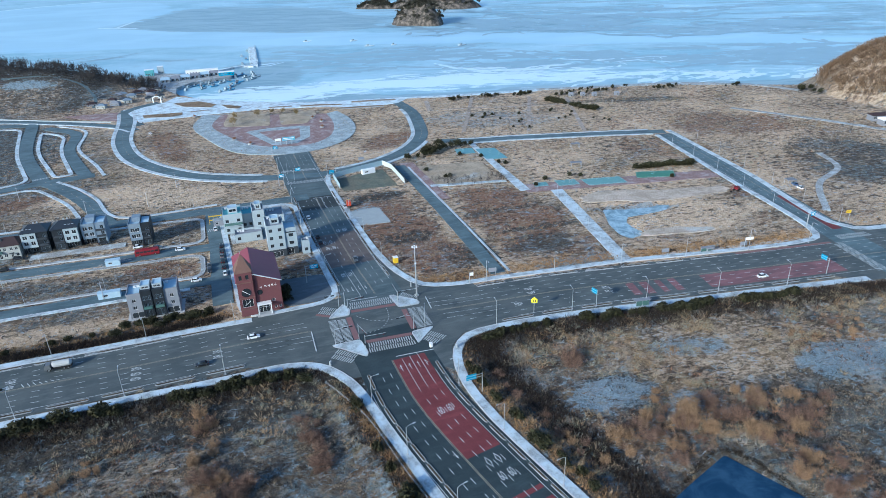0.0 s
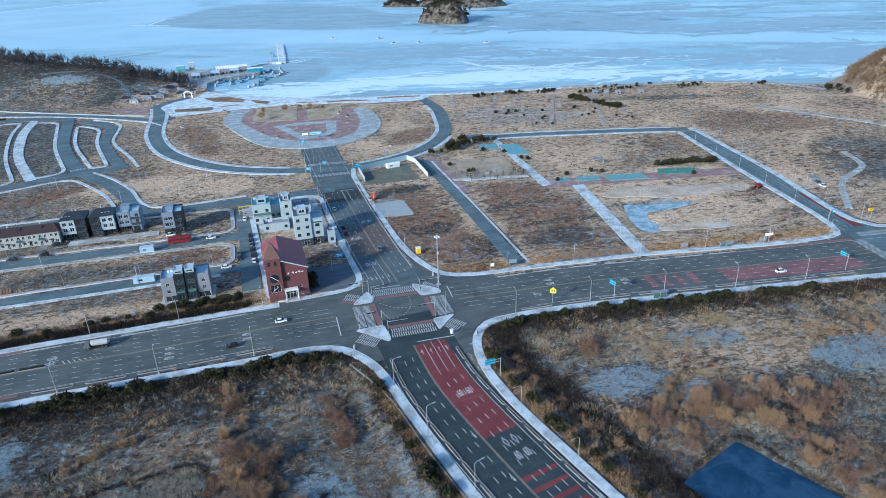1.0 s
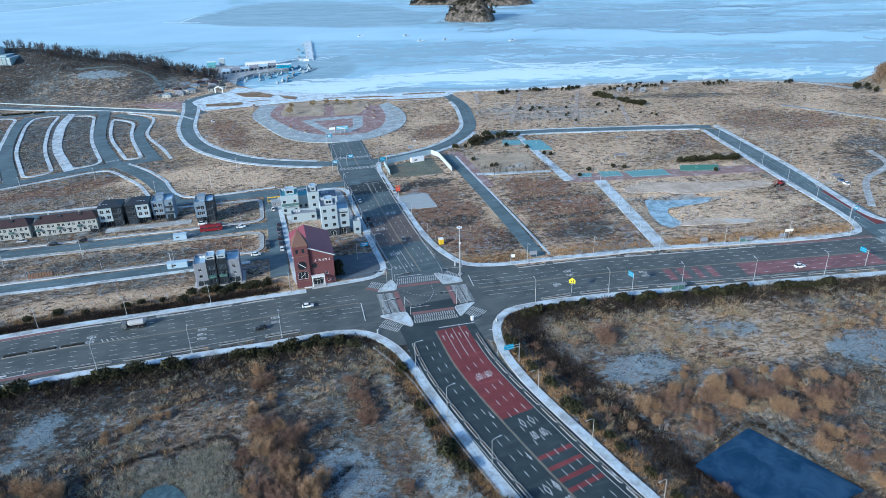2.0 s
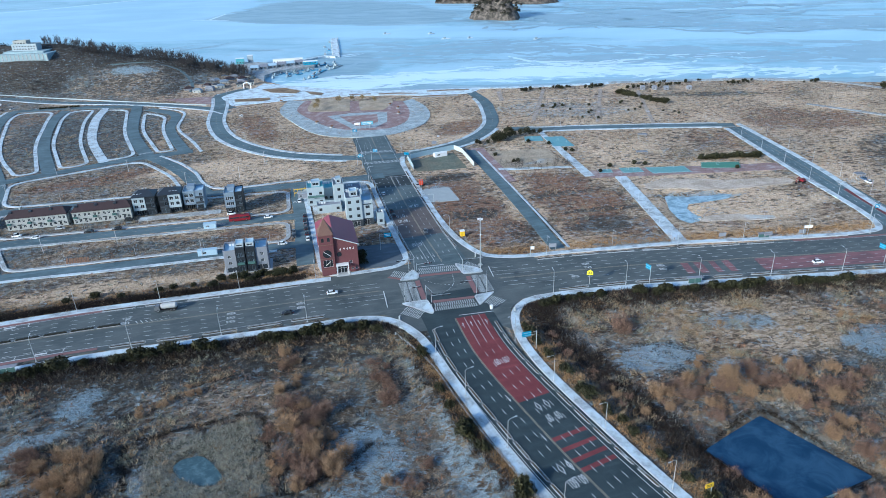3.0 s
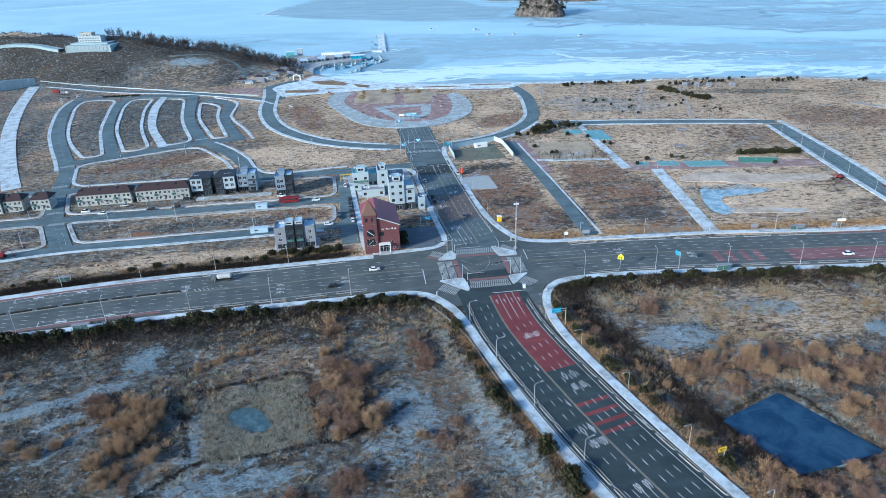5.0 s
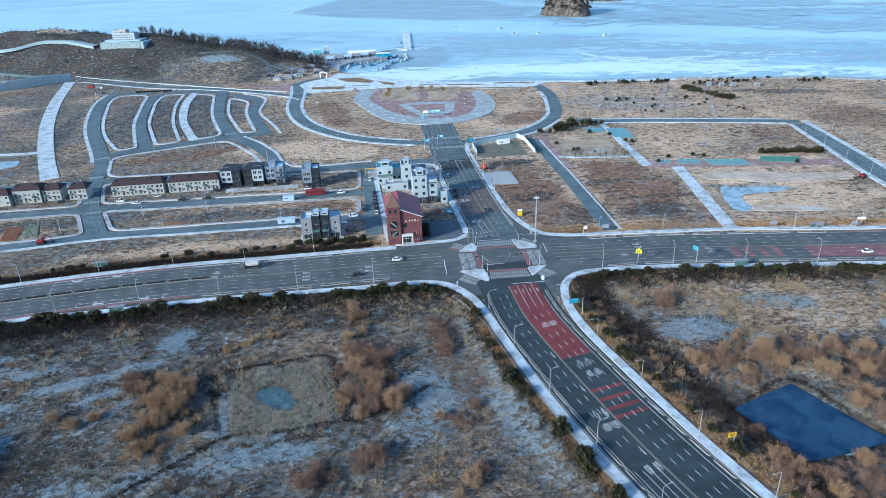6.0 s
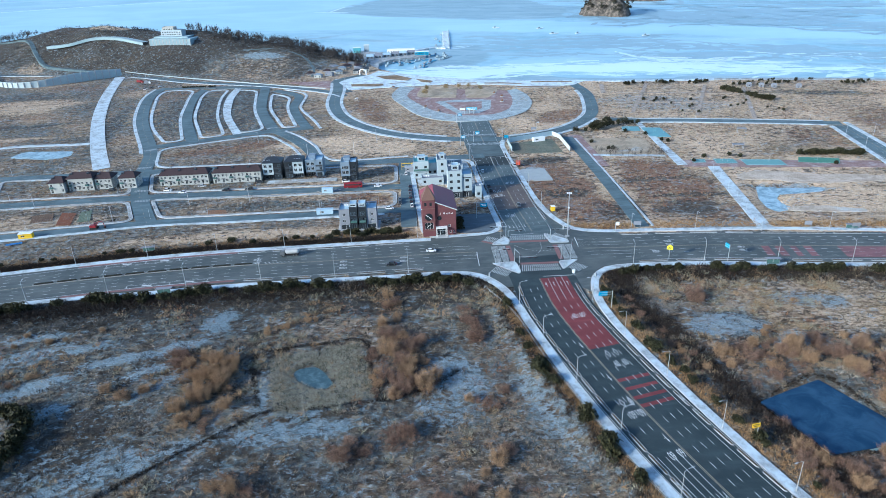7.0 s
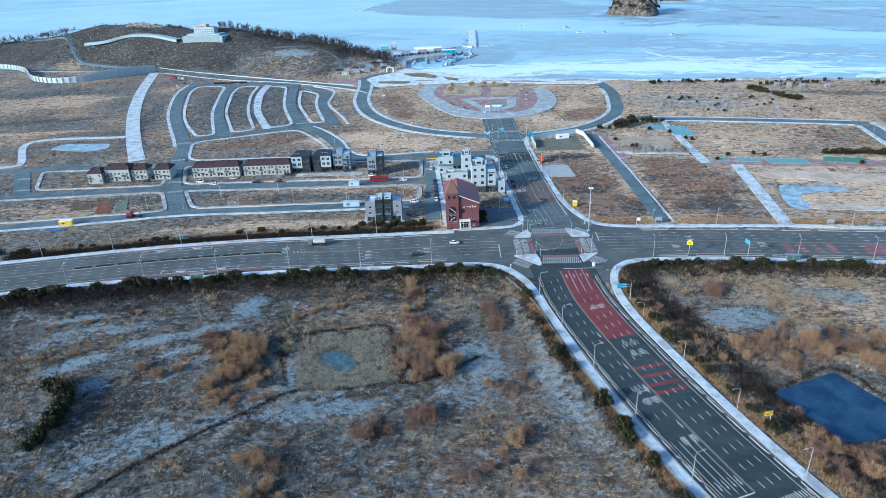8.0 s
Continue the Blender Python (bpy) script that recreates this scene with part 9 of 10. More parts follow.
stuff("ditch_growth", blades(np.concatenate(dt), 8, (0.25, 0.6), 0.2, 0.8, (0.2, 1.0), rs), leaf_mat("black_wet_weed", (0.012, 0.011, 0.010), (0.045, 0.036, 0.028)), "dark wet weeds along ditches in the field", "weeds")
# reeds round the small pool, golden verge under the hedge
rd = scatter(15000, -29, 3, 119, 152, lambda x, y: wet(x, y) * 0.4, 17)
vg = []
for line, off, wd in ((shift(SOUTH_F, -20.5), 0, 3.0), (shift(SOUTH_F, 18.0), 0, 1.6), (shift(CROSS_F, 24.5), 0, 3.0)):
    cum = measure_line(line)
    s = rs.uniform(0, cum[-1], 8600)
    x, y = np.interp(s, cum, line[:, 0]) + rs.normal(0, wd, 8600), np.interp(s, cum, line[:, 1]) + rs.normal(0, wd, 8600)
    k = free(x, y) & (y > 20)
    vg.append(np.stack([x[k], y[k], lie(x[k], y[k])], 1))
stuff("verge_grass", blades(np.concatenate(vg), 8, (0.4, 1.0), 0.2, 0.8, (0.3, 1.1), rs), leaf_mat("golden_verge", (0.13, 0.080, 0.040), (0.46, 0.30, 0.155)), "golden dead grass on the road verges", "grass")
stuff("reeds", blades(rd, 9, (0.4, 0.9), 0.12, 0.8, (0.4, 1.4), rs), leaf_mat("grey_reed", (0.15, 0.145, 0.115), (0.43, 0.42, 0.35)), "dense grey-straw reeds round a small pool", "reeds")


# shrubs of bare twigs
def twig_cloud(n, rad, tall, seed, width=0.05, length=(0.5, 1.1), up=0.9):
    r = np.random.RandomState(seed)
    lob = r.uniform(-0.5, 0.5, (5, 2)) * rad
    j = r.randint(0, 5, n)
    a, q = r.uniform(0, 2 * math.pi, n), np.sqrt(r.uniform(0, 1, n))
    x = lob[j, 0] + np.cos(a) * q * rad * 0.62
    y = lob[j, 1] + np.sin(a) * q * rad * 0.62
    top = tall * (1 - 0.55 * (np.hypot(x, y) / rad) ** 2) * r.uniform(0.75, 1.1, n)
    z = top * r.uniform(0.0, 0.85, n) ** 0.7
    z = np.maximum(z, 0)
    L = r.uniform(length[0], length[1], n) * tall / 3.0
    d = np.stack([x, y, np.full(n, rad * up)], 1) + r.normal(0, rad * 0.4, (n, 3))
    d = d / np.linalg.norm(d, axis=1)[:, None]
    p = np.stack([x, y, z], 1)
    s = r.normal(0, 1, (n, 3))
    s = s / np.linalg.norm(s, axis=1)[:, None] * width * tall / 3.0
    return np.stack([p - s, p + s, p + d * L[:, None]], 1).reshape(-1, 3)


def brush(n, rad, tall, seed, width=0.03, spread=0.5, stems=9):
    """Fine twigs fanning up from a few stems: a loose leafless shrub with a ragged top."""
    r = np.random.RandomState(seed)
    a, q = r.uniform(0, 6.283, stems), np.sqrt(r.uniform(0.02, 1, stems))
    base = np.stack([np.cos(a) * q * rad * 0.55, np.sin(a) * q * rad * 0.55, np.zeros(stems)], 1)
    aim = np.stack([np.cos(a) * q * spread, np.sin(a) * q * spread, np.ones(stems)], 1) + r.normal(0, 0.16, (stems, 3)) * (1, 1, 0.2)
    hh = tall * r.uniform(0.55, 1.1, stems) * (1.1 - 0.35 * q)
    j = r.randint(0, stems, n)
    t = r.uniform(0.08, 0.82, n) ** 0.75
    o = base[j] + aim[j] * (hh[j] * t)[:, None] + r.normal(0, 0.10 * rad, (n, 3)) * (1, 1, 0.4)
    o[:, 2] = np.maximum(o[:, 2], 0)
    d = aim[j] * 0.8 + r.normal(0, 0.42, (n, 3)) * (1, 1, 0.5)
    d = d / np.linalg.norm(d, axis=1)[:, None] * (hh[j] * r.uniform(0.14, 0.36, n) * (1.15 - 0.5 * t))[:, None]
    s = r.normal(0, 1, (n, 3))
    s = s / np.linalg.norm(s, axis=1)[:, None] * width * r.uniform(0.6, 1.5, n)[:, None]
    return np.stack([o - s, o + s, o + d], 1).reshape(-1, 3)


SHRUBS = [tri_mesh("shrub", brush(2900, 2.5, (3.2, 2.7, 3.6)[i % 3], 70 + i, 0.026, (0.55, 0.65, 0.3)[i % 3], 46), M_TWIGGOLD if i % 3 == 2 else M_TWIG) for i in range(6)]


def shrub(x, y, s, i, tall=1.0):
    ob = new("shrub", SHRUBS[i % 6])
    ob.matrix_basis = pose(x, y, float(lie(np.array([x]), np.array([y]))[0]) - 0.1, 0, 0, (i * 67 + x * 31) % 360) @ Matrix.Diagonal((s, s, s * tall, 1))
    gold = i % 3 == 2
    tagged(ob, "golden-brown dry shrub of upright stems" if gold else "reddish-brown leafless shrub in the wet field", "shrub", "wild shrubs")


rs = np.random.RandomState(9)


def filled(poly, n, grow=0.0):
    """n points inside a plan polygon, clear of roads and water."""
    p = np.array(poly, float)
    lo, hi = p.min(0), p.max(0)
    res = []
    for _ in range(n * 30):
        x, y = rs.uniform(lo[0], hi[0]), rs.uniform(lo[1], hi[1])
        X, Y = np.array([x]), np.array([y])
        if inside(X, Y, poly)[0] and free(X, Y)[0] and wet(X, Y)[0]:
            res.append((x, y))
            if len(res) == n:
                break
    return res


n_sh = 0
# stands of shrubs: plan, how many singles, size, share of golden ones, thicket between them
STANDS = [
    ([(-60, 158), (-50, 162), (-40, 160), (-39, 146), (-44, 122), (-50, 117), (-57, 121), (-59, 138)], 34, 1.1, 0.85, 90),
    ([(-63, 166), (-54, 166), (-53, 152), (-61, 154)], 8, 1.0, 0.0, 20),
    ([(15, 184), (24, 180), (22, 160), (13, 160)], 10, 0.9, 0.5, 25),
    ([(11, 160), (22, 158), (24, 144), (24, 120), (14, 112), (7, 117), (8, 142)], 32, 1.2, 0.35, 100),
    ([(2, 118), (6, 117), (8, 142), (8, 158), (4, 142)], 8, 0.7, 0.3, 20),
    ([(45, 165), (50, 164), (46, 134), (41, 136)], 14, 0.95, 0.1, 30),
    ([(-26, 182), (-6, 176), (-4, 168), (-30, 168)], 12, 0.6, 0.9, 16),
    ([(117, 104), (137, 108), (150, 103), (148, 92), (139, 86), (124, 87), (114, 84), (115, 96)], 24, 1.15, 0.5, 90),
    ([(150, 104), (172, 95), (186, 80), (170, 72), (148, 72), (143, 84)], 25, 1.15, 0.45, 100),
    ([(146, 70), (166, 70), (170, 48), (150, 44), (147, 56)], 13, 1.15, 0.5, 60),
    ([(111, 76), (116, 72), (115, 60), (118, 51), (140, 48), (150, 40), (128, 28), (100, 36), (104, 54)], 24, 1.05, 0.1, 110),
    ([(131, 142), (137, 142), (136, 136), (131, 137)], 4, 1.25, 0.1, 8),
    ([(138, 113), (146, 112), (145, 108), (137, 109)], 4, 0.7, 0.9, 6),
    ([(190, 112), (240, 108), (236, 90), (196, 96)], 10, 0.6, 0.8, 12),
    ([(104, 150), (110, 150), (110, 96), (105, 96)], 14, 0.7, 0.1, 60),
    ([(-120, 198), (-56, 200), (-60, 190), (-118, 188)], 6, 0.65, 0.9, 10),
    ([(-116, 168), (-100, 174), (-98, 170), (-114, 162)], 4, 0.6, 0.9, 14),
    ([(-82, 152), (-68, 150), (-68, 142), (-80, 146)], 5, 0.8, 0.9, 12),
    ([(-48, 100), (-34, 100), (-32, 76), (-48, 76)], 8, 1.05, 0.5, 24),
    ([(0, 103), (10, 103), (10, 94), (0, 93)], 6, 1.1, 0.1, 18),
    ([(-16, 102), (-4, 101), (-5, 94), (-16, 94)], 6, 1.05, 0.2, 16),
    ([(26, 108), (44, 112), (40, 100), (28, 100)], 6, 0.95, 0.3, 14),
    ([(10, 90), (34, 90), (34, 66), (8, 66)], 8, 0.95, 0.4, 20),
]
between = [[], []]
for poly, n, s, gold, m in STANDS:
    for x, y in filled(poly, n):
        if n_sh < 297:
            shrub(x, y, s * rs.uniform(0.6, 1.35), 3 * rs.randint(0, 2) + (2 if rs.uniform() < gold else rs.randint(0, 2)), rs.uniform(0.75, 1.25))
            n_sh += 1
    for x, y in filled(poly, m):
        between[int(rs.uniform() < gold)].append((x, y, s * rs.uniform(0.3, 0.85)))
LOW = [brush(560, 2.6, 2.4, 300 + i, 0.034, 0.6, 26) for i in range(6)]
for pts, mat, lab in ((between[0], M_TWIG, "reddish-brown leafless thicket in the wet field"), (between[1], M_TWIGGOLD, "golden dry thicket in the wet field")):
    q = np.array(pts)
    z = lie(q[:, 0], q[:, 1])
    stuff("thicket", np.concatenate([LOW[i % 6] * c * (1, 1 if i % 2 else -1, 1) + np.array([a, b, h - 0.1]) for i, ((a, b, c), h) in enumerate(zip(pts, z))]), mat, lab, "thicket")


# evergreen bushes along the roads
def leaf_cloud(n, rad, tall, seed, size=0.2):
    r = np.random.RandomState(seed)
    m = 7
    cx = r.uniform(-0.6, 0.6, (m, 3)) * np.array([rad, rad, tall * 0.35]) + np.array([0, 0, tall * 0.45])
    cr = r.uniform(0.4, 0.75, m) * rad
    j = r.randint(0, m, n)
    d = r.normal(0, 1, (n, 3))
    d = d / np.linalg.norm(d, axis=1)[:, None]
    p = cx[j] + d * (cr[j] * r.uniform(0.6, 1.08, n))[:, None] * np.array([1, 1, tall / rad * 0.55])
    p[:, 2] = np.abs(p[:, 2])
    u = r.normal(0, 1, (n, 3)) * size
    w = r.normal(0, 1, (n, 3)) * size
    return np.stack([p - u, p + u, p + w], 1).reshape(-1, 3)


BUSHES = [tri_mesh("bush", leaf_cloud(620, 1.5, 2.0, 90 + i, 0.17), M_EVERGREEN) for i in range(4)]


def bush(x, y, s, i, label="dark evergreen bush beside the road", stretch=1.0, rz=0.0):
    ob = new("evergreen_bush", BUSHES[i % 4])
    ob.matrix_basis = pose(x, y, float(lie(np.array([x]), np.array([y]))[0]) - 0.1, 0, 0, rz) @ Matrix.Diagonal((s * stretch, s, s * 1.35, 1))
    tagged(ob, label, "bush", "roadside evergreen bushes")


i = 0
for pts, step, spread, s, gaps in (([(-150, 218.5), (-103, 216.5), (-72, 210), (-48, 206.5), (-17, 199.5), (28, 188.5), (50, 183), (57, 178)], 3.0, 0.7, 1.0, 0.30), ([(58, 176), (60.5, 160), (59, 135), (58, 112), (59, 90), (60, 70), (62, 40)], 5.0, 0.8, 0.9, 0.35),
                                   ([(116, 164.5), (124, 164), (151, 156), (178, 145), (200, 137)], 2.6, 0.6, 0.85, 0.2), ([(214, 131), (234, 123)], 2.6, 0.6, 0.85, 0.1), ([(108, 165), (101.5, 150), (99.5, 130), (98.5, 110), (98.5, 90), (99.5, 68), (102, 40)], 3.4, 0.5, 0.8, 0.42),
                                   ([(-160, 268), (-112, 264), (-57, 258), (-2, 247.5), (42, 237)], 4.2, 1.5, 0.68, 0.45), ([(299, 268), (330, 254)], 2.2, 0.4, 0.9, 0.0), ([(8, 247.5), (44, 238.5)], 2.6, 0.5, 0.72, 0.25), ([(374, 440), (381, 392)], 3.0, 0.6, 1.1, 0.05)):
    ln = curve(pts)
    cum = measure_line(ln)
    for sd in np.arange(0, cum[-1], step):
        if rs.uniform() < gaps + 0.5 * (gaps > 0.1 and math.sin(sd * 0.17 + pts[0][0]) + 0.6 * math.sin(sd * 0.41) > 0.5):
            continue
        p, u = at(ln, sd, cum)
        bush(p[0] + rs.normal(0, spread), p[1] + rs.normal(0, spread), s * rs.uniform(0.95, 1.9), i, stretch=rs.uniform(1.0, 1.6), rz=math.degrees(math.atan2(u[1], u[0])))
        i += 1
for x, y, s in ((56.1, 114.2, 1.9), (59.6, 87.8, 1.9), (59.2, 74.6, 1.7), (59.9, 60.2, 1.6), (-110, 149, 1.6), (-107, 147, 2.0), (-104.5, 143, 2.1), (-103, 138.5, 2.2), (-102.5, 134, 2.0), (-103, 129.5, 2.1), (-104.5, 125, 1.9), (-106, 121, 1.7), (-107.5, 117.5, 1.4), (66.8, 233.5, 1.7), (67.2, 236.2, 1.9), (67.8, 239.0, 1.8)):
    bush(x, y, s, i, "large dark evergreen bush with an uneven crown")
    i += 1


# trees
def tree(name, label, h, crown_v, mat, group, cat="tree"):
    c = thing(name, label, cat, group=group)
    bm = tube(bmesh.new(), [(0, 0, -0.3), (0.05 * h * 0.3, 0, h * 0.3), (0, 0, h * 0.75)], 0.035 * h * 0.5, 0.012 * h * 0.5, 5)
    for k in range(5):
        a = k * 1.3
        z = h * (0.3 + 0.09 * k)
        tube(bm, [(0, 0, z), (math.cos(a) * h * 0.13, math.sin(a) * h * 0.13, z + h * 0.12), (math.cos(a) * h * 0.22, math.sin(a) * h * 0.22, z + h * 0.28)], 0.012 * h * 0.5, 0.004 * h, 4)
    part("trunk", bm, M_BARK, c)
    cr = new("crown", tri_mesh("crown", crown_v, mat))
    cr.parent = c
    return c


def raised(v, z):
    return v + np.array([0, 0, z])


BARE = [tree("bare_tree", "leafless grey-brown tree on the ridge", 9.0, raised(brush(420, 2.4, 7.2, 120 + i, 0.05, 0.34, 8), 2.2), M_BARETREE, "trees on the ridge") for i in range(3)]
PINES = [tree("pine_tree", "small dark green pine tree", 6.0, raised(leaf_cloud(700, 1.9, 4.2, 140 + i, 0.24), 1.4), M_EVERGREEN, "small pines") for i in range(2)]
SAPS = [tree("sapling", "thin leafless park sapling", 5.0, raised(twig_cloud(110, 1.1, 3.0, 150 + i, 0.03), 1.6), M_BARETREE, "young park trees") for i in range(2)]
GOLD = [tree("plaza_tree", "small tree with ochre dead leaves on the plaza", 7.0, raised(leaf_cloud(420, 2.6, 4.2, 160, 0.26), 2.4), leaf_mat("ochre_leaf", (0.10, 0.075, 0.04), (0.34, 0.25, 0.12)), "plaza trees")]
placed = set()


def plant(kinds, x, y, s, zoff=0.0):
    src = kinds[rs.randint(0, len(kinds))]
    m = pose(x, y, float(lie(np.array([x]), np.array([y]))[0]) + zoff, 0, 0, rs.uniform(0, 360))
    ob = src if src.name not in placed else copy_thing(src, m)
    placed.add(src.name)
    ob.matrix_basis = m
    ob.scale = (s, s, s)


for k in range(235):
    t = rs.uniform(0, 1) ** 0.8
    x = -80 + 195 * t + rs.normal(0, 4)
    y = 836 - 122 * t + rs.normal(0, 13) + 2
    if -150 < x < 110:
        plant(BARE, x, y, rs.uniform(0.75, 1.25))
for k in range(60):
    plant(BARE, -395 + k * 2.1, 1010 - k * 1.0 + rs.normal(0, 8), rs.uniform(0.7, 1.3))
for x, y, n, sx, sy, s in ((313, 491, 8, 6, 2, 0.75), (346, 483, 12, 9, 2, 0.65), (372, 470, 12, 9, 2, 0.65), (400, 448, 6, 10, 4, 0.6), (440, 440, 16, 22, 3, 0.6), (490, 415, 18, 24, 4, 0.55), (540, 380, 8, 10, 5, 0.6), (425, 452, 10, 16, 3, 0.5), (199, 366, 3, 3, 1.5, 0.9), (215, 367, 8, 7, 2.0, 1.1), (230, 371, 5, 6, 1.5, 1.0), (243, 369, 3, 4, 2, 0.8),
                          (570, 325, 6, 6, 8, 1.0), (380, 395, 3, 4, 4, 0.8), (230, 382, 3, 3, 2, 0.9)):
    for k in range(n):
        plant(PINES, x + rs.normal(0, sx * 0.7), y + rs.normal(0, sy * 0.7), s * rs.uniform(0.7, 1.2))
for x, y in ((194.3, 338.9), (197.8, 322.2), (200.5, 321.5), (229.1, 355.1), (237.8, 343.2), (239.1, 326.3), (241.7, 322.1), (231, 279.5), (242, 284), (258, 281), (262, 276), (303, 244.5)):
    bush(x, y, 1.0, int(x), "round clipped evergreen shrub in the park")
for k in range(22):
    t, u = rs.uniform(0, 1), rs.uniform(0, 1)
    bush(268 + 95 * t + 28 * u, 392 - 44 * t + 66 * u, rs.uniform(0.6, 1.1), k, "round clipped evergreen shrub in the park")
for k in range(46):
    t, u = rs.uniform(0, 1), rs.uniform(0, 1)
    plant(SAPS, 184 + 38 * t + 3 * u, 311 - 17 * t + 12 * u - 3, rs.uniform(0.7, 1.1))
for k in range(60):
    t, u = rs.uniform(0, 1), rs.uniform(0, 1)
    plant(SAPS, 258 + 105 * t + 25 * u, 395 - 48 * t + 70 * u, rs.uniform(0.6, 1.0))
for x, y in ((128.8, 524.5), (152.9, 540.2), (174, 538), (180.3, 523.6), (165.9, 541), (136, 545)):
    plant(GOLD, x, y, rs.uniform(0.8, 1.1), 0.3)
for x, y in ((117.7, 483.2), (123.7, 464.8), (188.2, 508.7), (189.7, 493.8), (183.2, 476.6), (111.2, 574)):
    c = thing("planter", "round planter with a reddish-brown shrub", "planter", pose(x, y, 0.15), "plaza planters")
    bm = bmesh.new()
    bmesh.ops.create_cone(bm, cap_ends=True, segments=16, radius1=1.5, radius2=1.7, depth=0.7)
    bmesh.ops.translate(bm, vec=(0, 0, 0.35), verts=bm.verts[:])
    part("bowl", bm, M_CONC, c)
    cr = new("plant", tri_mesh("plant", raised(leaf_cloud(260, 1.3, 1.7, int(x), 0.16), 0.6), M_RUST))
    cr.parent = c

for k in range(15):
    bush(-83 + 2.4 * k * 0.9, 668 - 0.62 * k, 0.8, k, "small dark evergreen bush beside the upper street")
plant(BARE, -176, 434, 0.8)
# woods on the eastern hill and on the islands, dark scrub on the western hill
rs2 = np.random.RandomState(77)
x, y = rs2.uniform(545, 712, 5200), rs2.uniform(170, 372, 5200)
e = np.hypot((x - 656) / 96, (y - 266) / 96)
k = (e < 0.97) & (x < 705) & (y < 360)
p = np.stack([x[k], y[k], lie(x[k], y[k])], 1)[:2000]
cr = [twig_cloud(60, 3.0, 5.2, 200 + i, 0.12, (0.7, 1.3)) for i in range(5)]
stuff("hill_woods", np.concatenate([cr[i % 5] * (0.7 + 0.6 * ((i * 37) % 10) / 10) + q for i, q in enumerate(p)]), M_WOODS, "bare brown winter woods covering the hill", "woods")
px = []
for (cx, cy, ra, rb, rz, h, lab, seed), vs in ISLES:
    vs = np.array(vs)
    top = vs[vs[:, 2] > -4.2 + h * 0.28]
    px.append(top[rs2.randint(0, len(top), int(420 * ra / 60))] + rs2.normal(0, 1, (int(420 * ra / 60), 3)) * np.array([5, 5, 0.3]))
px = np.concatenate(px)
cl = [leaf_cloud(70, 3.4, 5.0, 230 + i, 0.7) for i in range(4)]
stuff("island_woods", np.concatenate([cl[i % 4] * (0.7 + 0.5 * ((i * 29) % 10) / 10) + q - np.array([0, 0, 1.0]) for i, q in enumerate(px)]), leaf_mat("island_wood", (0.022, 0.025, 0.02), (0.075, 0.068, 0.05)), "mixed dark woods covering the islands", "woods")
x, y = rs2.uniform(-420, 120, 15000), rs2.uniform(640, 1010, 15000)
dh, hz_, sh = near_line(x, y, W_CREST, True)
k = (lie(x, y) > 3.5) & (rs2.uniform(0, 1, 15000) < 0.25 + 0.7 * clump(x, y, 0.04, 91, -0.2, 0.5)) & (np.hypot((x + 8) / 60, (y - 716) / 50) > 1) & (np.hypot(x + 98, y - 828) > 34)
p = np.stack([x[k], y[k], lie(x[k], y[k])], 1)[:5600]
cs = [twig_cloud(34, 2.4, 2.4, 260 + i, 0.14, (0.7, 1.3)) for i in range(5)]
stuff("hill_scrub", np.concatenate([cs[i % 5] * (0.6 + 0.7 * ((i * 37) % 10) / 10) + q for i, q in enumerate(p)]), leaf_mat("hill_scrub_twig", (0.016, 0.019, 0.023), (0.058, 0.057, 0.060)), "dark leafless scrub covering the western hill", "scrub")

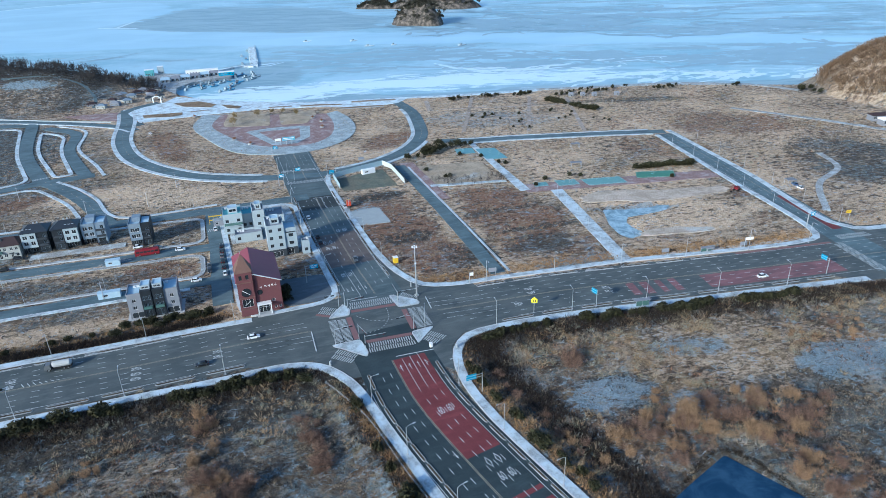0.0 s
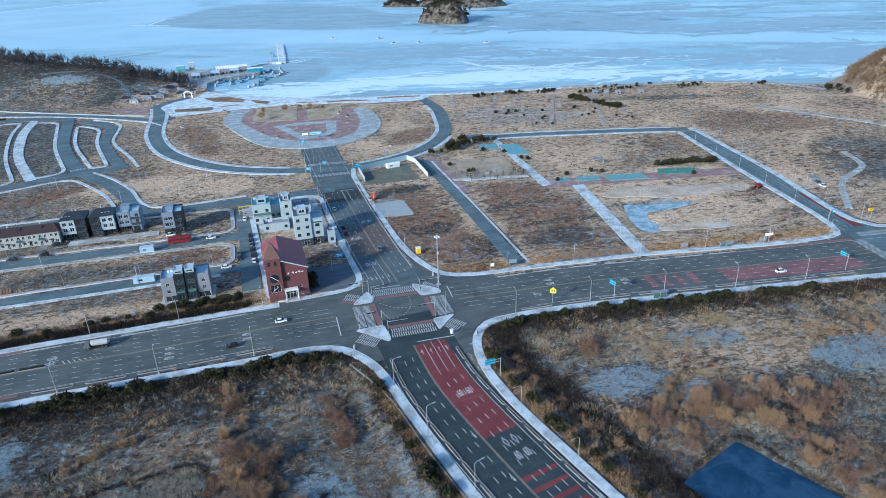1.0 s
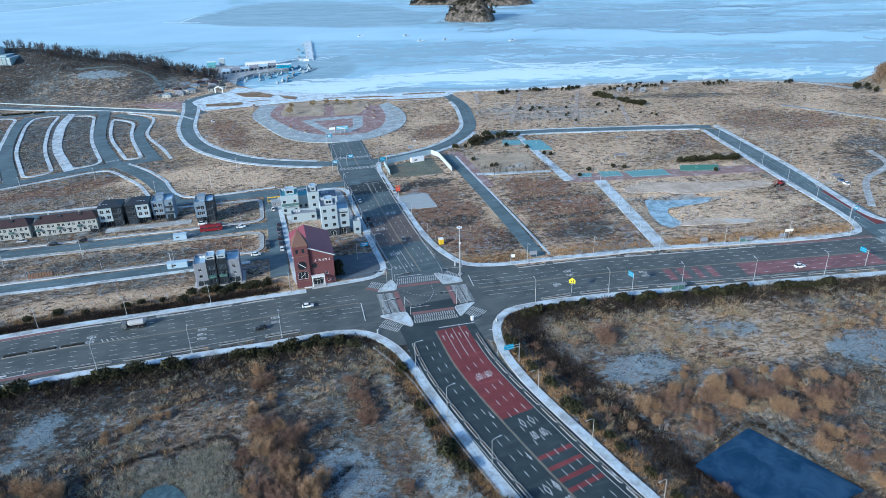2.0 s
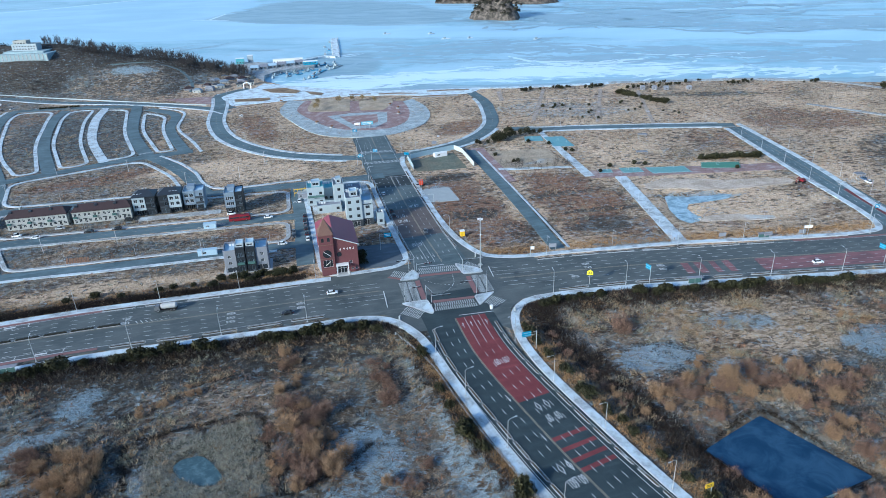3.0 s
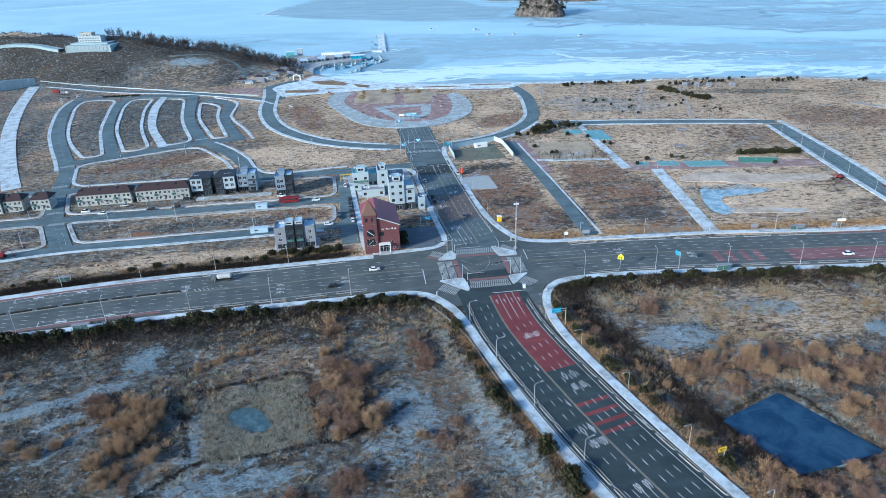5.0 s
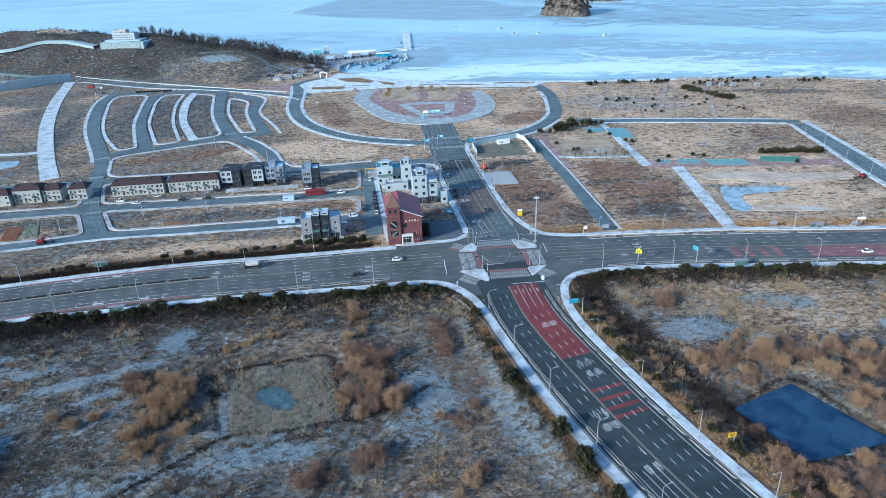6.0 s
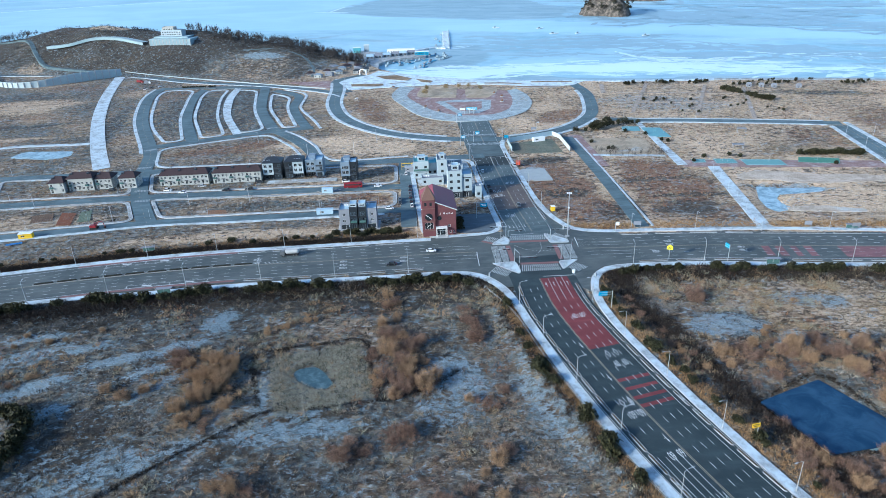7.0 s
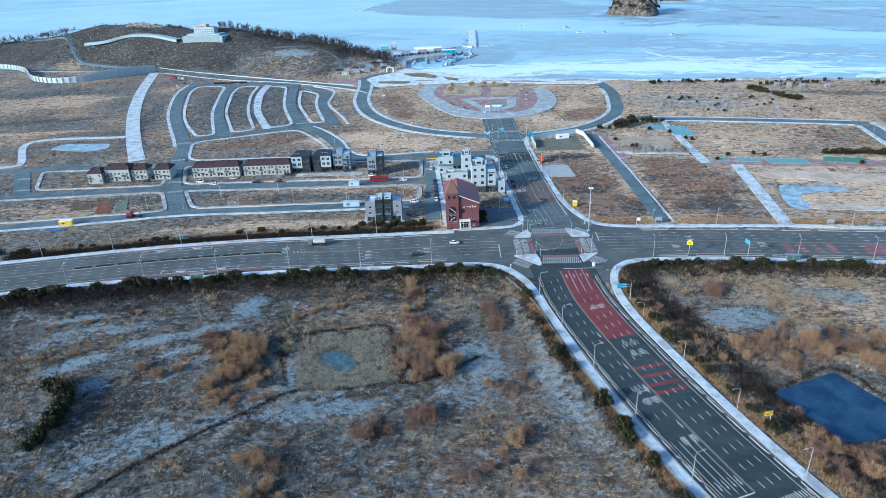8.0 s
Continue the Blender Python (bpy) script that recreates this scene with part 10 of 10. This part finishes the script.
# thin bare woods along the ridge towards the harbour
t = rs2.uniform(0, 1, 520) ** 0.8
x, y = -80 + 192 * t + rs2.normal(0, 4, 520), 838 - 122 * t + rs2.normal(0, 12, 520)
p = np.stack([x, y, lie(x, y) - 0.2], 1)
cw = [raised(brush(130, 1.9, 6.8, 280 + i, 0.07, 0.3, 5), 0.4) for i in range(4)]
stuff("ridge_woods", np.concatenate([cw[i % 4] * (0.55 + 0.55 * ((i * 37) % 10) / 10) + q for i, q in enumerate(p)]), M_BARETREE, "thin grey leafless woods along the ridge", "woods")

# tyre tracks across the frosted clearing
tk = []
for pts in ([(129, 129), (137, 126.6), (142.7, 120.5), (146, 114)], [(116, 111), (127, 111), (137, 111.5), (147, 110)], [(118, 107.5), (128, 108), (138, 108.5), (147, 107)]):
    for off in (-0.85, 0.85):
        ln = shift(curve(pts, 1.2), off)
        q = np.stack([ln[:, 0], ln[:, 1], lie(ln[:, 0], ln[:, 1])], 1)
        tk.append(np.repeat(q, 5, 0) + rs2.normal(0, 0.12, (len(q) * 5, 3)) * (1, 1, 0))
stuff("tyre_tracks", blades(np.concatenate(tk), 5, (0.2, 0.4), 0.5, 0.9, (0.6, 1.6), rs2), leaf_mat("muddy_rut", (0.012, 0.014, 0.017), (0.05, 0.055, 0.06)), "dark muddy tyre ruts across frosted ground", "tracks")

# rubble heaps and stone edging
M_RUBBLE = plain("rubble_stone", (0.30, 0.29, 0.28), 0.9, wear=0.4)


def stones(pts, n, spread, size, seed, label):
    r = np.random.RandomState(seed)
    ln = curve(pts)
    cum = measure_line(ln)
    bm = bmesh.new()
    for k in range(n):
        p, _ = at(ln, r.uniform(0, cum[-1]), cum)
        x, y = p + r.normal(0, spread, 2)
        s = size * r.uniform(0.5, 1.4)
        q = bmesh.ops.create_icosphere(bm, subdivisions=1, radius=s)["verts"]
        z = float(lie(np.array([x]), np.array([y]))[0])
        for v in q:
            v.co = Vector((x + v.co.x * r.uniform(0.7, 1.3), y + v.co.y * r.uniform(0.7, 1.3), z + v.co.z * 0.7 + s * 0.2))
    return tagged(part("rubble", bm, M_RUBBLE), label, "stones", kind="stuff")


stones([(222, 176), (250, 165), (286, 151)], 150, 0.8, 0.45, 301, "row of grey boulders along the road edge")
stones([(8, 311), (16, 312), (20, 310)], 60, 1.6, 0.5, 302, "heap of pale building rubble")
stones([(330, 200), (345, 196)], 50, 2.5, 0.5, 303, "scattered pale stones beside the road")
stones([(225, 201), (236, 204), (246, 207)], 60, 2.5, 0.5, 304, "sandy stones on the mound in the pit")
